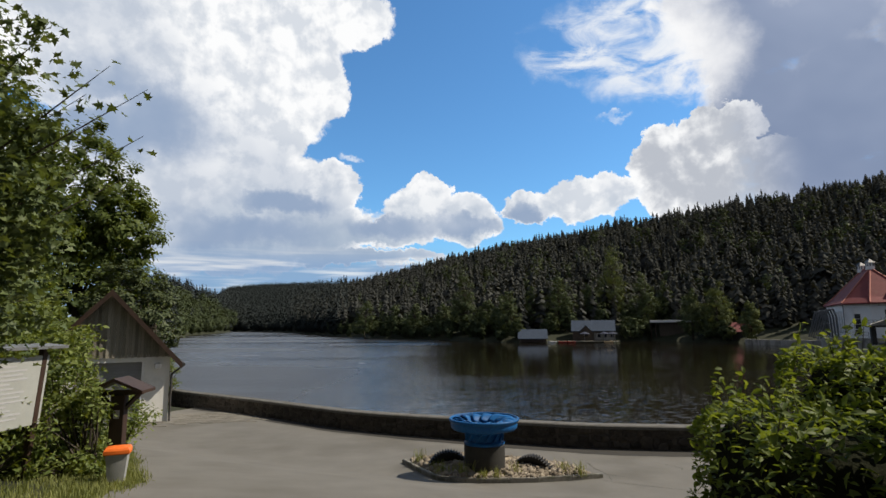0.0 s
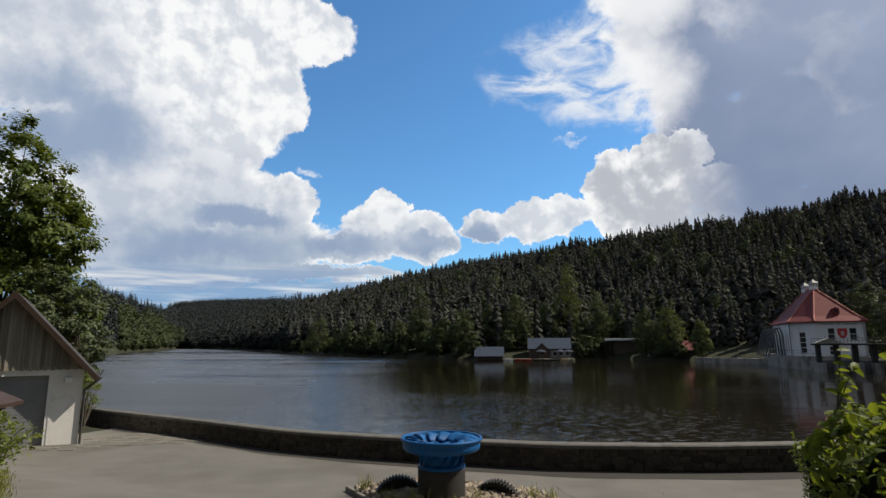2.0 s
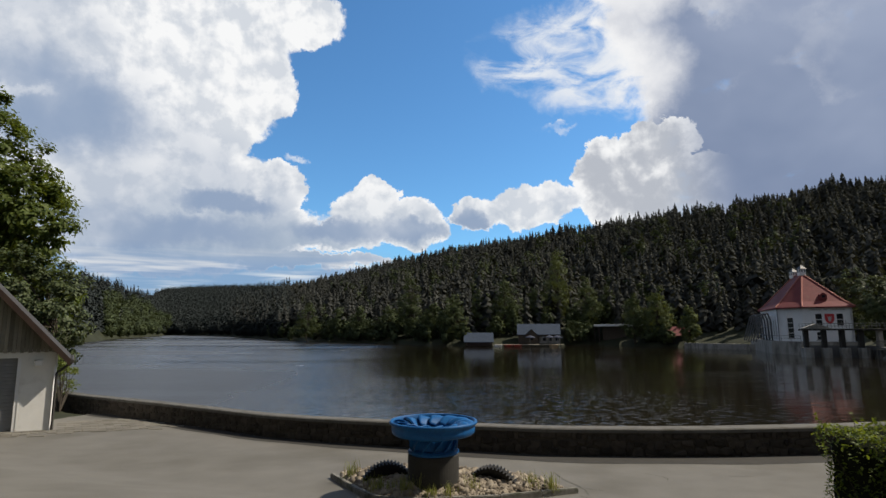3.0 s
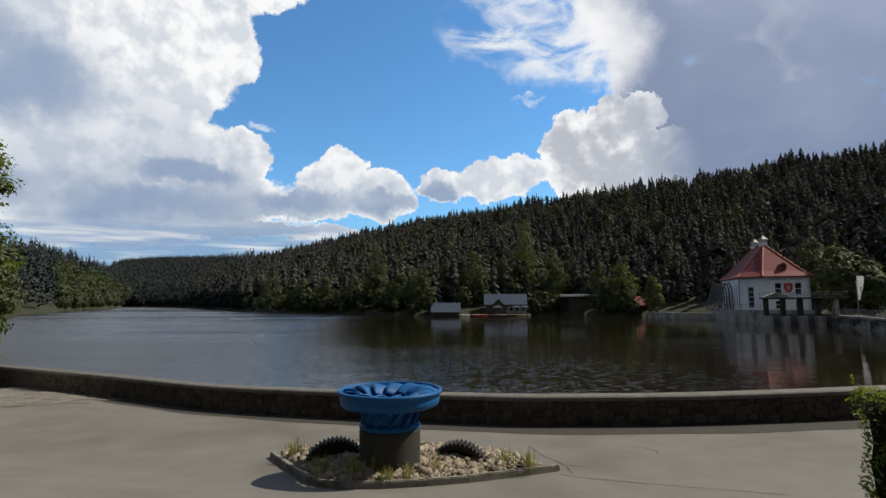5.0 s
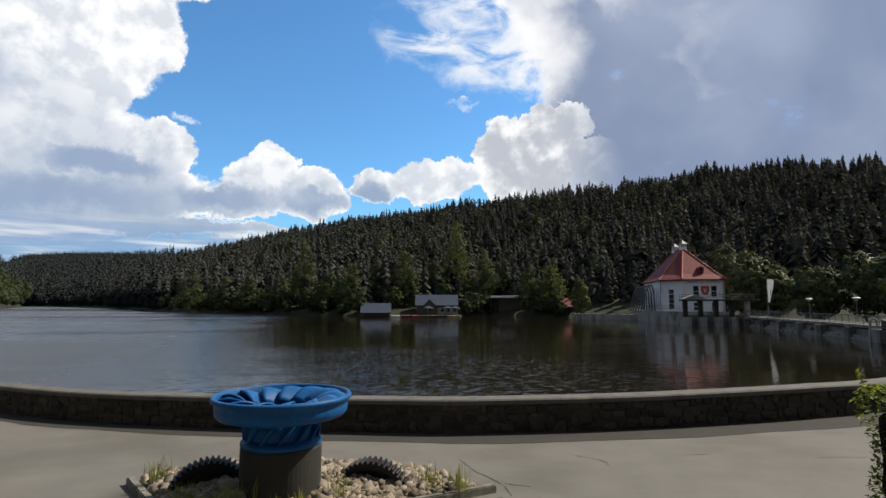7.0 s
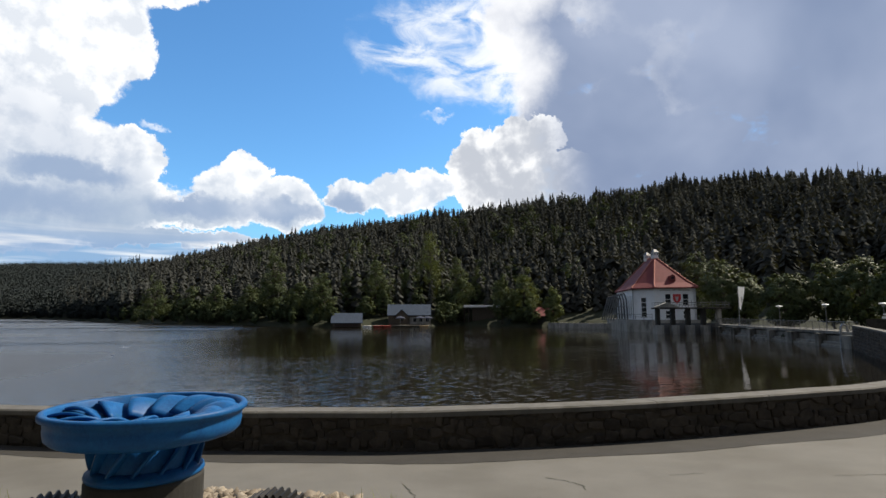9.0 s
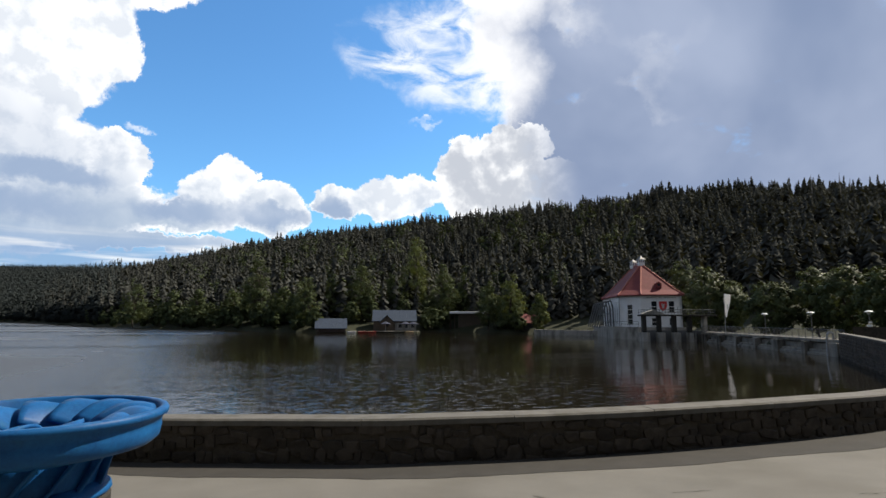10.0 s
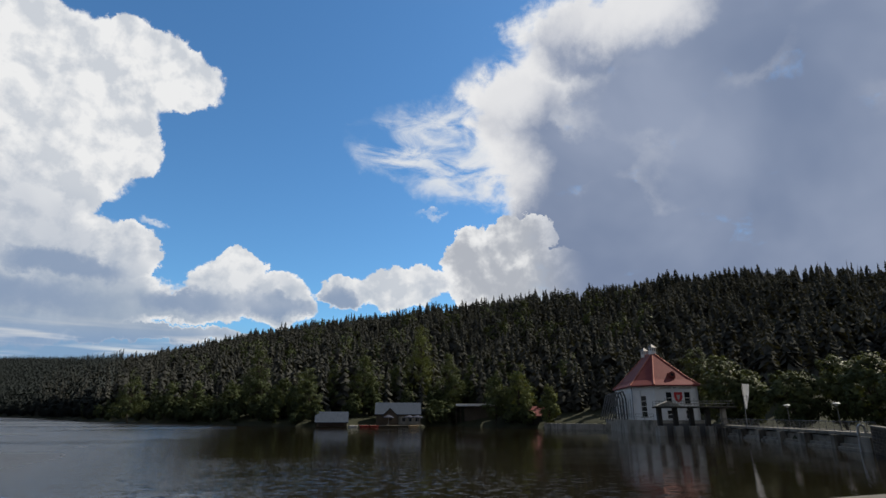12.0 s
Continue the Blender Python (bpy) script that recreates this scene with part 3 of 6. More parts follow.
def smooth_line(points, step=0.25):
    """Evenly spaced points on a smooth curve through the points."""
    p = [Vector(q) for q in points]
    p = [2 * p[0] - p[1]] + p + [2 * p[-1] - p[-2]]
    fine = []
    for a, b, c, d in zip(p, p[1:], p[2:], p[3:]):
        for k in range(16):
            t = k / 16
            fine.append(0.5 * (2 * b + (c - a) * t + (2 * a - 5 * b + 4 * c - d) * t * t + (3 * b - a - 3 * c + d) * t ** 3))
    fine.append(p[-2])
    out, carry = [fine[0]], 0.0
    for a, b in zip(fine, fine[1:]):
        length = (b - a).length
        while carry + length >= step:
            a = a + (b - a).normalized() * (step - carry)
            length = (b - a).length
            out.append(a.copy())
            carry = 0.0
        carry += length
    return out


LINE = smooth_line(WALL)
LINE_XY = np.array([(p.x, p.y) for p in LINE])
SLOPE_D = [-1, 0, 3, 6, 7.2, 8.3, 9.7, 11.5, 13.8, 15.6, 18.8, 22, 30, 60, 200]
SLOPE_Z = [0.93, 0.93, 1.08, 1.24, 1.33, 1.56, 1.93, 2.27, 2.68, 2.93, 3.42, 4.02, 5.4, 9.5, 18]


def wall_top(x):
    x = np.asarray(x, dtype=float)
    return 1.78 + 0.016 * np.clip(x, -20, 16) + 0.0125 * np.clip(x - 18, 0, 60)


def from_wall(x, y):
    """Distance to the quay wall, over the land side."""
    p = np.stack([np.ravel(x), np.ravel(y)], 1)
    out = np.empty(len(p))
    for i in range(0, len(p), 4000):
        q = p[i:i + 4000]
        out[i:i + 4000] = np.sqrt(((q[:, None] - LINE_XY[None]) ** 2).sum(2)).min(1)
    return out.reshape(np.shape(x))


def land_z(x, y):
    """Height of the sloping yard."""
    return np.interp(from_wall(x, y), SLOPE_D, SLOPE_Z) + 0.016 * np.clip(x, -20, 16)


def gz(x, y):
    return float(land_z(np.array([float(x)]), np.array([float(y)]))[0])


# shores and ridges seen round the lake: azimuth, shore distance, ridge distance, skyline angle
EYE = (3.0, 5.0)
SHORES = [(-37, 72, 620, 5.2), (-35, 280, 600, 5.0), (-31.2, 300, 600, 4.9), (-29.6, 400, 640, 4.5), (-26.4, 540, 800, 3.3), (-25, 720, 1500, 3.9), (-22, 600, 1500, 4.2), (-18.5, 440, 1300, 4.3),
          (-15.2, 290, 700, 4.5), (-10, 222, 600, 5.7), (-2.4, 186, 500, 7.8), (3.6, 163, 460, 8.9), (13.7, 170, 430, 10.5), (17, 178, 420, 10.9),
          (22, 166, 410, 11.5), (26, 158, 400, 11.8), (31, 150, 390, 12.0), (38, 146, 380, 12.8), (46, 128, 370, 12.6), (51, 112, 360, 12.0), (56, 105, 350, 11.1), (75, 100, 350, 9.0)]
TREE_TALL = 10.9


def shore_at(a, k):
    return np.interp(a, [s[0] for s in SHORES], [s[k] for s in SHORES])


def hill_z(a, r):
    s, rd, el = shore_at(a, 1), shore_at(a, 2), shore_at(a, 3)
    top = rd * np.tan(np.radians(el)) + 4 - TREE_TALL
    t = np.clip((r - s) / (rd - s), 0, 1)
    z = 0.5 + top * (0.75 * t + 0.25 * t * t * (3 - 2 * t))
    return np.where(r > rd, np.maximum(0.5 + top - (r - rd) * 0.06, 6), z)


def far_xy(a, r):
    return EYE[0] + r * np.sin(np.radians(a)), EYE[1] + r * np.cos(np.radians(a))


def build_ground():
    """One sheet to the horizon: yard, lake bed, hills."""
    radii = np.concatenate([np.arange(0.6, 40, 0.8), np.geomspace(40, 150, 40), np.arange(153, 480, 6.0), np.geomspace(485, 4500, 46)])
    az = np.concatenate([np.arange(-60, 80, 0.5), np.arange(80, 300, 5.0)])
    A, R = np.meshgrid(az, radii)
    X, Y = far_xy(A, R)
    inside = lake_mask(X, Y)
    a = np.where(A > 180, A - 360, A)
    near = from_wall(X, Y)
    yard = land_z(X, Y) - 0.05
    far_side = (R > 66) & (a > -33) & (a < 75) & (R > shore_at(a, 1) - 3)
    z = np.where(far_side, hill_z(a, R), np.where(R > 70, np.minimum(yard, 3.0 + R * 0.02), yard))
    z = np.where((a > 39) & (a < 80) & (R > 58) & (R < shore_at(a, 1)), 1.1, z)
    left_bank = (a > -75) & (a < -33) & (R > 20)
    z = np.where(left_bank & (near > 26), np.minimum(z, 1.0 + np.maximum(R - 60, 0) * 0.12), z)
    z = np.where((near < 0.6) & ~inside & (R < 66), z - 0.25, z)
    z = np.where(inside, -1.6, z)
    nr, na = A.shape
    v = np.concatenate([[[EYE[0], EYE[1], gz(*EYE) - 0.05]], np.stack([X, Y, z], 2).reshape(-1, 3)])
    idx = 1 + np.arange(nr * na).reshape(nr, na)
    nxt = np.roll(idx, -1, axis=1)
    quads = np.stack([idx[:-1], nxt[:-1], nxt[1:], idx[1:]], 2).reshape(-1, 4)[:, ::-1]
    me = bpy.data.meshes.new("ground")
    fan = [(0, int(idx[0, (i + 1) % na]), int(idx[0, i])) for i in range(na)]
    me.from_pydata([tuple(p) for p in v], [], fan + [tuple(int(i) for i in q) for q in quads])
    me.polygons.foreach_set("use_smooth", [True] * len(me.polygons))
    me.materials.append(M_GRASS_GROUND)
    tagged(new("ground", me), "grassy earth of banks and wooded hills round the lake", "ground", kind="structure")


def lake_polygon():
    near = [(p.x, p.y) for p in LINE[::4]]
    dam = [(61.5, 52.5), (78, 92)]
    far = [far_xy(a, float(shore_at(a, 1))) for a in np.arange(38, -33.01, -0.5)]
    return np.array(near + dam + far)


def lake_mask(X, Y):
    poly = lake_polygon()
    x, y = X.ravel(), Y.ravel()
    inside = np.zeros(len(x), bool)
    for (x0, y0), (x1, y1) in zip(poly, np.roll(poly, -1, axis=0)):
        cross = ((y0 > y) != (y1 > y)) & (x < (x1 - x0) * (y - y0) / (y1 - y0 + 1e-12) + x0)
        inside ^= cross
    return inside.reshape(X.shape)


build_ground()
water = new("water", mesh_of("water", [(-1500, 0, 0), (220, 0, 0), (220, 2200, 0), (-1500, 2200, 0)], [(0, 1, 2, 3)], M_WATER))
tagged(water, "dark rippled lake water mirroring the wooded hill", "lake", kind="structure")


def build_yard():
    """The asphalt yard, one sloping sheet down to the wall."""
    edge_l = lambda y: float(np.interp(y, [-16, -4, 3, 6, 7.6, 9.2, 11, 14, 18, 22, 24], [-3.2, -3.4, -4.4, -4.9, -5.15, -6.5, -7.6, -9.8, -12.9, -16.0, -16.5]))
    edge_r = lambda y: float(np.interp(y, [-16, 0, 2, 8.8, 9.6, 12], [3.6, 3.6, 4.2, 8.6, 24, 34]))
    step = 0.3
    us, ys = np.linspace(0, 1, 170), np.arange(-15, 31, step)
    U, Y = np.meshgrid(us, ys)
    lo = np.array([edge_l(y) + 0.12 * math.sin(y * 1.7) + 0.05 * math.sin(y * 5.3) for y in ys])[:, None]
    hi = np.array([edge_r(y) + 0.06 * math.sin(y * 2.3) for y in ys])[:, None]
    X = lo + (hi - lo) * U
    lake = lake_mask(X, Y)
    D = from_wall(X, Y)
    ok = (~lake) | (D < 0.35)
    Z = np.where(lake, np.interp(0, SLOPE_D, SLOPE_Z) + 0.016 * np.clip(X, -20, 16), land_z(X, Y))
    cell = ok[:-1, :-1] & ok[1:, :-1] & ok[:-1, 1:] & ok[1:, 1:]
    idx = np.arange(X.size).reshape(X.shape)
    f = np.stack([idx[:-1, :-1], idx[:-1, 1:], idx[1:, 1:], idx[1:, :-1]], 2)[cell]
    used, inv = np.unique(f, return_inverse=True)
    v = np.stack([X.ravel(), Y.ravel(), Z.ravel()], 1)[used]
    me = raw_mesh("road", v, inv.reshape(f.shape), M_ASPHALT)
    me.polygons.foreach_set("use_smooth", [True] * len(me.polygons))
    tagged(new("road", me), "worn grey asphalt yard sloping down to the quay wall", "road", kind="structure")


build_yard()


def sweep(line, section, top, mat, name):
    """Runs a section of (offset to the land side, height under the top) along the line."""
    n = len(line)
    v, f = [], []
    k = len(section)
    for i, p in enumerate(line):
        t = (line[min(i + 1, n - 1)] - line[max(i - 1, 0)]).normalized()
        land = Vector((t.y, -t.x))
        for o, h in section:
            v.append((p.x + land.x * o, p.y + land.y * o, float(top(p.x)) + h))
    for i in range(n - 1):
        for j in range(k):
            f.append((i * k + j, i * k + (j + 1) % k, (i + 1) * k + (j + 1) % k, (i + 1) * k + j))
    f.append(tuple(range(k))[::-1])
    f.append(tuple((n - 1) * k + j for j in range(k)))
    me = mesh_of(name, v, f, mat)
    return me


wall_core = new("wall_quay", sweep(LINE, [(-0.03, -0.13), (-0.03, -1.6), (-0.58, -3.6), (-0.53, -0.13)], wall_top, M_MORTAR, "wall_quay"))
tagged(wall_core, "low dark rubble stone quay wall beside the lake", "wall", kind="structure")


def build_coping():
    """Cast coping in lengths of about three metres, with narrow joints."""
    i = 0
    while i < len(LINE) - 2:
        j = min(i + 12, len(LINE) - 1)
        seg = [p.copy() for p in LINE[i:j + 1]]
        seg[0] = seg[0].lerp(seg[1], 0.02)
        seg[-1] = seg[-1].lerp(seg[-2], 0.02)
        lift = random.uniform(-0.004, 0.004)
        me = sweep(seg, [(0.03, -0.035 + lift), (0.03, -0.13), (-0.58, -0.13), (-0.58, -0.03 + lift), (-0.54, lift), (-0.01, lift)], wall_top, M_COPING, "coping")
        c = part("coping", me, M_COPING, wall_core)
        i = j


build_coping()


def build_wall_shadow():
    """A dark strip along the foot of the wall, painting its cast shadow."""
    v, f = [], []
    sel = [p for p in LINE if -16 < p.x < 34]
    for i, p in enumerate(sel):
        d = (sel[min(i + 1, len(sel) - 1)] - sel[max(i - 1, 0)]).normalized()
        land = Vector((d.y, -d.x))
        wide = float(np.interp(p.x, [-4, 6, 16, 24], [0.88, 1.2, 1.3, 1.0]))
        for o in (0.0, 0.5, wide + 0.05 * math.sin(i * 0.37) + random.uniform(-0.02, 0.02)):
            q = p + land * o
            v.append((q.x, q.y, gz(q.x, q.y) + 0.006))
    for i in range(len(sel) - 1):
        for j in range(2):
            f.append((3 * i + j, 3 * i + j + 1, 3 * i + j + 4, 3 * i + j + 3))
    tagged(new("gutter", mesh_of("gutter", v, f, M_WALL_SHADOW)), "dark strip along the foot of the wall, painted as its shadow", "gutter", kind="structure")


build_wall_shadow()


# ---- woods ----
def conifers(a, r, h, w, boughs, rg, z0=None, low=0.06):
    """Many spruces, each of drooping boughs set about its stem, narrowing to the tip; in arrays."""
    x, y = far_xy(a, r)
    z0 = hill_z(a, r) - 0.5 if z0 is None else z0
    n = len(a)
    t = low + (1 - low) * (np.arange(boughs)[None] + rg.random((n, boughs))) / boughs
    g = rg.random((n, boughs)) * 6.283
    # crowns differ: some are slim spires, some broad and blunt
    blunt = rg.uniform(0.5, 0.95, (n, 1))
    out = w[:, None] * (1 - t) ** blunt * (0.65 + 0.5 * rg.random((n, boughs))) + 0.2
    lean = rg.normal(size=(n, 2, 1)) * 0.012
    sx, sy = x[:, None] + lean[:, 0] * h[:, None] * t, y[:, None] + lean[:, 1] * h[:, None] * t
    sz = z0[:, None] + h[:, None] * t
    c, s = np.cos(g), np.sin(g)
    droop = out * (0.3 + 0.55 * rg.random((n, boughs)))
    half = out * (0.26 + 0.2 * rg.random((n, boughs))) + 0.12
    top = h[:, None] * 0.035
    stem = np.stack([sx, sy, sz + top], 2)
    tip = np.stack([sx + c * out, sy + s * out, sz - droop], 2)
    left = np.stack([sx + c * out * 0.55 - s * half, sy + s * out * 0.55 + c * half, sz - droop * 0.55], 2)
    right = np.stack([sx + c * out * 0.55 + s * half, sy + s * out * 0.55 - c * half, sz - droop * 0.55], 2)
    v = np.stack([stem, left, tip, right], 2).reshape(-1, 3)
    k = np.arange(n * boughs)[:, None] * 4
    up = np.full_like(c, 1.25)
    nor = np.stack([np.stack([c, s, up + 0.3], 2), np.stack([c - s * 0.6, s + c * 0.6, up], 2), np.stack([c, s, up - 0.3], 2), np.stack([c + s * 0.6, s - c * 0.6, up], 2)], 2).reshape(-1, 3)
    nor += np.repeat(rg.normal(size=(n * boughs, 3)) * 0.3, 4, axis=0)
    return v, np.concatenate([k + np.array([[0, 2, 1]]), k + np.array([[0, 3, 2]])], 0), nor


def scatter(rg, count, a0, a1, start, stop, clear=0.0):
    a = rg.uniform(a0, a1, count * 3)
    r = np.sqrt(rg.uniform(150 ** 2, stop ** 2, count * 3))
    ok = (r > shore_at(a, 1) + start) & (r < shore_at(a, 2) + 60)
    # the house, the boathouses and the meadow beside them stay clear
    x, y = far_xy(a, r)
    ok &= ~((np.abs(x - 79) < 13) & (np.abs(y - 113) < 18))
    ok &= ~((a > 26.5) & (a < 32) & (r < shore_at(a, 1) + 13))
    return a[ok][:count], r[ok][:count]


def build_woods():
    rg = np.random.default_rng(11)
    near, far = scatter(rg, 7400, -19.5, 68, 14, 480), scatter(rg, 2600, -19.5, 0, 14, 800)
    a, r = np.concatenate([near[0], far[0][far[1] > 470]]), np.concatenate([near[1], far[1][far[1] > 470]])
    slope = np.clip((r - shore_at(a, 1)) / (shore_at(a, 2) - shore_at(a, 1)), 0, 1)
    h = rg.triangular(7, 12.5, 19, len(a)) * (0.92 + 0.25 * np.sin(a * 1.9 + r * 0.05) * np.sin(r * 0.11 + a)) * (1 - 0.26 * slope)
    v, f, nor = conifers(a, r, h, h * rg.uniform(0.19, 0.34, len(a)), 66, rg, low=0.18)
    tagged(new("spruce_forest", raw_mesh("spruce_forest", v, f, F_SPRUCE, nor)), "dense dark spruce forest covering the hillside", "forest", kind="stuff")
    a, r = scatter(rg, 8500, -36, -14, 12, 1650)
    h = rg.triangular(7, 12, 20, len(a))
    v, f, nor = conifers(a, r, h, h * rg.uniform(0.18, 0.30, len(a)), 18, rg, low=0.3)
    tagged(new("distant_forest", raw_mesh("distant_forest", v, f, F_FAR, nor)), "hazy mixed forest on the hills behind the lake arm", "forest", kind="stuff")
    # broad-leaved fringe along the shores and between the spruces
    for name, count, a0, a1, d0, d1, hh, mat, leaf, label in (
            ("shore_woods", 360, -16, 24.5, 0, 18, (3.5, 9), F_BROAD, 0.55, "broad-leaved trees and bushes along the far shore"),
            ("hill_broadleaves", 110, -14, 36, 24, 190, (10, 17), F_BROAD, 0.8, "scattered broad-leaved trees among the spruces"),
            ("left_bank_woods", 420, -30.2, -24.6, 2, 110, (10, 19), F_BROAD, 1.1, "broad-leaved trees on the left bank of the lake"),
            ("far_shore_woods", 420, -26, -15, 2, 90, (7, 14), F_FAR, 1.3, "mixed trees along the distant shore")):
        a = rg.uniform(a0, a1, count)
        r = shore_at(a, 1) + rg.uniform(d0, d1, count)
        x, y = far_xy(a, r)
        z = hill_z(a, r)
        h = rg.uniform(*hh, count) * (0.75 + 0.5 * (r - shore_at(a, 1)) / (d1 + 1))
        keep = ~((a > 3) & (a < 14.5) & (r < shore_at(a, 1) + 17)) & ~((np.abs(x - 79) < 13) & (np.abs(y - 113) < 18)) & ~((a > 16.8) & (a < 22.5) & (r < shore_at(a, 1) + 14))
        x, y, z, h = x[keep], y[keep], z[keep], h[keep]
        k = 30
        d = rg.normal(size=(len(x), k, 3))
        d /= np.linalg.norm(d, axis=2)[..., None]
        q = rg.random((len(x), k, 1)) ** 0.4
        wide = (h * rg.uniform(0.2, 0.32, len(x)))[:, None, None]
        c = np.stack([x, y, z + h * 0.52], 1)[:, None] + d * q * np.concatenate([wide, wide, (h * 0.48)[:, None, None]], 2)
        pts = leaves_about(rg, c.reshape(-1, 3), float(np.mean(h)) * 0.085, 18)
        hub = np.repeat(np.stack([x, y, z + h * 0.5], 1), k * 18, axis=0)
        out = (pts - hub) * 0.6 + (pts - np.repeat(c.reshape(-1, 3), 18, axis=0)) * 0.9
        me = leaf_mesh(name, pts, leaf * (0.6 + 0.7 * rg.random(len(pts))), mat, rg, narrow=0.8, outward=out, soft=True)
        tagged(new(name, me), label, "woods", kind="stuff")
    # unseen spruces behind the camera, added to keep low skylight off the fronts
    n = 420
    a = rg.uniform(95, 285, n)
    r = rg.uniform(17, 75, n)
    x, y = EYE[0] + r * np.sin(np.radians(a)), EYE[1] - 4 + r * np.cos(np.radians(a))
    ok = (np.abs(x - 1.5) > 6) | (y < -40)
    a2, r2 = np.degrees(np.arctan2(x - EYE[0], y - EYE[1])), np.hypot(x - EYE[0], y - EYE[1])
    h = rg.uniform(15, 24, n)
    v, f, nor = conifers(a2[ok], r2[ok], h[ok], (h * rg.uniform(0.16, 0.24, n))[ok], 90, rg, land_z(x[ok], y[ok]) - 0.3)
    tagged(new("drive_woods", raw_mesh("drive_woods", v, f, F_SPRUCE, nor)), "unseen spruce woods behind the camera, added to block low skylight", "forest", kind="stuff")
    # bare dead spruces high on the slope
    for i, (a, r, h) in enumerate([(50.5, 285, 17), (52.5, 275, 18), (53.2, 285, 15), (48.8, 290, 16), (34.5, 310, 15)]):
        x, y = far_xy(a, r)
        t = thing("dead_spruce", pose(x, y, float(hill_z(a, r)) - 0.5), "bare grey dead spruce standing in the forest", "tree", "dead spruces")
        bm = rod_bm((0, 0, 0), (0.2, 0, h), 0.3, 0.05, n=6)
        for k in range(22):
            z = h * (0.45 + 0.5 * k / 22)
            g = k * 2.4
            rod(bm, (0, 0, z), (math.cos(g) * (h - z) * 0.16, math.sin(g) * (h - z) * 0.16, z - 0.3), 0.06, 0.02, 4)
        part("trunk", bm, M_STEEL_WOOD, t)


M_STEEL_WOOD = material("bleached wood", (0.16, 0.15, 0.14), (0.30, 0.285, 0.265), scale=1, rough=0.9, bump=0.2)
build_woods()

# single trees that stand out on the far shore: azimuth, distance, height, half width, tone
SHORE_TREES = [(-12.5, 236, 16, 6.0, 0), (-9.5, 232, 13, 4.2, 0), (-7.3, 216, 13.5, 4.0, 0), (-1.9, 196, 24, 4.8, 0), (0.4, 184, 13, 4.0, 0), (2.5, 174, 15.5, 5.4, 0), (8.0, 182, 19.5, 5.0, 0), (13.6, 195, 27, 5.2, 1),
               (16.5, 188, 19.5, 4.8, 0), (18.6, 196, 14, 3.4, 0), (21.0, 170, 15.5, 3.9, 0), (23.3, 167, 16, 4.4, 1), (22.4, 167, 5.5, 2.4, 0), (26.2, 158, 11.5, 2.8, 1), (24.0, 163, 6.0, 2.4, 0), (5.2, 186, 14, 4.4, 0), (-4.2, 205, 13, 4.6, 0), (11.2, 190, 15, 4.5, 0), (7.1, 176, 7.5, 3.4, 0), (8.9, 179, 9, 3.4, 0), (3.6, 168, 6, 2.8, 0), (15.2, 176, 7, 3.2, 0)]


def build_shore_trees():
    for i, (a, r, h, w, tone) in enumerate(SHORE_TREES):
        x, y = far_xy(a, r)
        z = float(hill_z(a, r)) - 0.2
        # egg-shaped crowns, broad low down, with a looser top and side lobes
        turn = i * 1.9
        lobes = [(0, 0, h * 0.36, w, w, h * 0.30), (0, 0, h * 0.62, w * 0.72, w * 0.72, h * 0.30), (w * 0.1, 0, h * 0.84, w * 0.36, w * 0.36, h * 0.17),
                 (w * 0.6 * math.cos(turn), w * 0.6 * math.sin(turn), h * 0.45, w * 0.5, w * 0.5, h * 0.2)]
        build_tree("broadleaf_tree", pose(x, y, z, 0, 0, i * 67), h, w, h * 0.12, 170, 44, 0.42, h * 0.06, F_BIRCH if tone else F_ALDER,
                   "light green birch-like tree on the far shore" if tone else "rounded leafy green tree on the far shore", 100 + i, group="far shore trees", lobes=lobes, soft=True)


build_shore_trees()

# row of clipped round trees behind the dam: azimuth, distance, height, half width
for i, (a, r, h, w) in enumerate([(39.6, 134, 16.5, 5.2), (41.4, 126, 14.0, 4.2), (43.3, 126, 11.0, 3.6), (46.4, 110, 10.0, 4.2), (49.9, 112, 12.4, 3.9), (51.9, 108, 11.6, 3.6), (54.4, 100, 11.5, 3.6), (57.4, 96, 14.5, 4.6)]):
    x, y = far_xy(a, r)
    build_tree("round_tree", pose(x, y, 0.6, 0, 0, i * 51), h, w, h * 0.06, 150, 46, 0.5, 0.85, F_LIME if i % 3 else F_BROAD, "round-crowned green tree in the row behind the dam", 300 + i, group="trees behind the dam", soft=True)


# ---- power house on the dam ----
HA, HB = Vector((0.92, -0.385, 0)).normalized(), Vector((0.385, 0.92, 0)).normalized()
H_R = Vector((81.2, 100.3, 0))
H_M = H_R - HA * 8.0
H_F = H_M - (HA - HB).normalized() * 5.0
H_L = H_F + HB * 19.0
H_BACK = H_R + HB * 22.5
H_BL = H_L + HA * 3.0 + HB * 2.0
EAVE, DECK = 9.1, 2.5


def facade(parent, a, b, z0, z1, holes, label=""):
    """A wall from a to b with openings; outer face to the right of the way from b to a. Returns it."""
    w = (b - a).length
    ang = math.degrees(math.atan2(b.y - a.y, b.x - a.x))
    wall = part("wall", wall_with_holes(w, z0, z1, holes, 0.45), M_HOUSE, parent, label)
    wall.matrix_local = pose(a.x, a.y, 0, 0, 0, ang)
    return wall


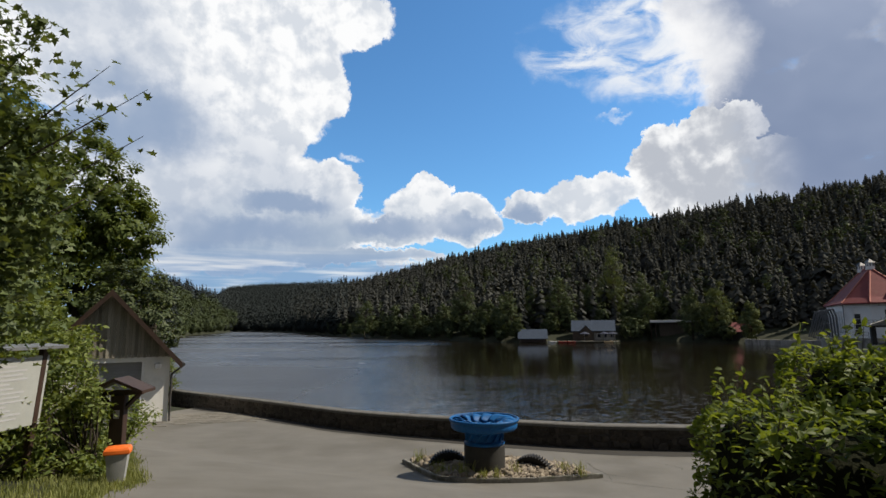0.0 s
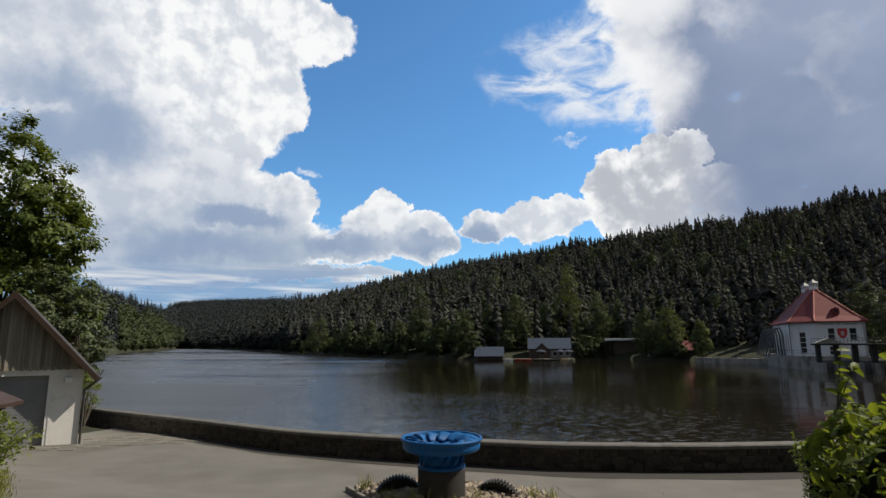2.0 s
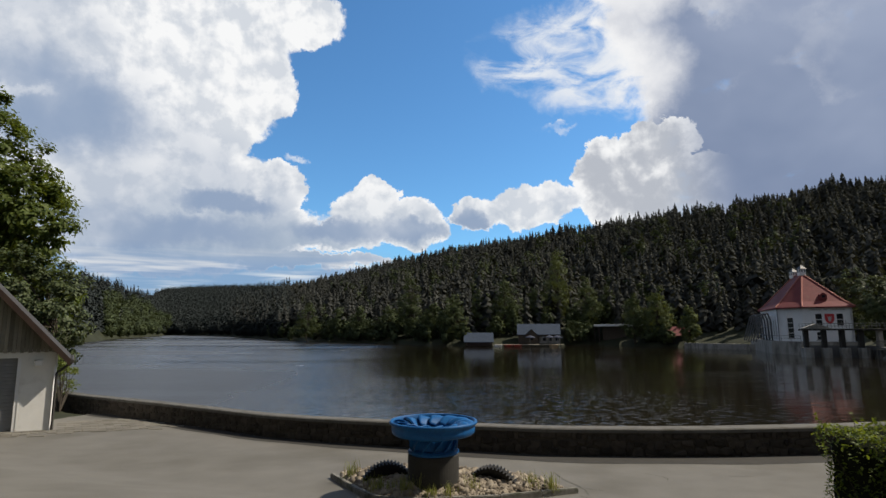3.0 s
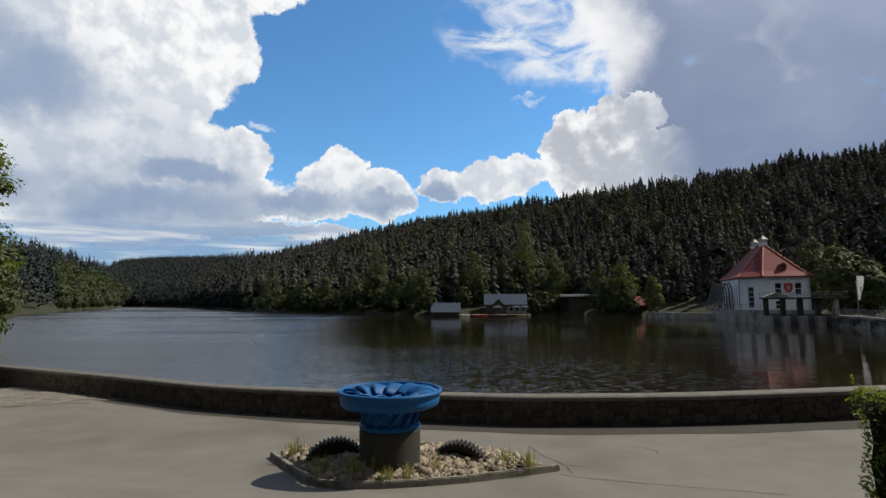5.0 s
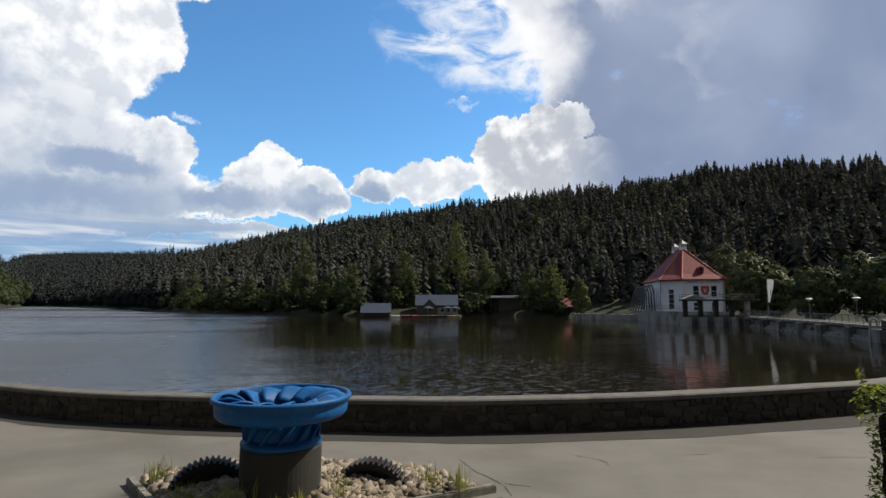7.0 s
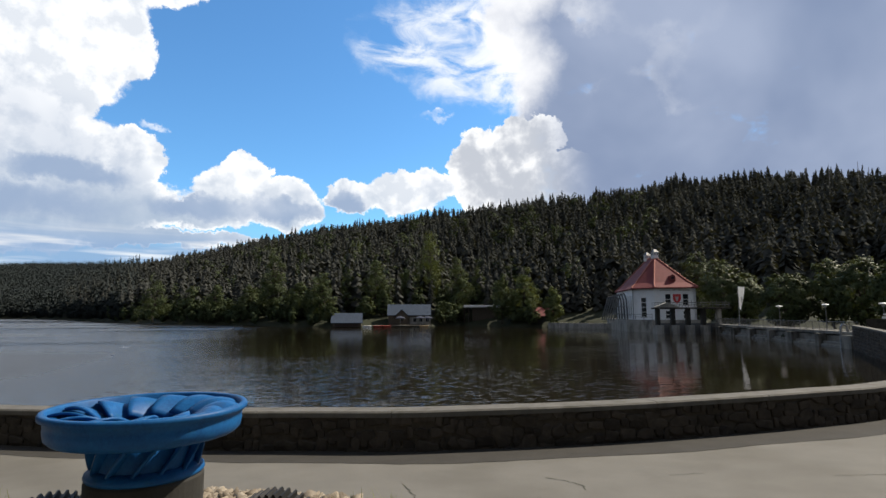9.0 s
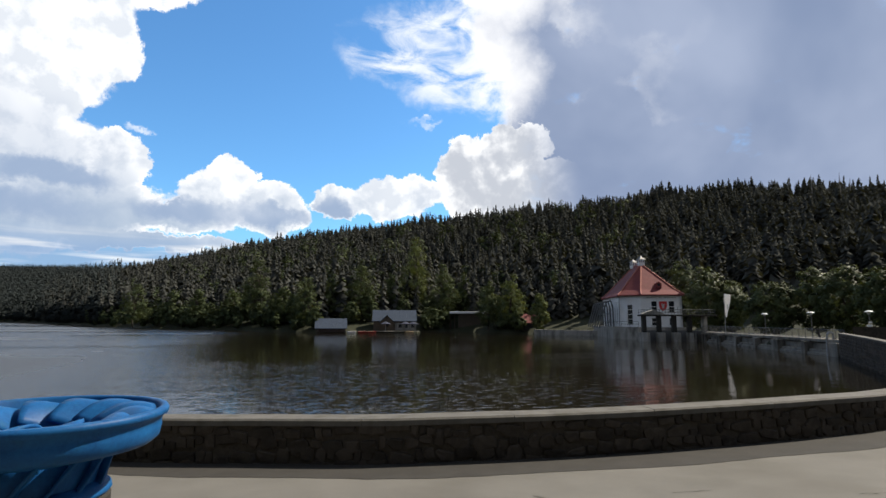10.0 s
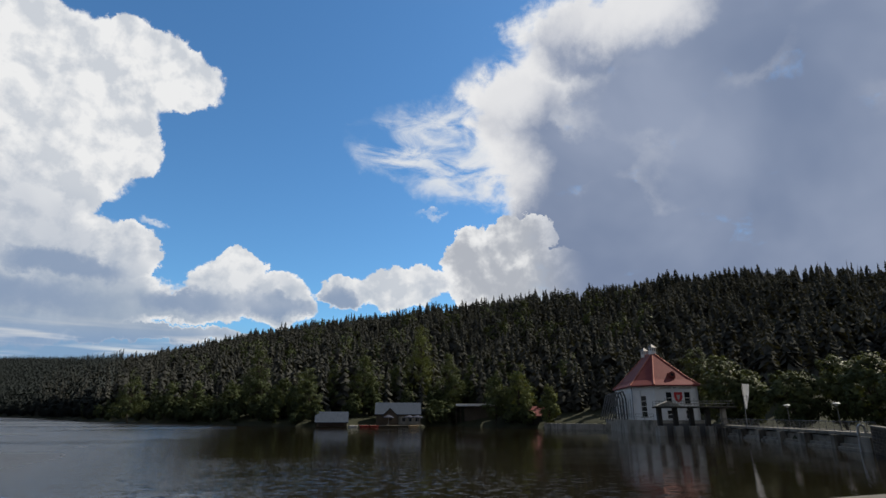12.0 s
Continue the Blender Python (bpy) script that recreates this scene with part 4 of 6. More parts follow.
def house_window(wall, x0, x1, z0, z1, rows=2, cols=1, closed=0):
    """A window set in the opening: frame with bars, panes and sill; the lowest panes may be blinds."""
    bm = bmesh.new()
    t = 0.09
    for a, b in ((x0, x0 + t), (x1 - t, x1)):
        box(bm, (a, 0.12, z0), (b, 0.2, z1))
    for k in range(rows + 1):
        z = z0 + (z1 - z0 - t) * k / rows
        box(bm, (x0 + t, 0.12, z), (x1 - t, 0.2, z + t))
    for k in range(1, cols):
        x = x0 + (x1 - x0) * k / cols
        box(bm, (x - t / 2, 0.115, z0 + t), (x + t / 2, 0.205, z1 - t))
    w = part("window", bm, M_WHITE, wall)
    for k in range(rows):
        za, zb = z0 + (z1 - z0 - t) * k / rows + t, z0 + (z1 - z0 - t) * (k + 1) / rows
        shut = k >= rows - closed
        part("blind" if shut else "pane", box_bm((x0 + t, 0.15, za), (x1 - t, 0.165, zb)), M_WHITE if shut else M_GLASS, w)
    part("sill", box_bm((x0 - 0.1, -0.08, z0 - 0.1), (x1 + 0.1, 0.12, z0)), M_CONCRETE, w)
    return w


def build_house():
    h = thing("power_house", pose(0, 0, 0), "white plastered power house with a steep red hipped tile roof", "house")
    # front with the shield: two upper windows, two lower
    front_holes = [(2.0, 3.2, 5.4, 7.7), (5.4, 6.6, 5.4, 7.7), (2.0, 3.1, 2.7, 4.3), (5.4, 6.6, 2.7, 4.3)]
    wf = facade(h, H_M, H_R, DECK - 1.2, EAVE, front_holes)
    for (x0, x1, z0, z1) in front_holes:
        house_window(wf, x0, x1, z0, z1, 2, 1, 0)
    shield = upright([(-0.75, 0.9), (0.75, 0.9), (0.78, 0.0), (0.55, -0.6), (0, -1.05), (-0.55, -0.6), (-0.78, 0.0)], -0.07, -0.003)
    s = part("shield", shield, M_SHIELD, wf, "red heraldic shield")
    s.location = (4.3, 0, 6.7)
    e = part("emblem", upright([(-0.35, 0.5), (-0.1, 0.25), (0, 0.55), (0.1, 0.25), (0.35, 0.5), (0.2, -0.3), (0, -0.55), (-0.2, -0.3)], -0.1, -0.074), M_PLUMB, s)
    for x0, x1 in ((1.1, 3.1), (3.5, 4.1), (4.6, 6.9)):
        part("lettering", box_bm((x0, -0.03, 8.3), (x1, -0.002, 8.5)), M_PLUMB, wf)
    # chamfered corner with the tall stair window
    tall = [(1.75, 3.05, 3.0, 8.0)]
    wc = facade(h, H_F, H_M, DECK - 1.2, EAVE, tall)
    house_window(wc, *tall[0], rows=5, closed=1)
    # lake side with a row of tall windows
    side = [(1.6 + i * 2.35, 2.9 + i * 2.35, 3.4, 7.6) for i in range(7)]
    ws = facade(h, H_L, H_F, DECK - 1.2, EAVE, side)
    for x0, x1, z0, z1 in side:
        house_window(ws, x0, x1, z0, z1, 4, 1, 1)
    facade(h, H_R, H_BACK, DECK - 1.2, EAVE, [])
    facade(h, H_BACK, H_BL, DECK - 1.2, EAVE, [])
    facade(h, H_BL, H_L, DECK - 1.2, EAVE, [])
    # roof: eaves overhang, hips to a short ridge
    ring = [H_R, H_BACK, H_BL, H_L, H_F, H_M]
    mid = sum(ring, Vector()) / 6
    r0, r1 = Vector((79.0, 109.9, 16.0)), Vector((81.6, 116.3, 16.0))
    bm = bmesh.new()
    out = [bm.verts.new(p + (p - mid).normalized() * 0.75 + Vector((0, 0, EAVE - 0.12))) for p in ring]
    und = [bm.verts.new(p + (p - mid).normalized() * 0.75 + Vector((0, 0, EAVE - 0.35))) for p in ring]
    # the roof breaks to a flatter pitch at the eaves
    brk = [bm.verts.new((p * 0.86 + (r0 if i in (0, 5, 4) else r1).xy.to_3d() * 0.14) + Vector((0, 0, EAVE + 0.95))) for i, p in enumerate(ring)]
    a, b = bm.verts.new(r0), bm.verts.new(r1)
    for i in range(6):
        j = (i + 1) % 6
        bm.faces.new((out[i], out[j], brk[j], brk[i]))
        bm.faces.new((und[j], und[i], out[i], out[j]))
    bm.faces.new(und[::-1])
    bm.faces.new((brk[5], brk[0], a))
    bm.faces.new((brk[4], brk[5], a))
    bm.faces.new((brk[3], brk[4], a, b))
    bm.faces.new((brk[2], brk[3], b))
    bm.faces.new((brk[1], brk[2], b))
    bm.faces.new((brk[0], brk[1], b, a))
    hips = [(out[i].co.copy(), brk[i].co.copy(), (r0 if i in (0, 5, 4) else r1)) for i in range(6)]
    roof = part("roof", bm, M_TILE, h)
    for o, k, t in hips:
        cap = rod_bm(o + Vector((0, 0, 0.06)), k + Vector((0, 0, 0.08)), 0.13, n=6)
        rod(cap, k + Vector((0, 0, 0.08)), t + Vector((0, 0, 0.05)), 0.13, n=6)
        part("hip_tiles", cap, M_RIDGE, roof)
    part("ridge_tiles", rod_bm(r0 + Vector((0, 0, 0.05)), r1 + Vector((0, 0, 0.05)), 0.15, n=6), M_RIDGE, roof)
    for p in (r0, r1):
        c = part("roof_lantern", box_bm((-0.55, -0.55, -0.4), (0.55, 0.55, 1.0), 0.03), M_WHITE, h, "small white ridge lantern with a pointed cap")
        c.location = p
        for sx in (-0.28, 0.28):
            part("louvre", box_bm((sx - 0.13, -0.57, 0.3), (sx + 0.13, -0.553, 0.85)), M_GREYSTEEL, c)
            part("louvre", box_bm((-0.57, sx - 0.13, 0.3), (-0.553, sx + 0.13, 0.85)), M_GREYSTEEL, c)
        cap = bmesh.new()
        bmesh.ops.create_cone(cap, segments=4, radius1=1.0, radius2=0.03, depth=0.8, cap_ends=True, matrix=pose(0, 0, 1.4, 0, 0, 45))
        part("cap", cap, M_GREYSTEEL, c)
    # dormer in the front roof
    c = (H_M + H_R) / 2 + HB * 1.9 + Vector((0, 0, EAVE + 2.0))
    d = part("dormer", upright([(-0.55, -0.7), (0.55, -0.7), (0.55, 0.25), (0, 0.62), (-0.55, 0.25)], -0.7, 1.4), M_TILE, h)
    d.matrix_local = Matrix.Translation(c) @ pose(0, 0, 0, 0, 0, math.degrees(math.atan2(HA.y, HA.x)))
    part("pane", box_bm((-0.26, -0.72, -0.35), (0.26, -0.703, 0.15)), M_GLASS, d)
    for q in (H_F, H_L):
        part("downpipe", rod_bm((q.x - 0.12, q.y - 0.1, DECK), (q.x - 0.12, q.y - 0.1, EAVE - 0.3), 0.07, n=6), M_GREYSTEEL, h)


build_house()


def build_house_base():
    """Masonry that the house stands on, down into the lake, with its fence."""
    out = [H_R + HA * 0.3 - HB * 2.2, H_M - HB * 2.2 - HA * 1.2, H_F - HA * 1.6 - HB * 0.6, H_L - HA * 1.6 + HB * 6, H_L + HA * 14 + HB * 6, H_BACK + HA * 2]
    b = part("wall_power_house_base", prism([(p.x, p.y) for p in out], -2.0, DECK - 0.05), M_CONCRETE)
    tagged(b, "stained concrete base of the power house rising from the water", "wall", kind="structure")
    line = [H_L - HA * 1.4 + HB * 5, H_F - HA * 1.4 - HB * 0.5, H_M - HB * 2.0 - HA * 1.1]
    f = thing("base_railing", pose(0, 0, 0), "grey steel railing on the edge of the power house base", "railing")
    for a, b2 in zip(line, line[1:]):
        n = max(2, int((b2 - a).length / 1.6))
        for k in range(n + 1):
            q = a.lerp(b2, k / n)
            part("post", rod_bm((q.x, q.y, DECK - 0.06), (q.x, q.y, DECK + 1.05), 0.035, n=5), M_GREYSTEEL, f)
        for z in (0.55, 1.05):
            part("rail", rod_bm((a.x, a.y, DECK + z), (b2.x, b2.y, DECK + z), 0.03, n=5), M_GREYSTEEL, f)


build_house_base()


def build_rack_cleaner():
    """Bent steel tubes of the intake screens beside the house."""
    t = thing("screen_cleaner", pose(0, 0, 0), "grey bent steel tube frame over the intake screens", "machine")
    for k in range(6):
        p = H_F - HA * 1.7 + HB * (2.0 + k * 3.2)
        up = [Vector((0, 0, 2.2)) - HA * 2.2, Vector((0, 0, 7.6)) - HA * 0.6, Vector((0, 0, 8.0)) + HA * 0.3, Vector((0, 0, 6.6)) + HA * 0.7, Vector((0, 0, 2.5)) + HA * 0.8]
        bm = bmesh.new()
        for a, b in zip(up, up[1:]):
            rod(bm, p + a, p + b, 0.16, n=6)
        part("tube", bm, M_GREYSTEEL, t)
    for z in (3.6, 5.2):
        a, b = H_F - HA * 1.5 + HB * 2.0 + Vector((0, 0, z)), H_F - HA * 1.5 + HB * 18.0 + Vector((0, 0, z))
        part("beam", rod_bm(a, b, 0.12, n=6), M_GREYSTEEL, t)


build_rack_cleaner()


def build_gates():
    """Weir gates: piers in the water, a gallery on columns with a railing and a small gabled porch."""
    a, b = Vector((67.3, 94.6, 0)), Vector((78.6, 89.9, 0))
    u = (b - a).normalized()
    v = Vector((-u.y, u.x, 0))
    rot = math.degrees(math.atan2(u.y, u.x))
    g = thing("weir_gallery", pose(a.x, a.y, 0, 0, 0, rot), "concrete weir gallery on dark columns over the gates", "weir")
    L = (b - a).length
    for k in range(5):
        x = 0.6 + k * (L - 1.6) / 4
        tall = 4.55
        part("column", box_bm((x - 0.34, -0.1, 1.6), (x + 0.34, 1.1, tall), 0.05), M_CONCRETE if k == 4 else M_PLINTH, g)
        part("pier", prism([(x - 0.62, -1.3), (x, -1.9), (x + 0.62, -1.3), (x + 0.62, 2.0), (x - 0.62, 2.0)], -2.0, 1.62), M_CONCRETE, g, "pale concrete pier in the water")
    part("gallery_deck", box_bm((-0.2, -0.6, 4.55), (L + 0.9, 1.8, 4.85), 0.04), M_PLINTH, g)
    for y in (-0.5, 1.7):
        n = 12
        for k in range(n + 1):
            x = (L + 0.6) * k / n
            part("rail_post", rod_bm((x, y, 4.85), (x, y, 5.75 + (0.5 if k % 4 == 2 else 0)), 0.035, n=5), M_GREYSTEEL, g)
        for z in (5.3, 5.75):
            part("rail", rod_bm((0, y, z), (L + 0.6, y, z), 0.03, n=5), M_GREYSTEEL, g)
    part("porch_roof", upright([(0.2, 4.86), (4.2, 4.86), (4.2, 4.98), (2.2, 5.75), (0.2, 4.98)], -0.3, 1.5), M_CONCRETE, g, "small gabled porch roof")
    for k in range(4):
        x = 0.6 + k * (L - 1.6) / 4
        part("gate_plate", box_bm((x + 0.45, 0.5, -1.0), (x + (L - 1.6) / 4 - 0.45, 0.7, 2.0)), M_GREYSTEEL, g)


build_gates()

DAM_A, DAM_B = Vector((61.2, 51.6, 0)), Vector((77.6, 91.0, 0))


M_DAMFACE = material("weathered dam masonry", (0.11, 0.104, 0.09), (0.28, 0.265, 0.235), scale=1.2, rough=0.92, bump=0.5, grain=14, depth=0.03, stain=((0.045, 0.042, 0.034), 0.7, 0.48, 0.72))

M_DAMCONCRETE = material("stained dam concrete", (0.10, 0.096, 0.085), (0.32, 0.305, 0.275), scale=0.9, rough=0.92, bump=0.4, grain=12, stretch=(1, 1, 0.35), stain=((0.05, 0.048, 0.04), 0.8, 0.45, 0.7))


def build_dam():
    u = (DAM_B - DAM_A).normalized()
    rot = math.degrees(math.atan2(u.y, u.x))
    L = (DAM_B - DAM_A).length
    base = pose(DAM_A.x, DAM_A.y, 0, 0, 0, rot)
    d = part("wall_dam", box_bm((0, -3.5, -2.5), (L, 0, 1.3)), M_DAMFACE)
    d.matrix_world = base
    tagged(d, "dark stone dam wall with pale concrete buttresses", "dam", kind="structure")
    s = part("deck", box_bm((-0.3, -3.6, 1.45), (L, 0.35, 1.8), 0.03), M_DAMCONCRETE, d, "pale concrete walkway edge")
    for k in range(7):
        x = 0.1 + k * (L - 4) / 6
        w = (2.0, 0.8, 1.6, 0.8, 0.8, 1.2, 3.6)[k]
        part("buttress", box_bm((x, 0.0, -2.5), (x + w, 0.95, 1.45), 0.04), M_DAMCONCRETE, d)
    part("ledge", box_bm((0, 0.0, -2.5), (L, 0.45, 0.6), 0.06), M_DAMFACE, d)
    part("ledge", box_bm((0, 0.45, -2.5), (L, 0.75, 0.28), 0.06), M_DAMFACE, d)
    r = thing("dam_railing", base, "long grey steel railing along the dam walkway", "railing")
    n = 28
    for k in range(n + 1):
        part("post", rod_bm((L * k / n, 0.2, 1.8), (L * k / n, 0.2, 2.85), 0.035, n=5), M_GREYSTEEL, r)
        if k < n:
            for j in range(1, 8):
                x = L * (k + j / 8) / n
                part("bar", rod_bm((x, 0.2, 1.9), (x, 0.2, 2.8), 0.012, n=4), M_GREYSTEEL, r)
    for z in (1.92, 2.85):
        part("rail", rod_bm((0, 0.2, z), (L, 0.2, z), 0.04, n=6), M_GREYSTEEL, r)
    # hooked pipe at the near end of the dam
    p = thing("outlet_pipe", base, "grey steel pipe hooked over the dam into the water", "pipe")
    bm = bmesh.new()
    pts = [(1.9, 0.2, 1.8), (1.9, 0.3, 2.45), (1.9, 0.65, 2.6), (1.9, 0.9, 2.3), (1.9, 1.0, -0.4)]
    for a, b in zip(pts, pts[1:]):
        rod(bm, a, b, 0.12, n=7)
    part("tube", bm, M_STEEL, p)


build_dam()


def build_lamp(x, y, z, top):
    t = thing("street_lamp", pose(x, y, z), "grey post lamp with a flat white mushroom head", "street lamp", "lamps on the dam")
    part("pole", rod_bm((0, 0, -0.1), (0, 0, top - z - 0.3), 0.06, 0.045, n=8), M_GREYSTEEL, t)
    part("lamp_glass", lathe([(0.02, top - z - 0.38), (0.16, top - z - 0.36), (0.22, top - z - 0.1), (0.02, top - z - 0.1)], 14), M_GREYPLASTIC, t)
    part("lamp_head", lathe([(0.02, top - z - 0.1), (0.46, top - z - 0.1), (0.46, top - z - 0.04), (0.3, top - z + 0.06), (0.01, top - z + 0.1)], 18), M_WHITE, t)
    return t


for a, r, el in ((46.4, 99, 0.5), (49.8, 90, 0.6), (53.7, 82, 0.65), (56.6, 76, 0.7)):
    x, y = 3.3 + r * math.sin(radians(a)), 6.5 + r * math.cos(radians(a))
    lamp = build_lamp(x, y, 1.4, 4.0 + r * math.tan(radians(el)))
    if a == 53.7:
        part("sign_board", lathe([(0.0, 1.75), (0.24, 1.75), (0.24, 2.0), (0.0, 2.0)], 12), M_WHITE, lamp)
        part("sign_plate", box_bm((-0.25, -0.09, 2.15), (0.25, -0.07, 2.35)), M_WHITE, lamp)


def build_flag():
    f = thing("flag_pole", pose(71.0, 78.5, 1.75), "white beach flag on a grey pole on the dam", "flag")
    part("pole", rod_bm((0, 0, 0), (0.1, 0, 6.3), 0.06, 0.035), M_STEEL, f)
    bm = bmesh.new()
    rows = 14
    grid = []
    for k in range(rows + 1):
        t = k / rows
        z = 6.25 - t * 3.6
        w = 0.95 - 0.62 * t
        wave = [0.10 * math.sin(5 * t + 3 * s) for s in (0, 0.33, 0.66, 1)]
        grid.append([bm.verts.new((0.06 + w * s * 0.8, -w * s * 0.6 + wave[i], z - 0.1 * s)) for i, s in enumerate((0, 0.33, 0.66, 1))])
    for a, b in zip(grid, grid[1:]):
        for i in range(3):
            bm.faces.new((a[i], a[i + 1], b[i + 1], b[i]))
    bmesh.ops.solidify(bm, geom=bm.faces[:], thickness=0.015)
    c = part("cloth", bm, M_WHITE, f)
    part("stripe", upright([(0.2, 4.6), (0.42, 4.5), (0.36, 3.9), (0.2, 3.6)], -0.42, -0.40), M_PLUMB, f)


build_flag()
tagged(part("wall_road", prism([(61.6, 51.2), (62.2, 50.6), (104, 36), (104, 36.6)], 1.0, [3.2, 3.2, 3.0, 3.0]), M_STONE), "dark stone parapet of the road beyond the dam", "wall", kind="structure")


# ---- boathouses on the far shore ----
def shore_pose(a, r, turn=0.0, z=0.0):
    x, y = far_xy(a, r)
    return pose(x, y, z, 0, 0, -a + turn)


def gabled(t, w, d, eave, ridge, over=0.4, wall_mat=None, roof_mat=None):
    """Walls and a two-sided roof whose ridge runs along x; front at y = -d / 2."""
    bm = bmesh.new()
    box(bm, (-w / 2, -d / 2, 0), (w / 2, d / 2, eave), 0.02)
    part("wall", bm, wall_mat or M_BROWNWALL, t)
    gab = prism([(-w / 2, -d / 2), (w / 2, -d / 2), (w / 2, 0), (w / 2, d / 2), (-w / 2, d / 2), (-w / 2, 0)], eave + 0.003, [eave + 0.05, eave + 0.05, ridge - 0.12, eave + 0.05, eave + 0.05, ridge - 0.12])
    part("gable", gab, wall_mat or M_BROWNWALL, t)
    s = (ridge - eave) / (d / 2)
    for sg in (-1, 1):
        y1 = sg * (d / 2 + over)
        z1 = eave - s * over + 0.02
        bm = bmesh.new()
        corners = [(-w / 2 - over, 0, ridge), (w / 2 + over, 0, ridge), (w / 2 + over, y1, z1), (-w / 2 - over, y1, z1)]
        lo = [bm.verts.new(c) for c in corners]
        hi = [bm.verts.new((c[0], c[1], c[2] + 0.14)) for c in corners]
        for i in range(4):
            bm.faces.new((lo[i], lo[(i + 1) % 4], hi[(i + 1) % 4], hi[i]))
        bm.faces.new(lo[::-1])
        bm.faces.new(hi)
        rf = part("roof", bm, roof_mat or M_SHEETROOF, t)
        n = int(w / 0.9)
        seams = bmesh.new()
        for k in range(n + 1):
            x = -w / 2 - over + (w + 2 * over) * k / n
            rod(seams, (x, 0, ridge + 0.15), (x, y1, z1 + 0.15), 0.025, n=4)
        part("seam", seams, roof_mat or M_SHEETROOF, rf)


def build_boathouses():
    small = thing("boat_shed", shore_pose(5.2, 166, 0, 0.1), "low boat shed with a grey sheet roof at the water", "boathouse")
    gabled(small, 8.2, 6.5, 1.3, 3.8)
    part("gate", box_bm((-3.4, -3.29, 0.1), (3.4, -3.262, 1.15)), M_DARKWOOD, small)
    big = thing("boathouse", shore_pose(11.5, 172, 0, 0.5), "boathouse with a long grey sheet roof and gabled dormer", "boathouse")
    gabled(big, 12.4, 8.0, 3.0, 6.0)
    d = part("dormer", upright([(-1.9, 0.02), (1.9, 0.02), (1.9, 2.6), (0, 4.4), (-1.9, 2.6)], -5.2, -1.0), M_BROWNWALL, big)
    d.location = (-2.2, 0, 0)
    for sg in (-1, 1):
        bm = bmesh.new()
        c = [(0, -5.5, 4.5), (0, -1.0, 4.5), (sg * 2.3, -1.0, 2.3), (sg * 2.3, -5.5, 2.3)]
        lo, hi = [bm.verts.new(v) for v in c], [bm.verts.new((v[0], v[1], v[2] + 0.14)) for v in c]
        for i in range(4):
            bm.faces.new((lo[i], lo[(i + 1) % 4], hi[(i + 1) % 4], hi[i]))
        bm.faces.new(lo)
        bm.faces.new(hi)
        part("dormer_roof", bm, M_SHEETROOF, d)
    part("pane", box_bm((-0.5, -5.24, 1.2), (0.5, -5.21, 2.2)), M_GLASS, d)
    part("plaster_front", box_bm((0.2, -4.03, 0.1), (6.4, -4.003, 2.2)), M_CONCRETE, big)
    for x in (1.2, 3.0, 5.0):
        part("window", box_bm((x, -4.06, 0.9), (x + 0.9, -4.034, 1.9)), M_GLASS, big)
    jetty = thing("jetty", shore_pose(10.5, 163.5, 0, 0), "low wooden landing stage along the boathouses", "jetty")
    part("deck", box_bm((-17, -1.0, 0.25), (10, 2.2, 0.45)), M_WOOD, jetty)
    for k in range(10):
        part("pile", rod_bm((-16 + k * 2.8, -0.7, -1.5), (-16 + k * 2.8, -0.7, 0.6), 0.12, n=6), M_BARK, jetty)
    for a, r in ((10.6, 165), (12.6, 165.5), (13.4, 165.2)):
        u = thing("parasol", shore_pose(a, r, 0, 0.45), "dark blue garden parasol open on the landing stage", "parasol", "parasols on the landing stage")
        part("pole", rod_bm((0, 0, 0), (0, 0, 2.6), 0.04), M_STEEL, u)
        part("canopy", lathe([(0.02, 2.75), (0.7, 2.5), (1.5, 2.1), (1.5, 1.95), (0.6, 2.4), (0.02, 2.6)], 8), M_BLUECLOTH, u)
    for a, r, mat, label in ((8.3, 161.5, M_REDBOAT, "red rowing boat moored at the landing stage"), (9.2, 161.5, M_REDBOAT, "red rowing boat moored at the landing stage"), (13.0, 161, M_YELLOWBOAT, "tan wooden boat drawn up at the landing stage"), (7.2, 161.3, M_WHITE, "small white dinghy moored at the landing stage")):
        b = thing("rowing_boat", shore_pose(a, r, 10, 0.12), label, "boat", "moored boats")
        prof = [(-1.8, 0.1), (-1.4, 0.55), (0, 0.68), (1.2, 0.5), (1.9, 0.0), (1.2, -0.5), (0, -0.68), (-1.4, -0.55), (-1.8, -0.1)]
        hull = prism([(x * 0.62, y * 0.6) for x, y in prof], -0.12, 0.12)
        hull.verts.ensure_lookup_table()
        for i, v in enumerate(list(hull.verts)[len(prof):]):
            v.co.x, v.co.y, v.co.z = v.co.x * 1.25, v.co.y * 1.4, 0.30 + 0.05 * abs(v.co.x)
        part("hull", hull, mat, b)
        part("thwart", box_bm((-0.12, -0.5, 0.345), (0.12, 0.5, 0.375)), M_WOOD, b)
    sh = thing("flat_roofed_pavilion", shore_pose(19.5, 180, 0, 1.4), "low pavilion with a pale flat roof among trees", "pavilion")
    part("roof", box_bm((-7.4, -3, 4.3), (7.2, 4, 5.0), 0.05), M_WHITE, sh)
    part("wall", box_bm((-4.8, -1.5, 0), (6.8, 3.8, 4.3)), M_BROWNWALL, sh)
    for x in (-7.4, -6.0):
        part("post", box_bm((x, -2.6, -0.5), (x + 0.25, -2.35, 4.3)), M_DARKWOOD, sh)
    rd = thing("garden_house", shore_pose(25.0, 166, 15, 0.6), "small garden house with a reddish tile roof", "house")
    gabled(rd, 5.6, 5, 2.6, 4.8, 0.4, M_PLINTH, M_TILE)


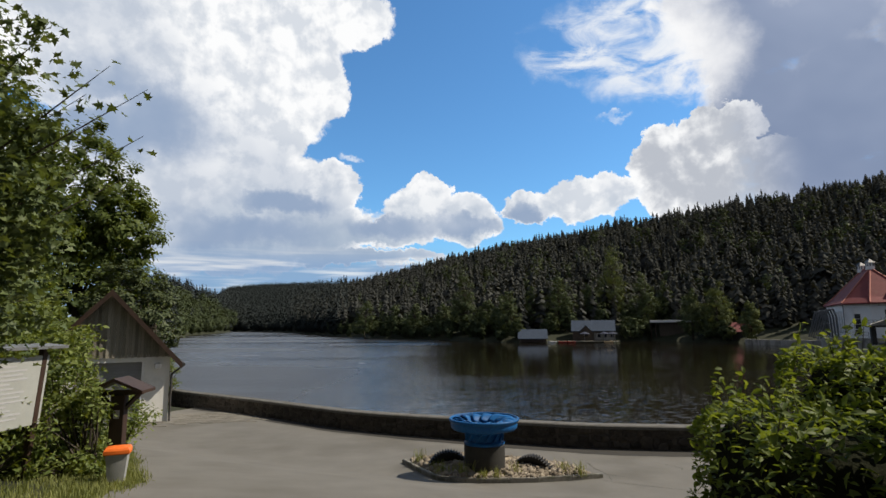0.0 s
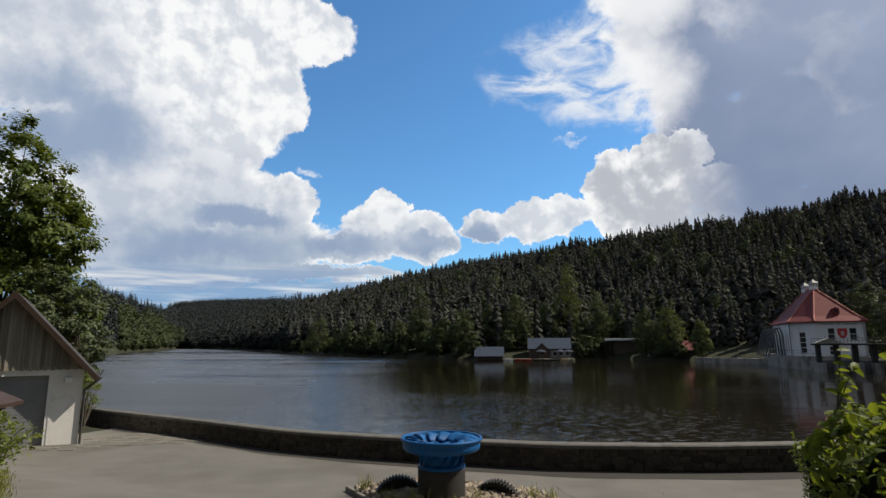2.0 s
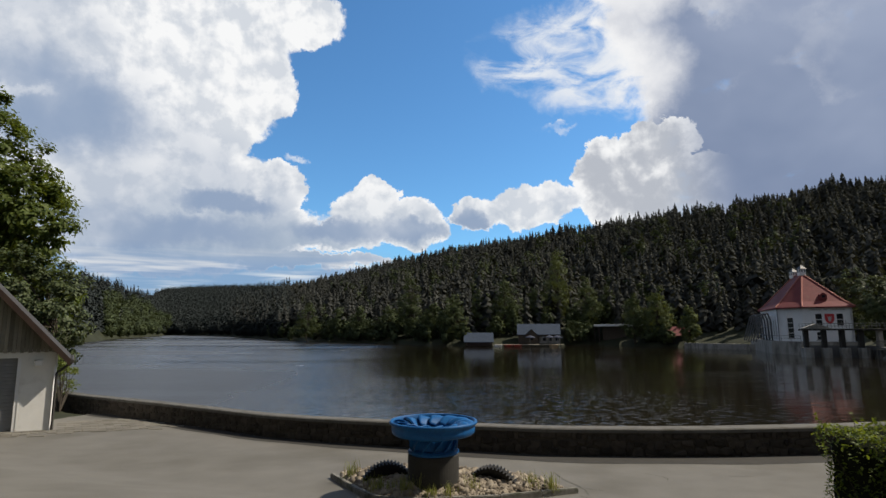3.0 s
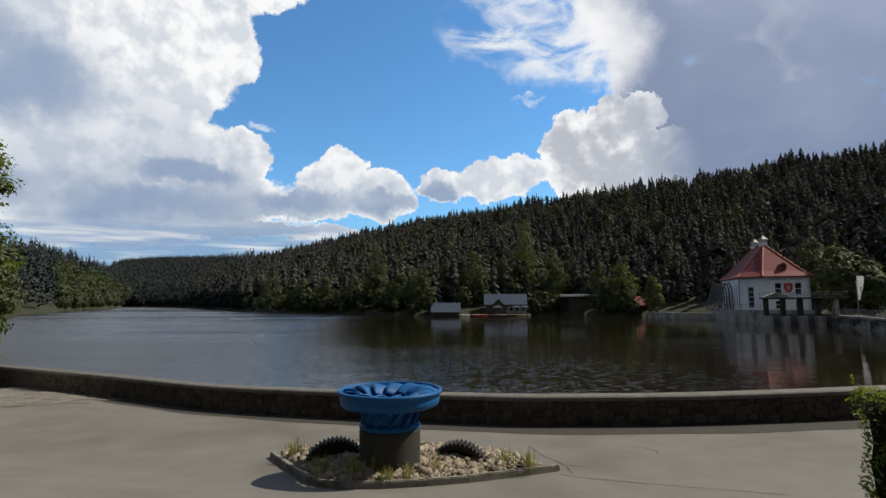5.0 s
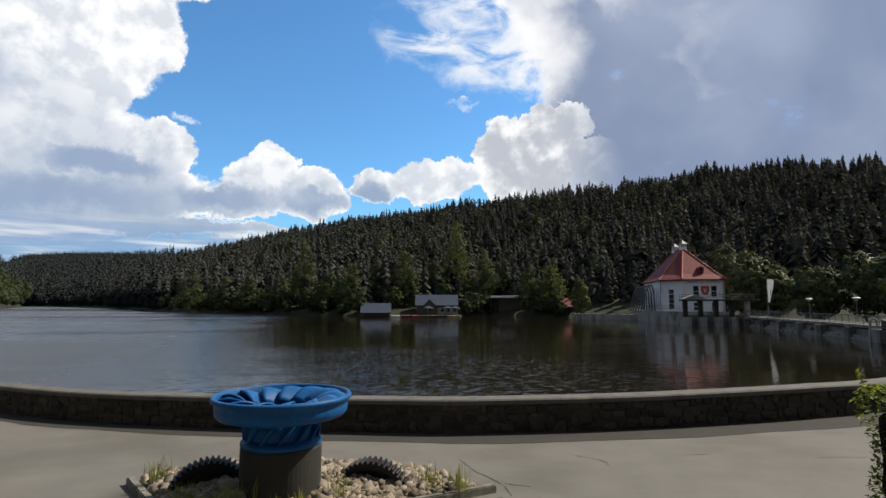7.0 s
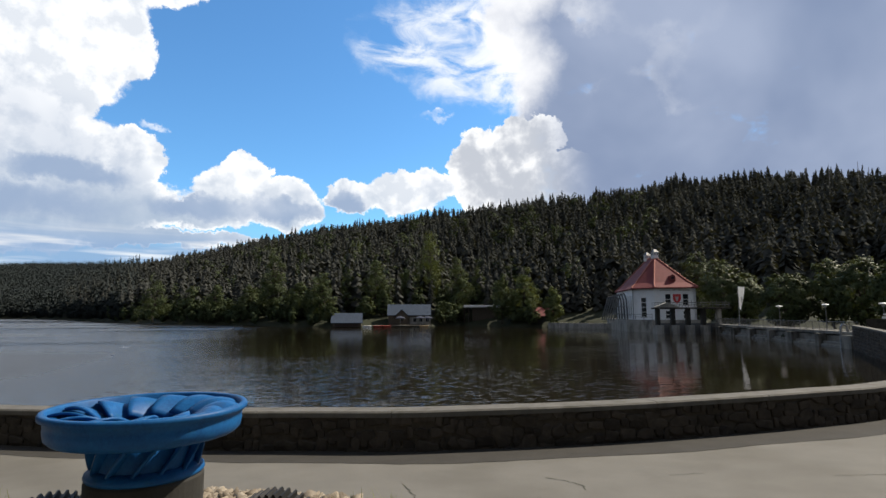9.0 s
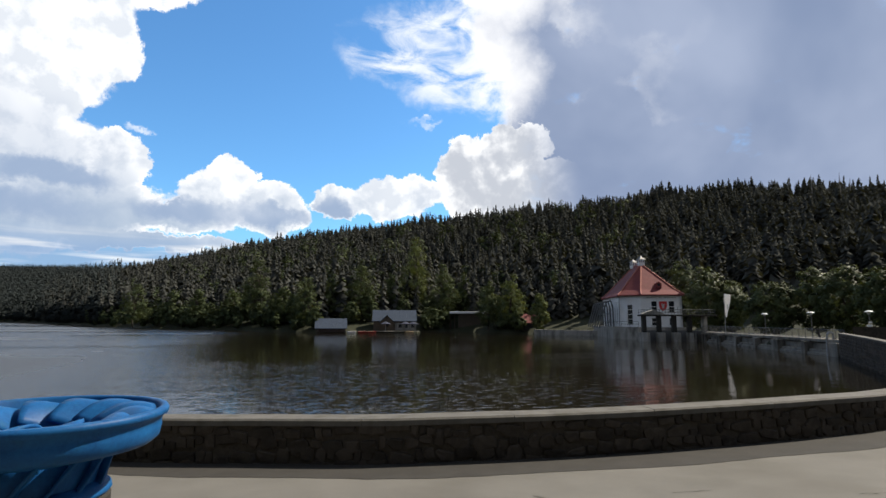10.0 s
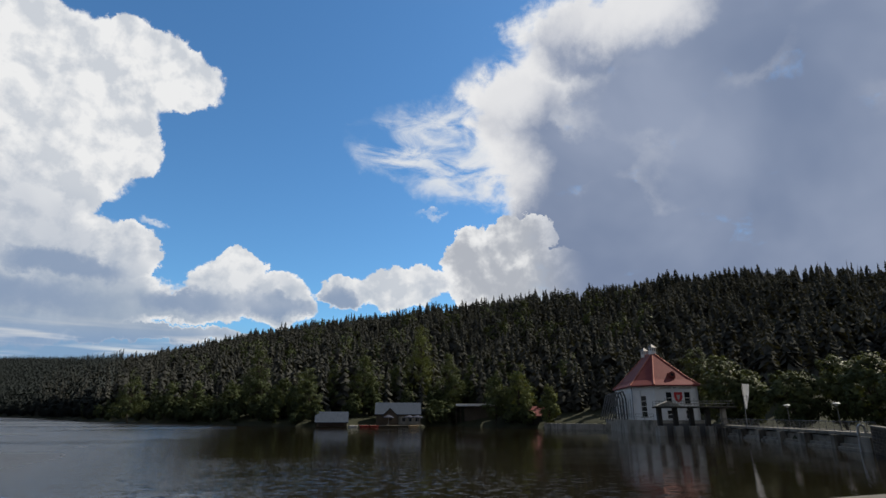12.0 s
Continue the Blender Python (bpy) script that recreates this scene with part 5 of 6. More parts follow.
build_boathouses()
low = part("wall_shore", prism([far_xy(25.6, 152), far_xy(32.6, 141), far_xy(32.7, 142), far_xy(25.7, 153)], -1.5, 1.3), M_CONCRETE)
tagged(low, "low pale concrete bank wall beside the intake", "wall", kind="structure")


# ---- turbine runner on its island ----
TX, TY = 1.82, 13.22
T_TOP = 2.965          # rim
KERB = [(-0.9, 15.15), (-0.42, 14.2), (0.04, 13.25), (0.36, 12.72), (0.62, 12.46), (0.98, 12.34), (1.7, 12.28), (2.5, 12.38), (3.3, 12.54), (4.3, 12.84), (5.22, 13.15)]
KZ = lambda x, y: gz(x, y)


def build_island():
    ring = KERB + [(5.1, 13.6), (4.3, 14.7), (2.6, 15.6), (0.8, 15.9), (-0.5, 15.7)]
    c = Vector((1.9, 13.7))
    bm = bmesh.new()
    loops = []
    for k, lift in ((1.0, 0.03), (0.85, 0.11), (0.6, 0.25), (0.2, 0.34)):
        row = []
        for x, y in ring:
            p = c + (Vector((x, y)) - c) * k
            row.append(bm.verts.new((p.x, p.y, gz(p.x, p.y) + lift + random.uniform(-0.015, 0.015))))
        loops.append(row)
    for a, b in zip(loops, loops[1:]):
        for i in range(len(ring)):
            bm.faces.new((a[i], a[(i + 1) % len(ring)], b[(i + 1) % len(ring)], b[i]))
    bm.faces.new(loops[-1])
    tagged(part("ground_island", bm, M_SOIL, smooth=True), "bare soil bed of the turbine island", "flower bed", kind="structure")
    kerb = thing("island_kerb", pose(0, 0, 0), "worn low concrete kerb round the turbine island", "kerb")
    for (x0, y0), (x1, y1) in zip(KERB, KERB[1:]):
        a, b = Vector((x0, y0)), Vector((x1, y1))
        n = max(1, round((b - a).length / 0.9))
        for k in range(n):
            p, q = a.lerp(b, k / n), a.lerp(b, (k + 1) / n)
            d = (q - p).normalized()
            p, q = p + d * 0.004, q - d * 0.004
            o = Vector((-d.y, d.x)) * 0.13
            zs = [gz(v.x, v.y) for v in (p, q, q + o, p + o)]
            bm = prism([tuple(p), tuple(q), tuple(q + o), tuple(p + o)], [z - 0.1 for z in zs], [z + 0.13 + random.uniform(-0.008, 0.008) for z in zs])
            bmesh.ops.bevel(bm, geom=[e for e in bm.edges if all(v.co.z > min(zs) + 0.03 for v in e.verts)], offset=0.018, segments=2, affect="EDGES")
            part("kerb_stone", bm, M_KERB, kerb)
    # broken stones
    rg = np.random.default_rng(5)
    vs, fs, base = [], [], 0
    ico = bmesh.new()
    bmesh.ops.create_cube(ico, size=1.5)
    iv = np.array([v.co[:] for v in ico.verts])
    ico.verts.index_update()
    fi = np.array([[v.index for v in f.verts] for f in ico.faces])
    ico.free()
    poly = ring

    def reach(u):
        """How far from the middle to the kerb line the place lies, 0 to 1."""
        d = Vector(u) - c
        for (x0, y0), (x1, y1) in zip(poly, poly[1:] + poly[:1]):
            e = Vector((x1 - x0, y1 - y0))
            det = d.x * -e.y + e.x * d.y
            if abs(det) < 1e-9:
                continue
            q = Vector((x0, y0)) - c
            k, s = (q.x * -e.y + e.x * q.y) / det, (d.x * q.y - d.y * q.x) / det
            if k > 0 and 0 <= s <= 1:
                return 1 / k
        return 1.0

    count = 0
    while count < 3900:
        u = rg.uniform((-1, 12.2), (5.2, 15.9))
        k = c + (Vector(u) - c) * 1.11
        inside = False
        for (x0, y0), (x1, y1) in zip(poly, poly[1:] + poly[:1]):
            if (y0 > k.y) != (y1 > k.y) and k.x < (x1 - x0) * (k.y - y0) / (y1 - y0) + x0:
                inside = not inside
        if not inside or math.hypot(u[0] - TX, u[1] - TY) < 0.6:
            continue
        far = (Vector(u) - c).length
        if count >= 3300 and u[1] > 13.0:
            continue
        lift = float(np.interp(reach(u), [0.2, 0.6, 0.85, 1.0], [0.34, 0.25, 0.11, 0.03]))
        s = rg.choice([0.035, 0.05, 0.07, 0.1], p=[0.35, 0.35, 0.2, 0.1]) * rg.uniform(0.8, 1.2) * np.array([rg.uniform(0.8, 1.5), rg.uniform(0.8, 1.3), rg.uniform(0.5, 0.9)])
        v = iv * (0.55 + 0.75 * rg.random((len(iv), 3))) * s
        g = rg.uniform(0, 6.28)
        rot = np.array(Euler((rg.uniform(-0.8, 0.8), rg.uniform(-0.8, 0.8), g)).to_matrix())
        v = v @ rot.T + np.array([u[0], u[1], gz(*u) + lift + rg.uniform(0, 0.03)])
        vs.append(v)
        fs.append(fi + base)
        base += len(v)
        count += 1
    tagged(new("gravel", raw_mesh("gravel", np.concatenate(vs), np.concatenate(fs), M_GRAVEL)), "pale beige broken stones heaped on the turbine island", "gravel", kind="stuff")


build_island()


def thick_patch(rows, thick):
    """A sheet given as rows of points, made solid."""
    bm = bmesh.new()
    g = [[bm.verts.new(p) for p in r] for r in rows]
    for a, b in zip(g, g[1:]):
        for i in range(len(a) - 1):
            bm.faces.new((a[i], a[i + 1], b[i + 1], b[i]))
    bmesh.ops.recalc_face_normals(bm, faces=bm.faces)
    bmesh.ops.solidify(bm, geom=bm.faces[:], thickness=thick)
    return bm


def build_turbine():
    base = gz(TX, TY)
    H = T_TOP - base
    t = thing("turbine_runner", pose(TX, TY, base), "old blue painted turbine runner set on a round concrete plinth", "turbine")
    z = lambda v: H + v
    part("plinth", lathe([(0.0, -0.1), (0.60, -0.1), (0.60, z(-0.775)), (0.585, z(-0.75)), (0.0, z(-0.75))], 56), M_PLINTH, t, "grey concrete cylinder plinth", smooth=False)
    part("collar", lathe([(0.42, z(-0.75)), (0.585, z(-0.747)), (0.605, z(-0.72)), (0.595, z(-0.68)), (0.52, z(-0.635)), (0.42, z(-0.62))], 64), M_BLUE, t, smooth=True)
    # outer band with its bead, and the inside of the rim
    part("rim", lathe([(0.955, z(-0.27)), (0.965, z(-0.02)), (0.985, z(0.0)), (1.03, z(-0.004)), (1.045, z(-0.03)), (1.04, z(-0.065)), (0.995, z(-0.085)), (0.985, z(-0.16)), (0.99, z(-0.18)),
                       (0.975, z(-0.27)), (0.93, z(-0.315)), (0.90, z(-0.32)), (0.86, z(-0.30)), (0.955, z(-0.27))], 80), M_BLUE, t, smooth=True)
    part("skirt", lathe([(0.90, z(-0.315)), (0.78, z(-0.34)), (0.63, z(-0.36)), (0.575, z(-0.40)), (0.56, z(-0.40)), (0.62, z(-0.345)), (0.88, z(-0.295))], 64), M_BLUE, t, smooth=True)
    part("hub", lathe([(0.50, z(-0.66)), (0.505, z(-0.42)), (0.46, z(-0.36)), (0.30, z(-0.33)), (0.12, z(-0.32)), (0.01, z(-0.32))], 48), M_BLUE, t, smooth=True)
    n = 13
    for k in range(n):
        th = 2 * math.pi * k / n
        rows = []
        for i in range(13):
            b = i / 12                       # from the crest down into the throat
            row = []
            for j in range(9):
                a = j / 8                    # from the rim inwards
                r = 0.953 - 0.085 * b - 0.50 * a * (1 - 0.3 * b)
                crest = -0.035 - 0.02 * a - 0.10 * a * a + 0.06 * math.sin(math.pi * a)
                zz = crest - (0.265 + 0.02 * a) * b ** 1.25
                ang = th - 0.62 * b ** 0.8 + 0.34 * a - 0.10 * math.sin(math.pi * b)
                row.append((r * math.cos(ang), r * math.sin(ang), z(zz)))
            rows.append(row)
        part("blade", thick_patch(rows, 0.028), M_BLUE, t, smooth=True)
        # the blade's tail between skirt and collar
        rows = []
        for i in range(9):
            b = i / 8
            row = []
            for j in range(4):
                a = j / 3
                r = (0.60 - 0.05 * b) - 0.15 * a
                ang = th - 0.75 - 0.40 * b + 0.1 * a
                row.append((r * math.cos(ang), r * math.sin(ang), z(-0.36 - 0.30 * b)))
            rows.append(row)
        part("blade_tail", thick_patch(rows, 0.03), M_BLUE, t, smooth=True)


build_turbine()


def build_gear(x, y, turn, radius, sink, lean, label):
    z = gz(x, y) + 0.26 - sink
    g = thing("gear_wheel", pose(x, y, z, lean, 0, turn), label, "gear", "half-buried gears")
    n = 46
    bm = bmesh.new()
    wide = 0.12
    rings = []
    for k in range(n * 4):
        a = 2 * math.pi * k / (n * 4)
        ro = radius if k % 4 in (1, 2) else radius - 0.05
        ri = radius - 0.13
        rings.append([bm.verts.new((r * math.cos(a), w, r * math.sin(a))) for r, w in ((ro, -wide), (ro, wide), (ri, wide), (ri, -wide))])
    m = len(rings)
    for k in range(m):
        a, b = rings[k], rings[(k + 1) % m]
        for i in range(4):
            bm.faces.new((a[i], a[(i + 1) % 4], b[(i + 1) % 4], b[i]))
    part("toothed_ring", bm, M_IRON, g)
    web = lathe([(0.0, -0.05), (radius - 0.12, -0.05), (radius - 0.12, 0.05), (0.0, 0.05)], 40)
    bmesh.ops.rotate(web, verts=web.verts, cent=(0, 0, 0), matrix=Matrix.Rotation(radians(90), 3, "X"))
    part("web", web, M_IRON, g)


build_gear(0.70, 13.95, 6, 0.68, 0.29, 5, "black toothed iron gear half buried in gravel beside the plinth")
build_gear(3.25, 13.45, -24, 0.68, 0.33, 5, "black toothed iron gear sunk deep in the gravel")


def grass_tuft(rg, x, y, z, count, tall, spread, width=0.008):
    """Blades of grass, each a bent narrow strip, in arrays."""
    vs, fs = [], []
    for k in range(count):
        g = rg.uniform(0, 6.28)
        p = np.array([x + rg.normal() * spread, y + rg.normal() * spread, z])
        h = tall * rg.uniform(0.5, 1.1)
        out = np.array([math.cos(g), math.sin(g), 0]) * h * rg.uniform(0.05, 0.5)
        side = np.array([-math.sin(g), math.cos(g), 0]) * width
        m = p + out * 0.3 + np.array([0, 0, h * 0.6])
        e = p + out + np.array([0, 0, h])
        i = len(vs) * 5
        vs.append([p - side, p + side, m + side * 0.8, m - side * 0.8, e])
        fs += [(i, i + 1, i + 2), (i, i + 2, i + 3), (i + 3, i + 2, i + 4)]
    return np.array(vs).reshape(-1, 3), np.array(fs)


def build_weeds():
    rg = np.random.default_rng(21)
    for x, y, tall, count, label in ((-0.25, 14.6, 0.5, 70, "thin dry grass tuft growing at the kerb"), (4.1, 13.2, 0.45, 60, "thin dry grass tuft growing at the kerb"), (4.55, 13.0, 0.5, 60, "thin dry grass tuft growing at the kerb"),
                              (0.9, 12.85, 0.34, 70, "low green weed among the stones"), (1.75, 12.45, 0.28, 70, "low green weed among the stones"), (2.7, 12.8, 0.45, 50, "low green weed beside the plinth"), (0.3, 13.6, 0.3, 60, "low green weed among the stones"), (1.25, 12.6, 0.5, 60, "low green weed among the stones"), (0.55, 12.95, 0.42, 60, "low green weed among the stones"), (2.15, 12.5, 0.34, 50, "low green weed among the stones"),
                              (1.5, 12.7, 0.55, 14, "tall thin weed beside the plinth")):
        v, f = grass_tuft(rg, x, y, gz(x, y) + 0.1, count, tall, 0.09 if count > 14 else 0.03, 0.006)
        tagged(new("weed", raw_mesh("weed", v, f, F_GRASS)), label, "weed", "weeds on the island")


build_weeds()

# ---- wall stones: courses of rubble on the land face ----
def stone_meshes():
    rg = np.random.default_rng(3)
    out = []
    for k in range(14):
        n = 7 + k % 3
        ang = np.sort((np.arange(n) + rg.uniform(-0.25, 0.25, n)) * 2 * math.pi / n)
        # squarish outline with knocked corners, width and height one
        back = []
        for a in ang:
            c, s = math.cos(a), math.sin(a)
            m = 0.5 / max(abs(c), abs(s)) * rg.uniform(0.80, 1.0)
            m = min(m, 0.58)
            back.append((c * m, s * m))
        v = [(x, 0.06, z) for x, z in back] + [(x * 0.97, -0.012 + rg.uniform(-0.006, 0.006), z * 0.97) for x, z in back]
        v += [(x * 0.74, -0.04 + rg.uniform(-0.014, 0.014), z * 0.74) for x, z in back] + [(0, -0.045, 0)]
        f = []
        for i in range(n):
            j = (i + 1) % n
            f += [(i, j, n + j, n + i), (n + i, n + j, 2 * n + j, 2 * n + i), (2 * n + i, 2 * n + j, 3 * n)]
        out.append(mesh_of("stone", v, f, M_STONE))
    return out


def build_wall_stones():
    rg = np.random.default_rng(9)
    kinds = stone_meshes()
    length = 0.25 * (len(LINE) - 1)
    rest_v, rest_f, base, made = [], [], 0, 0
    s = 0.0
    rows = [(-0.145, 0.20), (-0.355, 0.22), (-0.585, 0.24), (-0.81, 0.20)]
    for top, tall in rows:
        s = rg.uniform(0, 0.3)
        while s < length - 0.5:
            w = float(rg.choice([rg.uniform(0.12, 0.24), rg.uniform(0.22, 0.40), rg.uniform(0.36, 0.60)]))
            mid = s + w / 2
            i = min(int(mid / 0.25), len(LINE) - 2)
            p = LINE[i].lerp(LINE[i + 1], (mid - i * 0.25) / 0.25)
            d = (LINE[i + 1] - LINE[i]).normalized()
            s += w
            if p.x > 60 or p.x < -19:
                continue
            h = tall * rg.uniform(0.75, 1.35)
            zc = float(wall_top(p.x)) + top - tall / 2 + rg.uniform(-0.05, 0.05) + 0.05 * math.sin(mid * 1.7 + top * 9)
            # outer face towards the land: local -y
            m = Matrix.Translation((p.x, p.y, zc)) @ Matrix.Rotation(math.atan2(d.y, d.x), 4, "Z") @ Matrix.Rotation(rg.uniform(-0.22, 0.22), 4, "Y") @ Matrix.Diagonal((w * 1.05, 0.55, h * 1.1, 1))
            me = kinds[int(rg.integers(len(kinds)))]
            if 6.5 < p.x < 22 and made < 300:
                ob = new("stone", me)
                ob.parent = wall_core
                ob.matrix_world = m
                made += 1
            else:
                v = np.array([(m @ q.co)[:] for q in me.vertices])
                rest_v.append(v)
                rest_f += [[base + j for j in f.vertices] for f in me.polygons]
                base += len(v)
    # the lake face of the wall on the far bank
    for top, tall in [(-0.15 - 0.3 * k, 0.30) for k in range(8)]:
        s = 0.0
        while s < length - 0.5:
            w = rg.uniform(0.3, 0.75)
            mid = s + w / 2
            i = min(int(mid / 0.25), len(LINE) - 2)
            p = LINE[i].lerp(LINE[i + 1], (mid - i * 0.25) / 0.25)
            d = (LINE[i + 1] - LINE[i]).normalized()
            s += w
            if not 34 < p.x < 60:
                continue
            q = Vector((p.x - d.y * (0.54 + 0.02 * abs(top)), p.y + d.x * (0.54 + 0.02 * abs(top)), float(wall_top(p.x)) + top - tall / 2))
            m = Matrix.Translation(q) @ Matrix.Rotation(math.atan2(-d.y, -d.x), 4, "Z") @ Matrix.Diagonal((w, 1.5, tall * rg.uniform(0.9, 1.2), 1))
            me = kinds[int(rg.integers(len(kinds)))]
            v = np.array([(m @ c.co)[:] for c in me.vertices])
            rest_v.append(v)
            rest_f += [[base + j for j in f.vertices] for f in me.polygons]
            base += len(v)
    me = mesh_of("stones", np.concatenate(rest_v), rest_f, M_STONE_REST)
    ob = new("stones", me)
    ob.parent = wall_core
    tagged(ob, "dark rubble stones of the quay wall", kind="stuff")


M_STONE_REST = material("wall stone far", (0.030, 0.025, 0.019), (0.088, 0.073, 0.058), scale=5, rough=0.92, bump=0.6, grain=45, random_by="Island", spread=(0.3, 0.72), depth=0.02, stain=((0.018, 0.015, 0.012), 2.2, 0.5, 0.8))


# ---- boat shed at the foot of the yard ----
SU = Vector((0.85, 0.527, 0)).normalized()


def build_shed():
    base = 0.9
    corner = Vector((-14.5, 24.66, base))
    W, D, WALL_H, APEX = 5.6, 5.2, 3.45, 6.85
    rot = math.degrees(math.atan2(SU.y, SU.x))
    org = corner - SU * W
    t = thing("boat_garage", pose(org.x, org.y, base, 0, 0, rot), "white rendered garage with a boarded gable and dark roof", "shed")
    front = part("wall", wall_with_holes(W, -0.3, WALL_H, [(1.2, W - 1.18, -0.3, 3.08)], 0.3), M_RENDER, t)
    for name, a, b in (("wall", (0, 0.3, -0.3), (0.3, D, WALL_H)), ("wall", (W - 0.3, 0.3, -0.3), (W, D, WALL_H)), ("wall", (0.3, D - 0.3, -0.3), (W - 0.3, D, WALL_H))):
        part(name, box_bm(a, b), M_RENDER, t)
    door = part("garage_door", box_bm((1.2, 0.20, 0.0), (W - 1.18, 0.26, 3.08)), M_DOORGREY, t, "grey roller door with horizontal ribs")
    bm = bmesh.new()
    for k in range(20):
        box(bm, (1.22, 0.175, 0.06 + k * 0.15), (W - 1.2, 0.198, 0.19 + k * 0.15), 0.006)
    part("ribs", bm, M_DOORGREY, door)
    for x in (W - 1.30, 1.2):
        part("door_frame", box_bm((x, 0.02, 0), (x + 0.118, 0.19, 3.08)), M_WHITE, t)
    # gable of upright boards with cover strips, proud of the wall
    s = (APEX - 0.35 - WALL_H) / (W / 2)
    core = upright([(-0.05, WALL_H + 0.004), (W + 0.05, WALL_H + 0.004), (W / 2, APEX - 0.32)], -0.02, 0.2)
    gable = part("gable", core, M_DARKWOOD, t)
    n = 40
    for k in range(n):
        x0, x1 = W * k / n, W * (k + 1) / n
        top = lambda x: WALL_H + s * min(x, W - x) - 0.02
        lift = 0.045 if k % 2 else 0.0
        pb = upright([(x0 + 0.004, WALL_H - 0.12 - 0.03 * (k % 2)), (x1 - 0.004, WALL_H - 0.12 - 0.03 * (k % 2)), (x1 - 0.004, max(top(x1), WALL_H - 0.05)), (x0 + 0.004, max(top(x0), WALL_H - 0.05))], -0.055 - lift, -0.025)
        part("board", pb, M_WOOD, gable)
    back = upright([(0, WALL_H + 0.004), (W, WALL_H + 0.004), (W / 2, APEX - 0.32)], D - 0.2, D)
    part("gable_back", back, M_WOOD, t)
    for sg in (-1, 1):
        x1 = W / 2 + sg * (W / 2 + 0.55)
        z1 = WALL_H - s * 0.55 - 0.02
        bm = bmesh.new()
        c = [(W / 2, -0.55, APEX - 0.28), (W / 2, D + 0.4, APEX - 0.28), (x1, D + 0.4, z1), (x1, -0.55, z1)]
        lo, hi = [bm.verts.new(v) for v in c], [bm.verts.new((v[0], v[1], v[2] + 0.17)) for v in c]
        for i in range(4):
            bm.faces.new((lo[i], lo[(i + 1) % 4], hi[(i + 1) % 4], hi[i]))
        bm.faces.new(lo)
        bm.faces.new(hi)
        rf = part("roof", bm, M_DARKROOF, t)
        barge = upright([(W / 2, APEX - 0.42), (W / 2, APEX - 0.10), (x1, z1 + 0.18), (x1, z1 - 0.14)], -0.60, -0.555)
        part("bargeboard", barge, M_DARKWOOD, rf)
    g = rod_bm((W + 0.62, -0.6, WALL_H - 0.55), (W + 0.62, D + 0.4, WALL_H - 0.55), 0.08, n=8)
    part("gutter", g, M_DARKROOF, t)
    dp = bmesh.new()
    for a, b in (((W + 0.6, -0.4, WALL_H - 0.6), (W + 0.09, -0.08, WALL_H - 1.05)), ((W + 0.09, -0.08, WALL_H - 1.05), (W + 0.09, -0.08, 0.0))):
        rod(dp, a, b, 0.05, n=8)
    part("downpipe", dp, M_DARKROOF, t)
    lamp = part("wall_lamp", box_bm((W - 0.72, -0.28, 2.72), (W - 0.42, -0.002, 2.98), 0.03), M_WHITE, t, "white box floodlight")


build_shed()


def build_paving():
    """Worn slabs in front of the garage."""
    pav = new("pavement", None)
    pav.matrix_world = pose(0, 0, 0)
    tagged(pav, "worn pale paving slabs before the garage door", "pavement", kind="structure")
    rg = np.random.default_rng(4)
    me = part("paving_slab", box_bm((-0.29, -0.19, -0.05), (0.29, 0.19, 0.0), 0.008), M_PAVER, pav).data
    first = True
    v = Vector((-SU.y, SU.x, 0))
    ob = [o for o in pav.children][0]
    for i in range(15):
        for j in range(15):
            p = Vector((-14.9, 24.3, 0)) + SU * (-3.4 + i * 0.6 + (j % 2) * 0.3) - v * (0.1 + j * 0.4) + v * 3.0
            if (p - Vector((-14.5, 24.66, 0))).dot(v) > -0.12 and (p - Vector((-14.5, 24.66, 0))).dot(SU) < 0.35:
                continue
            if from_wall(np.array([p.x]), np.array([p.y]))[0] < 0.4 or j > 6 + 4 * rg.random() + (3 if i > 3 else 0):
                continue
            o = ob if first else new("paving_slab", me)
            first = False
            o.parent = pav
            e = 0.3
            zx = (gz(p.x + e, p.y) - gz(p.x - e, p.y)) / (2 * e)
            zy = (gz(p.x, p.y + e) - gz(p.x, p.y - e)) / (2 * e)
            up = Vector((-zx, -zy, 1)).normalized()
            q = up.to_track_quat("Z", "Y")
            o.matrix_world = Matrix.Translation((p.x, p.y, gz(p.x, p.y) + 0.022 + rg.uniform(-0.006, 0.006))) @ Matrix.Rotation(radians(20) + rg.uniform(-0.03, 0.03), 4, "Z") @ Matrix.Rotation(-zx * 0.9, 4, "Y") @ Matrix.Rotation(zy * 0.9, 4, "X")


build_paving()


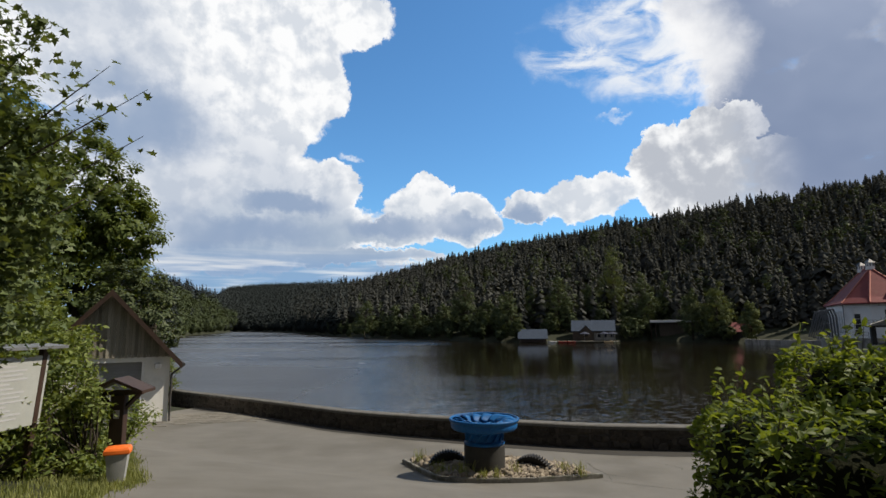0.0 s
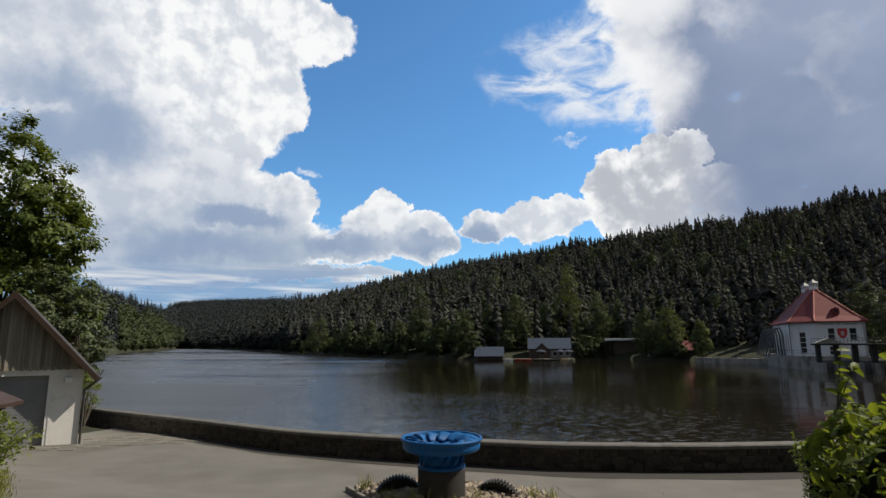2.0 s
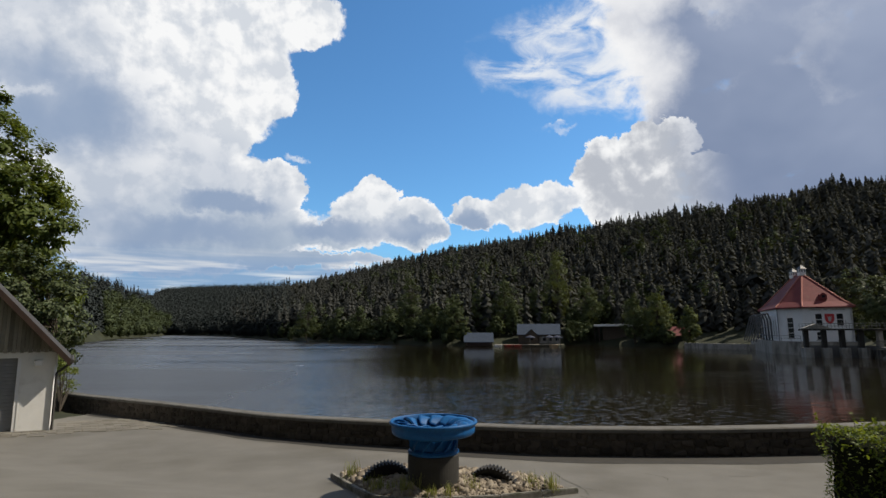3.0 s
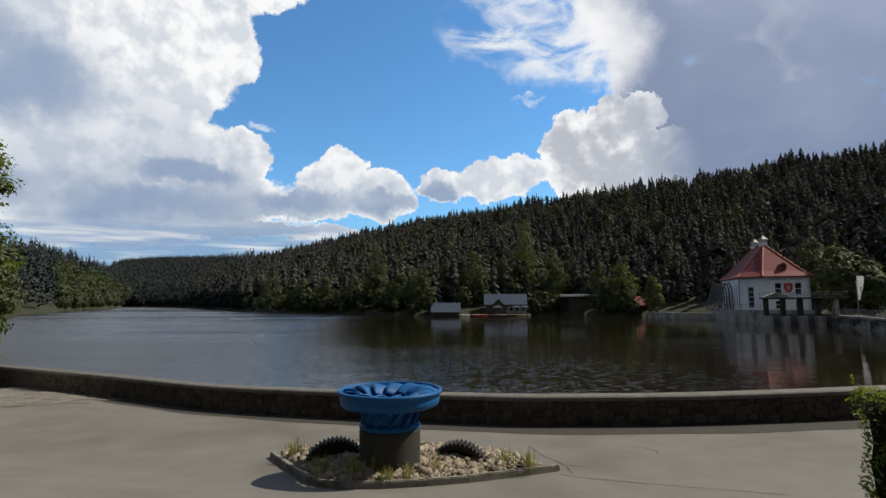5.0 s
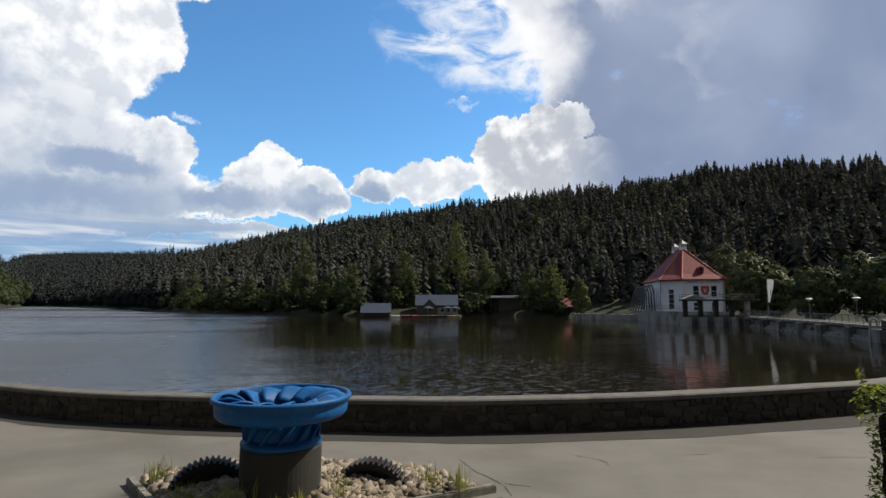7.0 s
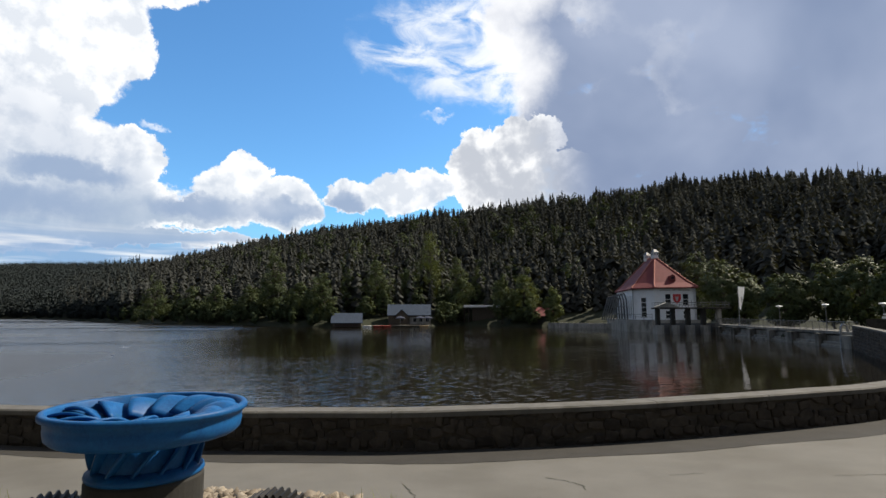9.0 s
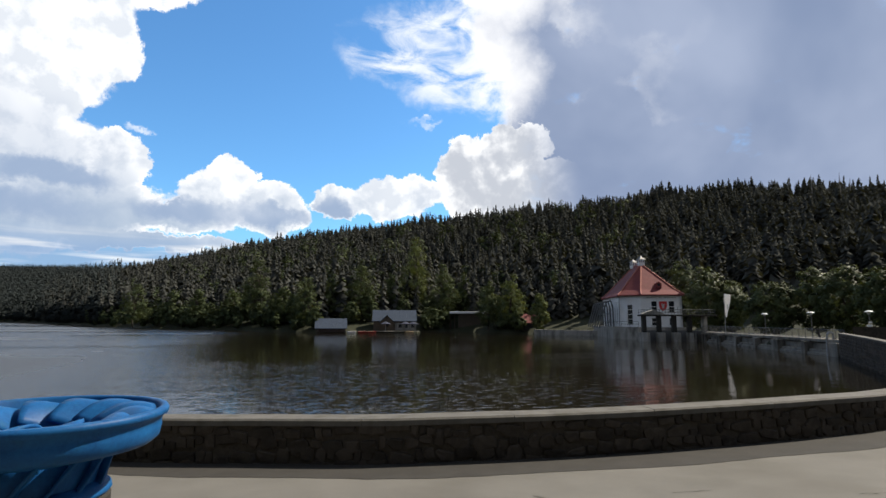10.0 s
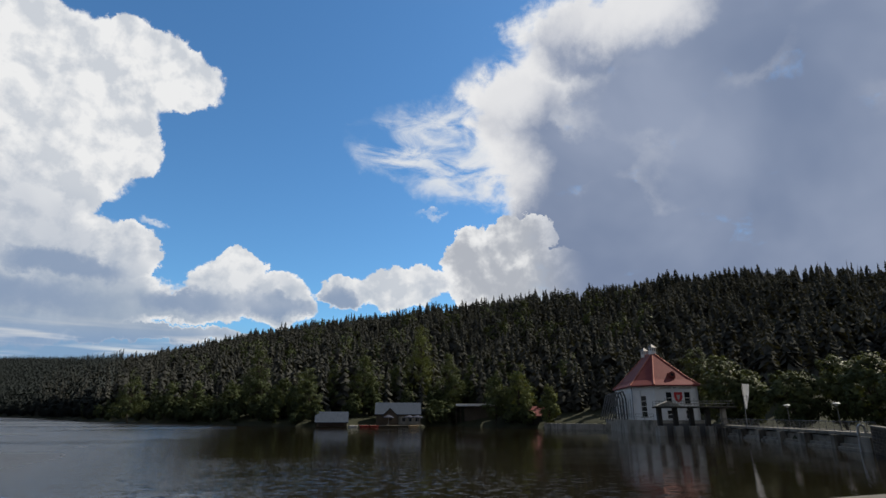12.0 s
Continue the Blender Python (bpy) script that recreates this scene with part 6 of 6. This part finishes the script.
# ---- verge on the left: bin, notice board, roofed post ----
def build_bin():
    x, y = -5.58, 7.35
    z = gz(x, y)
    t = thing("litter_bin", pose(x, y, z - 0.02, 0, 0, 25), "grey plastic litter bin with an orange lid on the verge", "bin")
    prof = [(0.15, 0.0), (0.213, 0.58), (0.222, 0.59), (0.205, 0.59), (0.14, 0.03)]
    bm = bmesh.new()
    rings = []
    for r, zz in prof:
        ring = []
        for k in range(24):
            a = 2 * math.pi * k / 24
            c, s = math.cos(a), math.sin(a)
            m = r / max(abs(c), abs(s)) ** 0.75
            ring.append(bm.verts.new((c * m, s * m * 0.85, zz)))
        rings.append(ring)
    for a, b in zip(rings, rings[1:]):
        for k in range(24):
            bm.faces.new((a[k], a[(k + 1) % 24], b[(k + 1) % 24], b[k]))
    bm.faces.new(rings[0][::-1])
    bm.faces.new(rings[-1])
    part("body", bm, M_GREYPLASTIC, t)
    lid = bmesh.new()
    rings = []
    for r, zz in ((0.235, 0.58), (0.245, 0.60), (0.245, 0.66), (0.215, 0.70), (0.09, 0.725)):
        ring = []
        for k in range(24):
            a = 2 * math.pi * k / 24
            c, s = math.cos(a), math.sin(a)
            m = r / max(abs(c), abs(s)) ** 0.8
            ring.append(lid.verts.new((c * m, s * m * 0.88, zz)))
        rings.append(ring)
    for a, b in zip(rings, rings[1:]):
        for k in range(24):
            lid.faces.new((a[k], a[(k + 1) % 24], b[(k + 1) % 24], b[k]))
    lid.faces.new(rings[0][::-1])
    lid.faces.new(rings[-1])
    part("lid", lid, M_ORANGE, t, "orange plastic lid")


build_bin()


def build_board():
    """Notice board under a small roof; its panel faces the drive."""
    a, b = Vector((-7.4, 5.5, 0)), Vector((-7.3, 7.3, 0))
    z = gz(-7.0, 6.4)
    rot = math.degrees(math.atan2((b - a).y, (b - a).x))
    L = (b - a).length
    t = thing("notice_board", pose(a.x - 0.2, a.y, z, 5, 0, rot), "weathered notice board with white panel and grey cap", "notice board")
    for x in (0.0, L):
        part("post", box_bm((x - 0.06, -0.06, -0.3), (x + 0.06, 0.06, 2.55), 0.008), M_DARKWOOD, t)
    panel = part("panel", box_bm((0.09, -0.05, 0.95), (L + 0.12, -0.02, 2.35), 0.004), M_PANEL, t, "white printed panel")
    bm = bmesh.new()
    for k in range(13):
        w = (0.62, 0.8, 0.74, 0.83, 0.55)[k % 5]
        box(bm, (0.3, -0.054, 2.15 - k * 0.085), (0.3 + w * (L - 0.4), -0.051, 2.185 - k * 0.085))
    part("print", bm, M_INK, panel)
    part("cap", upright([(-0.2, 2.50), (L + 0.35, 2.50), (L + 0.35, 2.56), (-0.2, 2.56)], -0.25, 0.3), M_STEEL, t)
    low = part("lower_panel", box_bm((-0.55, -0.05, 0.55), (0.1, -0.02, 0.92), 0.004), M_PANEL, t)
    bm = bmesh.new()
    for k in range(4):
        box(bm, (-0.48, -0.054, 0.82 - k * 0.065), (0.02, -0.051, 0.845 - k * 0.065))
    part("print", bm, M_INK, low)


build_board()


def build_post():
    x, y = -6.55, 8.75
    z = gz(x, y)
    t = thing("roofed_post", pose(x, y, z, 0, 0, 12), "dark brown timber post with a small braced roof", "post")
    part("shaft", box_bm((-0.15, -0.12, -0.3), (0.15, 0.12, 1.69), 0.012), M_DARKWOOD, t)
    part("plaque", box_bm((-0.06, -0.14, 1.18), (0.06, -0.122, 1.36)), M_PLUMB, t)
    for sg in (-1, 1):
        part("brace", rod_bm((0, 0, 1.25), (sg * 0.45, 0, 1.74), 0.055, n=4), M_DARKWOOD, t)
        bm = bmesh.new()
        c = [(0, -0.4, 2.02), (0, 0.4, 2.02), (sg * 0.62, 0.4, 1.74), (sg * 0.62, -0.4, 1.74)]
        lo, hi = [bm.verts.new(v) for v in c], [bm.verts.new((v[0], v[1], v[2] + 0.07)) for v in c]
        for i in range(4):
            bm.faces.new((lo[i], lo[(i + 1) % 4], hi[(i + 1) % 4], hi[i]))
        bm.faces.new(lo)
        bm.faces.new(hi)
        part("roof", bm, M_DARKWOOD, t)
    part("beam", box_bm((-0.5, -0.06, 1.69), (0.5, 0.06, 1.80)), M_DARKWOOD, t)


build_post()


# ---- near greenery ----
def lobed_leaf(lobes):
    """Outline of one leaf in its plane, length about one, as a fan about its middle."""
    if lobes == 5:
        pts = [(0, -0.5), (0.10, -0.32), (0.42, -0.30), (0.26, -0.08), (0.52, 0.16), (0.22, 0.12), (0.16, 0.26), (0, 0.55), (-0.16, 0.26), (-0.22, 0.12), (-0.52, 0.16), (-0.26, -0.08), (-0.42, -0.30), (-0.10, -0.32)]
    else:
        pts = [(0, -0.5), (0.17, -0.3), (0.25, 0.0), (0.18, 0.28), (0, 0.55), (-0.18, 0.28), (-0.25, 0.0), (-0.17, -0.3)]
    return np.array([(0, 0)] + pts)


def shaped_leaves(name, centres, sizes, mat, rg, lobes, up=0.8):
    """Leaves with their true outline, folded along the rib."""
    o = lobed_leaf(lobes)
    n, k = len(centres), len(o)
    d = rg.normal(size=(n, 3))
    d[:, 2] *= 0.6
    d /= np.linalg.norm(d, axis=1)[:, None]
    nor = rg.normal(size=(n, 3)) * 0.8
    nor[:, 2] = np.abs(nor[:, 2]) + up
    side = np.cross(nor, d)
    side /= np.linalg.norm(side, axis=1)[:, None] + 1e-9
    nn = np.cross(d, side)
    s = np.asarray(sizes)[:, None, None]
    bend = (np.abs(o[:, 0]) * 0.35 - o[:, 1] ** 2 * 0.25)[None, :, None]
    v = centres[:, None] + s * (o[None, :, 0:1] * side[:, None] + o[None, :, 1:2] * d[:, None] + bend * nn[:, None])
    fan = np.array([(0, 1 + i, 1 + (i + 1) % (k - 1)) for i in range(k - 1)])
    f = (np.arange(n)[:, None, None] * k + fan[None]).reshape(-1, 3)
    return raw_mesh(name, v.reshape(-1, 3), f, mat)


def twigs(bm, rg, start, ends, r):
    for e in ends:
        a, e = Vector(start), Vector(e)
        mid = a.lerp(e, 0.55) + Vector(rg.normal(size=3)) * 0.08
        rod(bm, a, mid, r, r * 0.6, 5)
        rod(bm, mid, e, r * 0.6, r * 0.2, 4)


def build_hedge(name, m, boxes, count, leaf, mat, label, seed, shoots=40):
    """A clipped hedge: leaves thick over its faces, thinner inside, with a few young shoots on top."""
    rg = np.random.default_rng(seed)
    t = thing(name, m, label, "hedge")
    P = []
    area = [2 * (b[3] * b[4] + b[3] * b[5] + b[4] * b[5]) for b in boxes]
    for b, ar in zip(boxes, area):
        n = int(count * ar / sum(area))
        c, h = np.array(b[:3]), np.array(b[3:]) / 2
        q = rg.uniform(-1, 1, (n, 3))
        face = rg.choice(3, n, p=(h[1] * h[2], h[0] * h[2], h[0] * h[1]) / (h[1] * h[2] + h[0] * h[2] + h[0] * h[1]))
        sign = np.where(rg.random(n) < 0.5, -1, 1)
        depth = 1 - np.abs(rg.normal(size=n)) * 0.10
        q[np.arange(n), face] = sign * depth
        # rounded shoulders and an uneven skin
        k = np.maximum(0, np.abs(q) - 0.75)
        q *= (1 - 0.35 * (k.sum(1) - k.max(1)))[:, None]
        p = c + q * h
        wob = np.array([noise.noise(Vector(v) * 1.7) for v in p])
        P.append(p + (q / (np.linalg.norm(q, axis=1)[:, None] + 1e-6)) * wob[:, None] * 0.16)
    P = np.concatenate(P)
    part("leaves", shaped_leaves("leaves", P, leaf * (0.6 + 0.7 * rg.random(len(P))), mat, rg, 1, 1.5), mat, t)
    bm = bmesh.new()
    sp = []
    for b in boxes:
        for k in range(max(2, int(b[3] / 0.35))):
            x = b[0] + b[3] * (rg.random() - 0.5) * 0.8
            y = b[1] + b[4] * (rg.random() - 0.5) * 0.5
            ends = [(x + rg.normal() * 0.3, y + rg.normal() * 0.25, b[2] + b[5] * rg.uniform(-0.1, 0.42)) for _ in range(5)]
            twigs(bm, rg, (x, y, b[2] - b[5] / 2 - 0.15), ends, 0.02)
    part("stems", bm, M_BARK, t)
    # dense twiggy core, lumpy, a hand's breadth under the leaves; near-black paints inner shade
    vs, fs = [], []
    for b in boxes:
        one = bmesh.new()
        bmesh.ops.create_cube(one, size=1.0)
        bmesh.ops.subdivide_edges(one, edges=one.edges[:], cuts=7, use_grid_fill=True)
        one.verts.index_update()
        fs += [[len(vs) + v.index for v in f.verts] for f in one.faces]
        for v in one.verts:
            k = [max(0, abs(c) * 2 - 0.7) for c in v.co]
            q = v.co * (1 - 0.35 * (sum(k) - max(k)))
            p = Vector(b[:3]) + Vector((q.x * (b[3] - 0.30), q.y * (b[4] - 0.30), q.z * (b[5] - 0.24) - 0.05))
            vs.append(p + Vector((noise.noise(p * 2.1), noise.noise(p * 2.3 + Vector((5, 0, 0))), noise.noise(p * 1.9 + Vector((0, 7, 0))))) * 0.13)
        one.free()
    bm = mesh_of("twig_mass", vs, fs, M_TWIG_SHADE, True)
    part("twig_mass", bm, M_TWIG_SHADE, t, "solid twiggy core of the hedge with its shade painted dark")
    bm = bmesh.new()
    for k in range(shoots):
        b = boxes[k % len(boxes)]
        x, y = b[0] + b[3] * (rg.random() - 0.5) * 0.95, b[1] + b[4] * (rg.random() - 0.5) * 0.9
        z = b[2] + b[5] / 2 - 0.08
        h = rg.uniform(0.15, 0.34)
        e = Vector((x + rg.normal() * 0.09, y + rg.normal() * 0.09, z + h))
        part("shoot", rod_bm((x, y, z), e, 0.005, 0.002, n=4), M_BARK, t)
        for j in range(7):
            q = Vector((x, y, z)).lerp(e, 0.3 + 0.7 * j / 6)
            sp.append((q.x + rg.normal() * 0.02, q.y + rg.normal() * 0.02, q.z))
    sp = np.array(sp)
    part("shoot_leaves", shaped_leaves("shoot_leaves", sp, leaf * (0.7 + 0.6 * rg.random(len(sp))), mat, rg, 1, 0.5), mat, t)
    return t


z = gz(4.6, 0.8) - 0.05
# the fourth, tallest box lies out of view, added to shade the hedge's front
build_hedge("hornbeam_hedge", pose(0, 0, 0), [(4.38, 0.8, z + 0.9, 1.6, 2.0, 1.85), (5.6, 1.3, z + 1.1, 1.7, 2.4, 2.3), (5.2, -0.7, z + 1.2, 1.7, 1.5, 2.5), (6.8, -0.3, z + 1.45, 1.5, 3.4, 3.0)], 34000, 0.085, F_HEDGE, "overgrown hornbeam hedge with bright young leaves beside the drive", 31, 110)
z = gz(9.6, 9.4)
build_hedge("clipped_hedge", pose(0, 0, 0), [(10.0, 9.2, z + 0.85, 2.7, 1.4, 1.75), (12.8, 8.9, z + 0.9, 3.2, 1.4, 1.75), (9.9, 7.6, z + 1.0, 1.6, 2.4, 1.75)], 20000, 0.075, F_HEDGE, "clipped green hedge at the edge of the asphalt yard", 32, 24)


def build_shrub(name, lobes, count, each, leaf, clump, mat, label, seed, lobed=0, category="shrub"):
    """A shrub of many stems with leaf clumps in the lobes."""
    rg = np.random.default_rng(seed)
    x, y = lobes[0][0], lobes[0][1]
    t = thing(name, pose(0, 0, 0), label, category)
    tot = sum(l[3] * l[5] for l in lobes)
    cs = np.concatenate([clumps(rg, l[:3], l[3:], max(5, int(count * l[3] * l[5] / tot)), 0.25) for l in lobes])
    cs[:, 2] = np.maximum(cs[:, 2], land_z(cs[:, 0], cs[:, 1]) + 0.1)
    pts = leaves_about(rg, cs, clump, each)
    sizes = leaf * (0.6 + 0.7 * rg.random(len(pts)))
    part("leaves", shaped_leaves("leaves", pts, sizes, mat, rg, lobed, 0.5), mat, t)
    for l in lobes:
        bm = bmesh.new()
        sel = cs[np.argsort(((cs - np.array(l[:3])) ** 2).sum(1))[:40:3]]
        twigs(bm, rg, (l[0], l[1], gz(l[0], l[1]) - 0.1), sel, 0.035)
        part("stem", bm, M_BARK, t)
    return t


build_shrub("verge_shrub", [(-8.4, 8.6, 3.6, 1.6, 1.6, 1.3), (-8.1, 7.0, 3.5, 1.1, 1.4, 1.0), (-9.8, 9.6, 4.6, 1.8, 1.8, 1.9), (-9.3, 6.3, 4.3, 1.5, 1.6, 1.7), (-7.9, 10.6, 3.3, 0.9, 1.0, 0.8), (-7.3, 7.9, 3.0, 0.5, 0.7, 0.5), (-6.75, 8.1, 2.6, 0.55, 0.5, 0.7), (-7.05, 8.35, 3.95, 0.5, 0.35, 0.4), (-6.8, 8.2, 4.15, 0.42, 0.35, 0.32)],
            620, 36, 0.12, 0.36, F_BUSH, "dense leafy shrub growing round the notice board", 41)
build_shrub("hazel_shrub", [(-9.3, 9.4, 5.1, 1.5, 1.2, 0.9), (-11.9, 11.0, 5.6, 2.0, 2.0, 1.9), (-14.2, 13.5, 5.0, 2.0, 2.0, 2.4), (-7.7, 8.6, 4.75, 0.8, 0.5, 0.25)], 420, 36, 0.14, 0.42, F_BUSH, "tall hazel shrub behind the roofed post", 42)


def build_maple():
    rg = np.random.default_rng(43)
    x, y = -7.6, 2.6
    z = gz(x, y)
    t = thing("maple_tree", pose(0, 0, 0), "young maple leaning over the verge with lobed leaves", "tree")
    lobes = [(-6.9, 3.4, 7.6, 1.9, 2.0, 2.3), (-7.8, 2.0, 9.6, 2.2, 2.2, 2.2), (-6.6, 4.6, 6.1, 1.4, 1.4, 1.2), (-8.4, 4.5, 7.0, 1.8, 2.0, 2.0), (-4.95, 3.2, 8.5, 0.7, 0.9, 1.9), (-4.95, 3.4, 6.9, 0.75, 0.8, 1.0)]
    cs = np.concatenate([clumps(rg, l[:3], l[3:], int(95 * l[3]), 0.1) for l in lobes])
    sprays = [((-6.3, 3.4, 7.5), (-4.35, 4.1, 9.35)), ((-6.3, 3.8, 7.2), (-4.6, 4.3, 8.9)), ((-6.4, 3.0, 8.0), (-5.1, 3.6, 9.9)), ((-6.3, 4.2, 6.6), (-5.0, 4.9, 7.5)), ((-6.6, 4.4, 6.0), (-5.4, 5.4, 6.3)), ((-5.2, 3.3, 7.7), (-3.15, 3.8, 9.25)), ((-5.1, 3.4, 7.2), (-3.3, 4.0, 8.6)), ((-5.1, 3.4, 8.2), (-3.7, 3.7, 9.6)), ((-5.0, 3.5, 6.9), (-3.7, 4.2, 8.0))]
    extra = []
    bm = bmesh.new()
    rod(bm, (x, y, z - 0.2), (-7.4, 2.8, z + 2.2), 0.11, 0.09, 8)
    rod(bm, (-7.4, 2.8, z + 2.2), (-7.3, 3.0, z + 4.8), 0.09, 0.05, 8)
    twigs(bm, rg, (-7.35, 2.9, z + 3.0), cs[::12], 0.03)
    for a, b in sprays:
        a, b = Vector(a), Vector(b)
        rod(bm, (-7.3, 3.0, a.z - 0.5), a, 0.03, 0.02, 6)
        rod(bm, a, b, 0.018, 0.004, 5)
        for k in range(20):
            q = a.lerp(b, 0.15 + 0.85 * k / 19)
            extra.append((q.x + rg.normal() * 0.12, q.y + rg.normal() * 0.12, q.z - abs(rg.normal()) * 0.12))
    part("trunk", bm, M_BARK, t)
    pts = np.concatenate([leaves_about(rg, cs, 0.40, 26), np.array(extra)])
    part("leaves", shaped_leaves("leaves", pts, 0.15 * (0.6 + 0.6 * rg.random(len(pts))), F_MAPLE, rg, 5, 0.3), F_MAPLE, t)


build_maple()

# big trees on the bank behind the garage
build_tree("oak_tree", pose(-46.5, 60, 1.2), 30, 9, 3, 620, 80, 0.55, 1.25, F_OAK, "tall spreading oak behind the garage", 51,
           lobes=[(0, 0, 20, 7.5, 7, 10.0), (4.8, -1, 15.5, 4.6, 5, 6.0), (5.6, 0, 8.0, 4.2, 5, 5.5), (-7, -3, 14, 8, 7, 10), (0, -3, 7, 6, 6, 6)], trunk_r=0.55)
build_tree("ash_tree", pose(-26.5, 42.5, 1.0), 11, 3, 1, 150, 70, 0.30, 0.65, F_LIME, "yellow-green ash tree beside the garage", 52,
           lobes=[(0, 0, 5.2, 2.4, 2.4, 4.6), (-2.6, -1.0, 6.4, 2.6, 2.4, 4.4)], trunk_r=0.16)
build_tree("oak_tree", pose(-58, 52, 1.2), 30, 9, 3, 380, 80, 0.6, 1.3, F_OAK, "tall dark oak on the wooded bank", 53,
           lobes=[(0, 0, 18, 9, 9, 13), (4, -10, 16, 9, 8, 13)], trunk_r=0.5)
build_tree("alder_tree", pose(-19.5, 18, 2.2), 19, 4, 4, 330, 60, 0.22, 0.7, F_OAK, "tall dark alder beyond the verge", 55,
           lobes=[(0, 0, 9.0, 4.0, 4, 5.5), (1.4, -1.0, 10.5, 3.0, 2.8, 3.4), (-2, -2, 8, 4, 4, 5)], trunk_r=0.25)
build_shrub("bank_shrub", [(-19.5, 33.4, 2.2, 0.9, 0.9, 1.4), (-18.9, 32.2, 3.0, 0.5, 0.5, 0.8)], 40, 30, 0.14, 0.3, F_BUSH, "green shrub between the garage and the quay wall", 54)


def build_verge_grass():
    rg = np.random.default_rng(61)
    vs, fs, base = [], [], 0
    for k in range(1700):
        y = rg.uniform(3.0, 15.5)
        e = float(np.interp(y, [3, 6, 7.6, 9.2, 11, 14, 16], [-4.4, -4.9, -5.15, -6.5, -7.6, -9.8, -11.3]))
        x = e - abs(rg.normal()) * 1.3 + 0.12
        v, f = grass_tuft(rg, x, y, gz(x, y) - 0.03, 14, rg.uniform(0.06, 0.17), 0.11, 0.006)
        vs.append(v)
        fs.append(f + base)
        base += len(v)
    tagged(new("grass", raw_mesh("grass", np.concatenate(vs), np.concatenate(fs), F_GRASS)), "rough sunlit grass along the edge of the asphalt", "grass", kind="stuff")


build_verge_grass()


def build_cracks():
    """Dark cracks with weeds in the asphalt."""
    rg = np.random.default_rng(71)
    lines = [[(5.15, 12.9), (5.5, 12.6), (6.2, 12.2), (7.3, 11.6), (8.6, 10.9)], [(5.2, 15.6), (5.25, 14.6), (5.45, 13.6), (5.4, 12.9)], [(5.5, 13.6), (5.9, 13.3)], [(7.6, 15.2), (7.9, 14.6), (7.8, 14.2)], [(9.6, 14.6), (10.3, 14.5)], [(12.0, 13.6), (13.0, 13.3)]]
    for pts in lines:
        line = smooth_line(pts, 0.08)
        v, f = [], []
        for i, p in enumerate(line):
            d = (line[min(i + 1, len(line) - 1)] - line[max(i - 1, 0)]).normalized()
            o = Vector((-d.y, d.x)) * rg.uniform(0.003, 0.013)
            j = Vector((rg.normal(), rg.normal())) * 0.012
            for q in (p + o + j, p - o + j):
                v.append((q.x, q.y, gz(q.x, q.y) + 0.006))
        f = [(2 * i, 2 * i + 1, 2 * i + 3, 2 * i + 2) for i in range(len(line) - 1)]
        tagged(new("road_crack", mesh_of("road_crack", v, f, M_CRACK)), "dark crack running through the asphalt", "crack", "cracks in the asphalt", "structure")


build_cracks()
build_wall_stones()
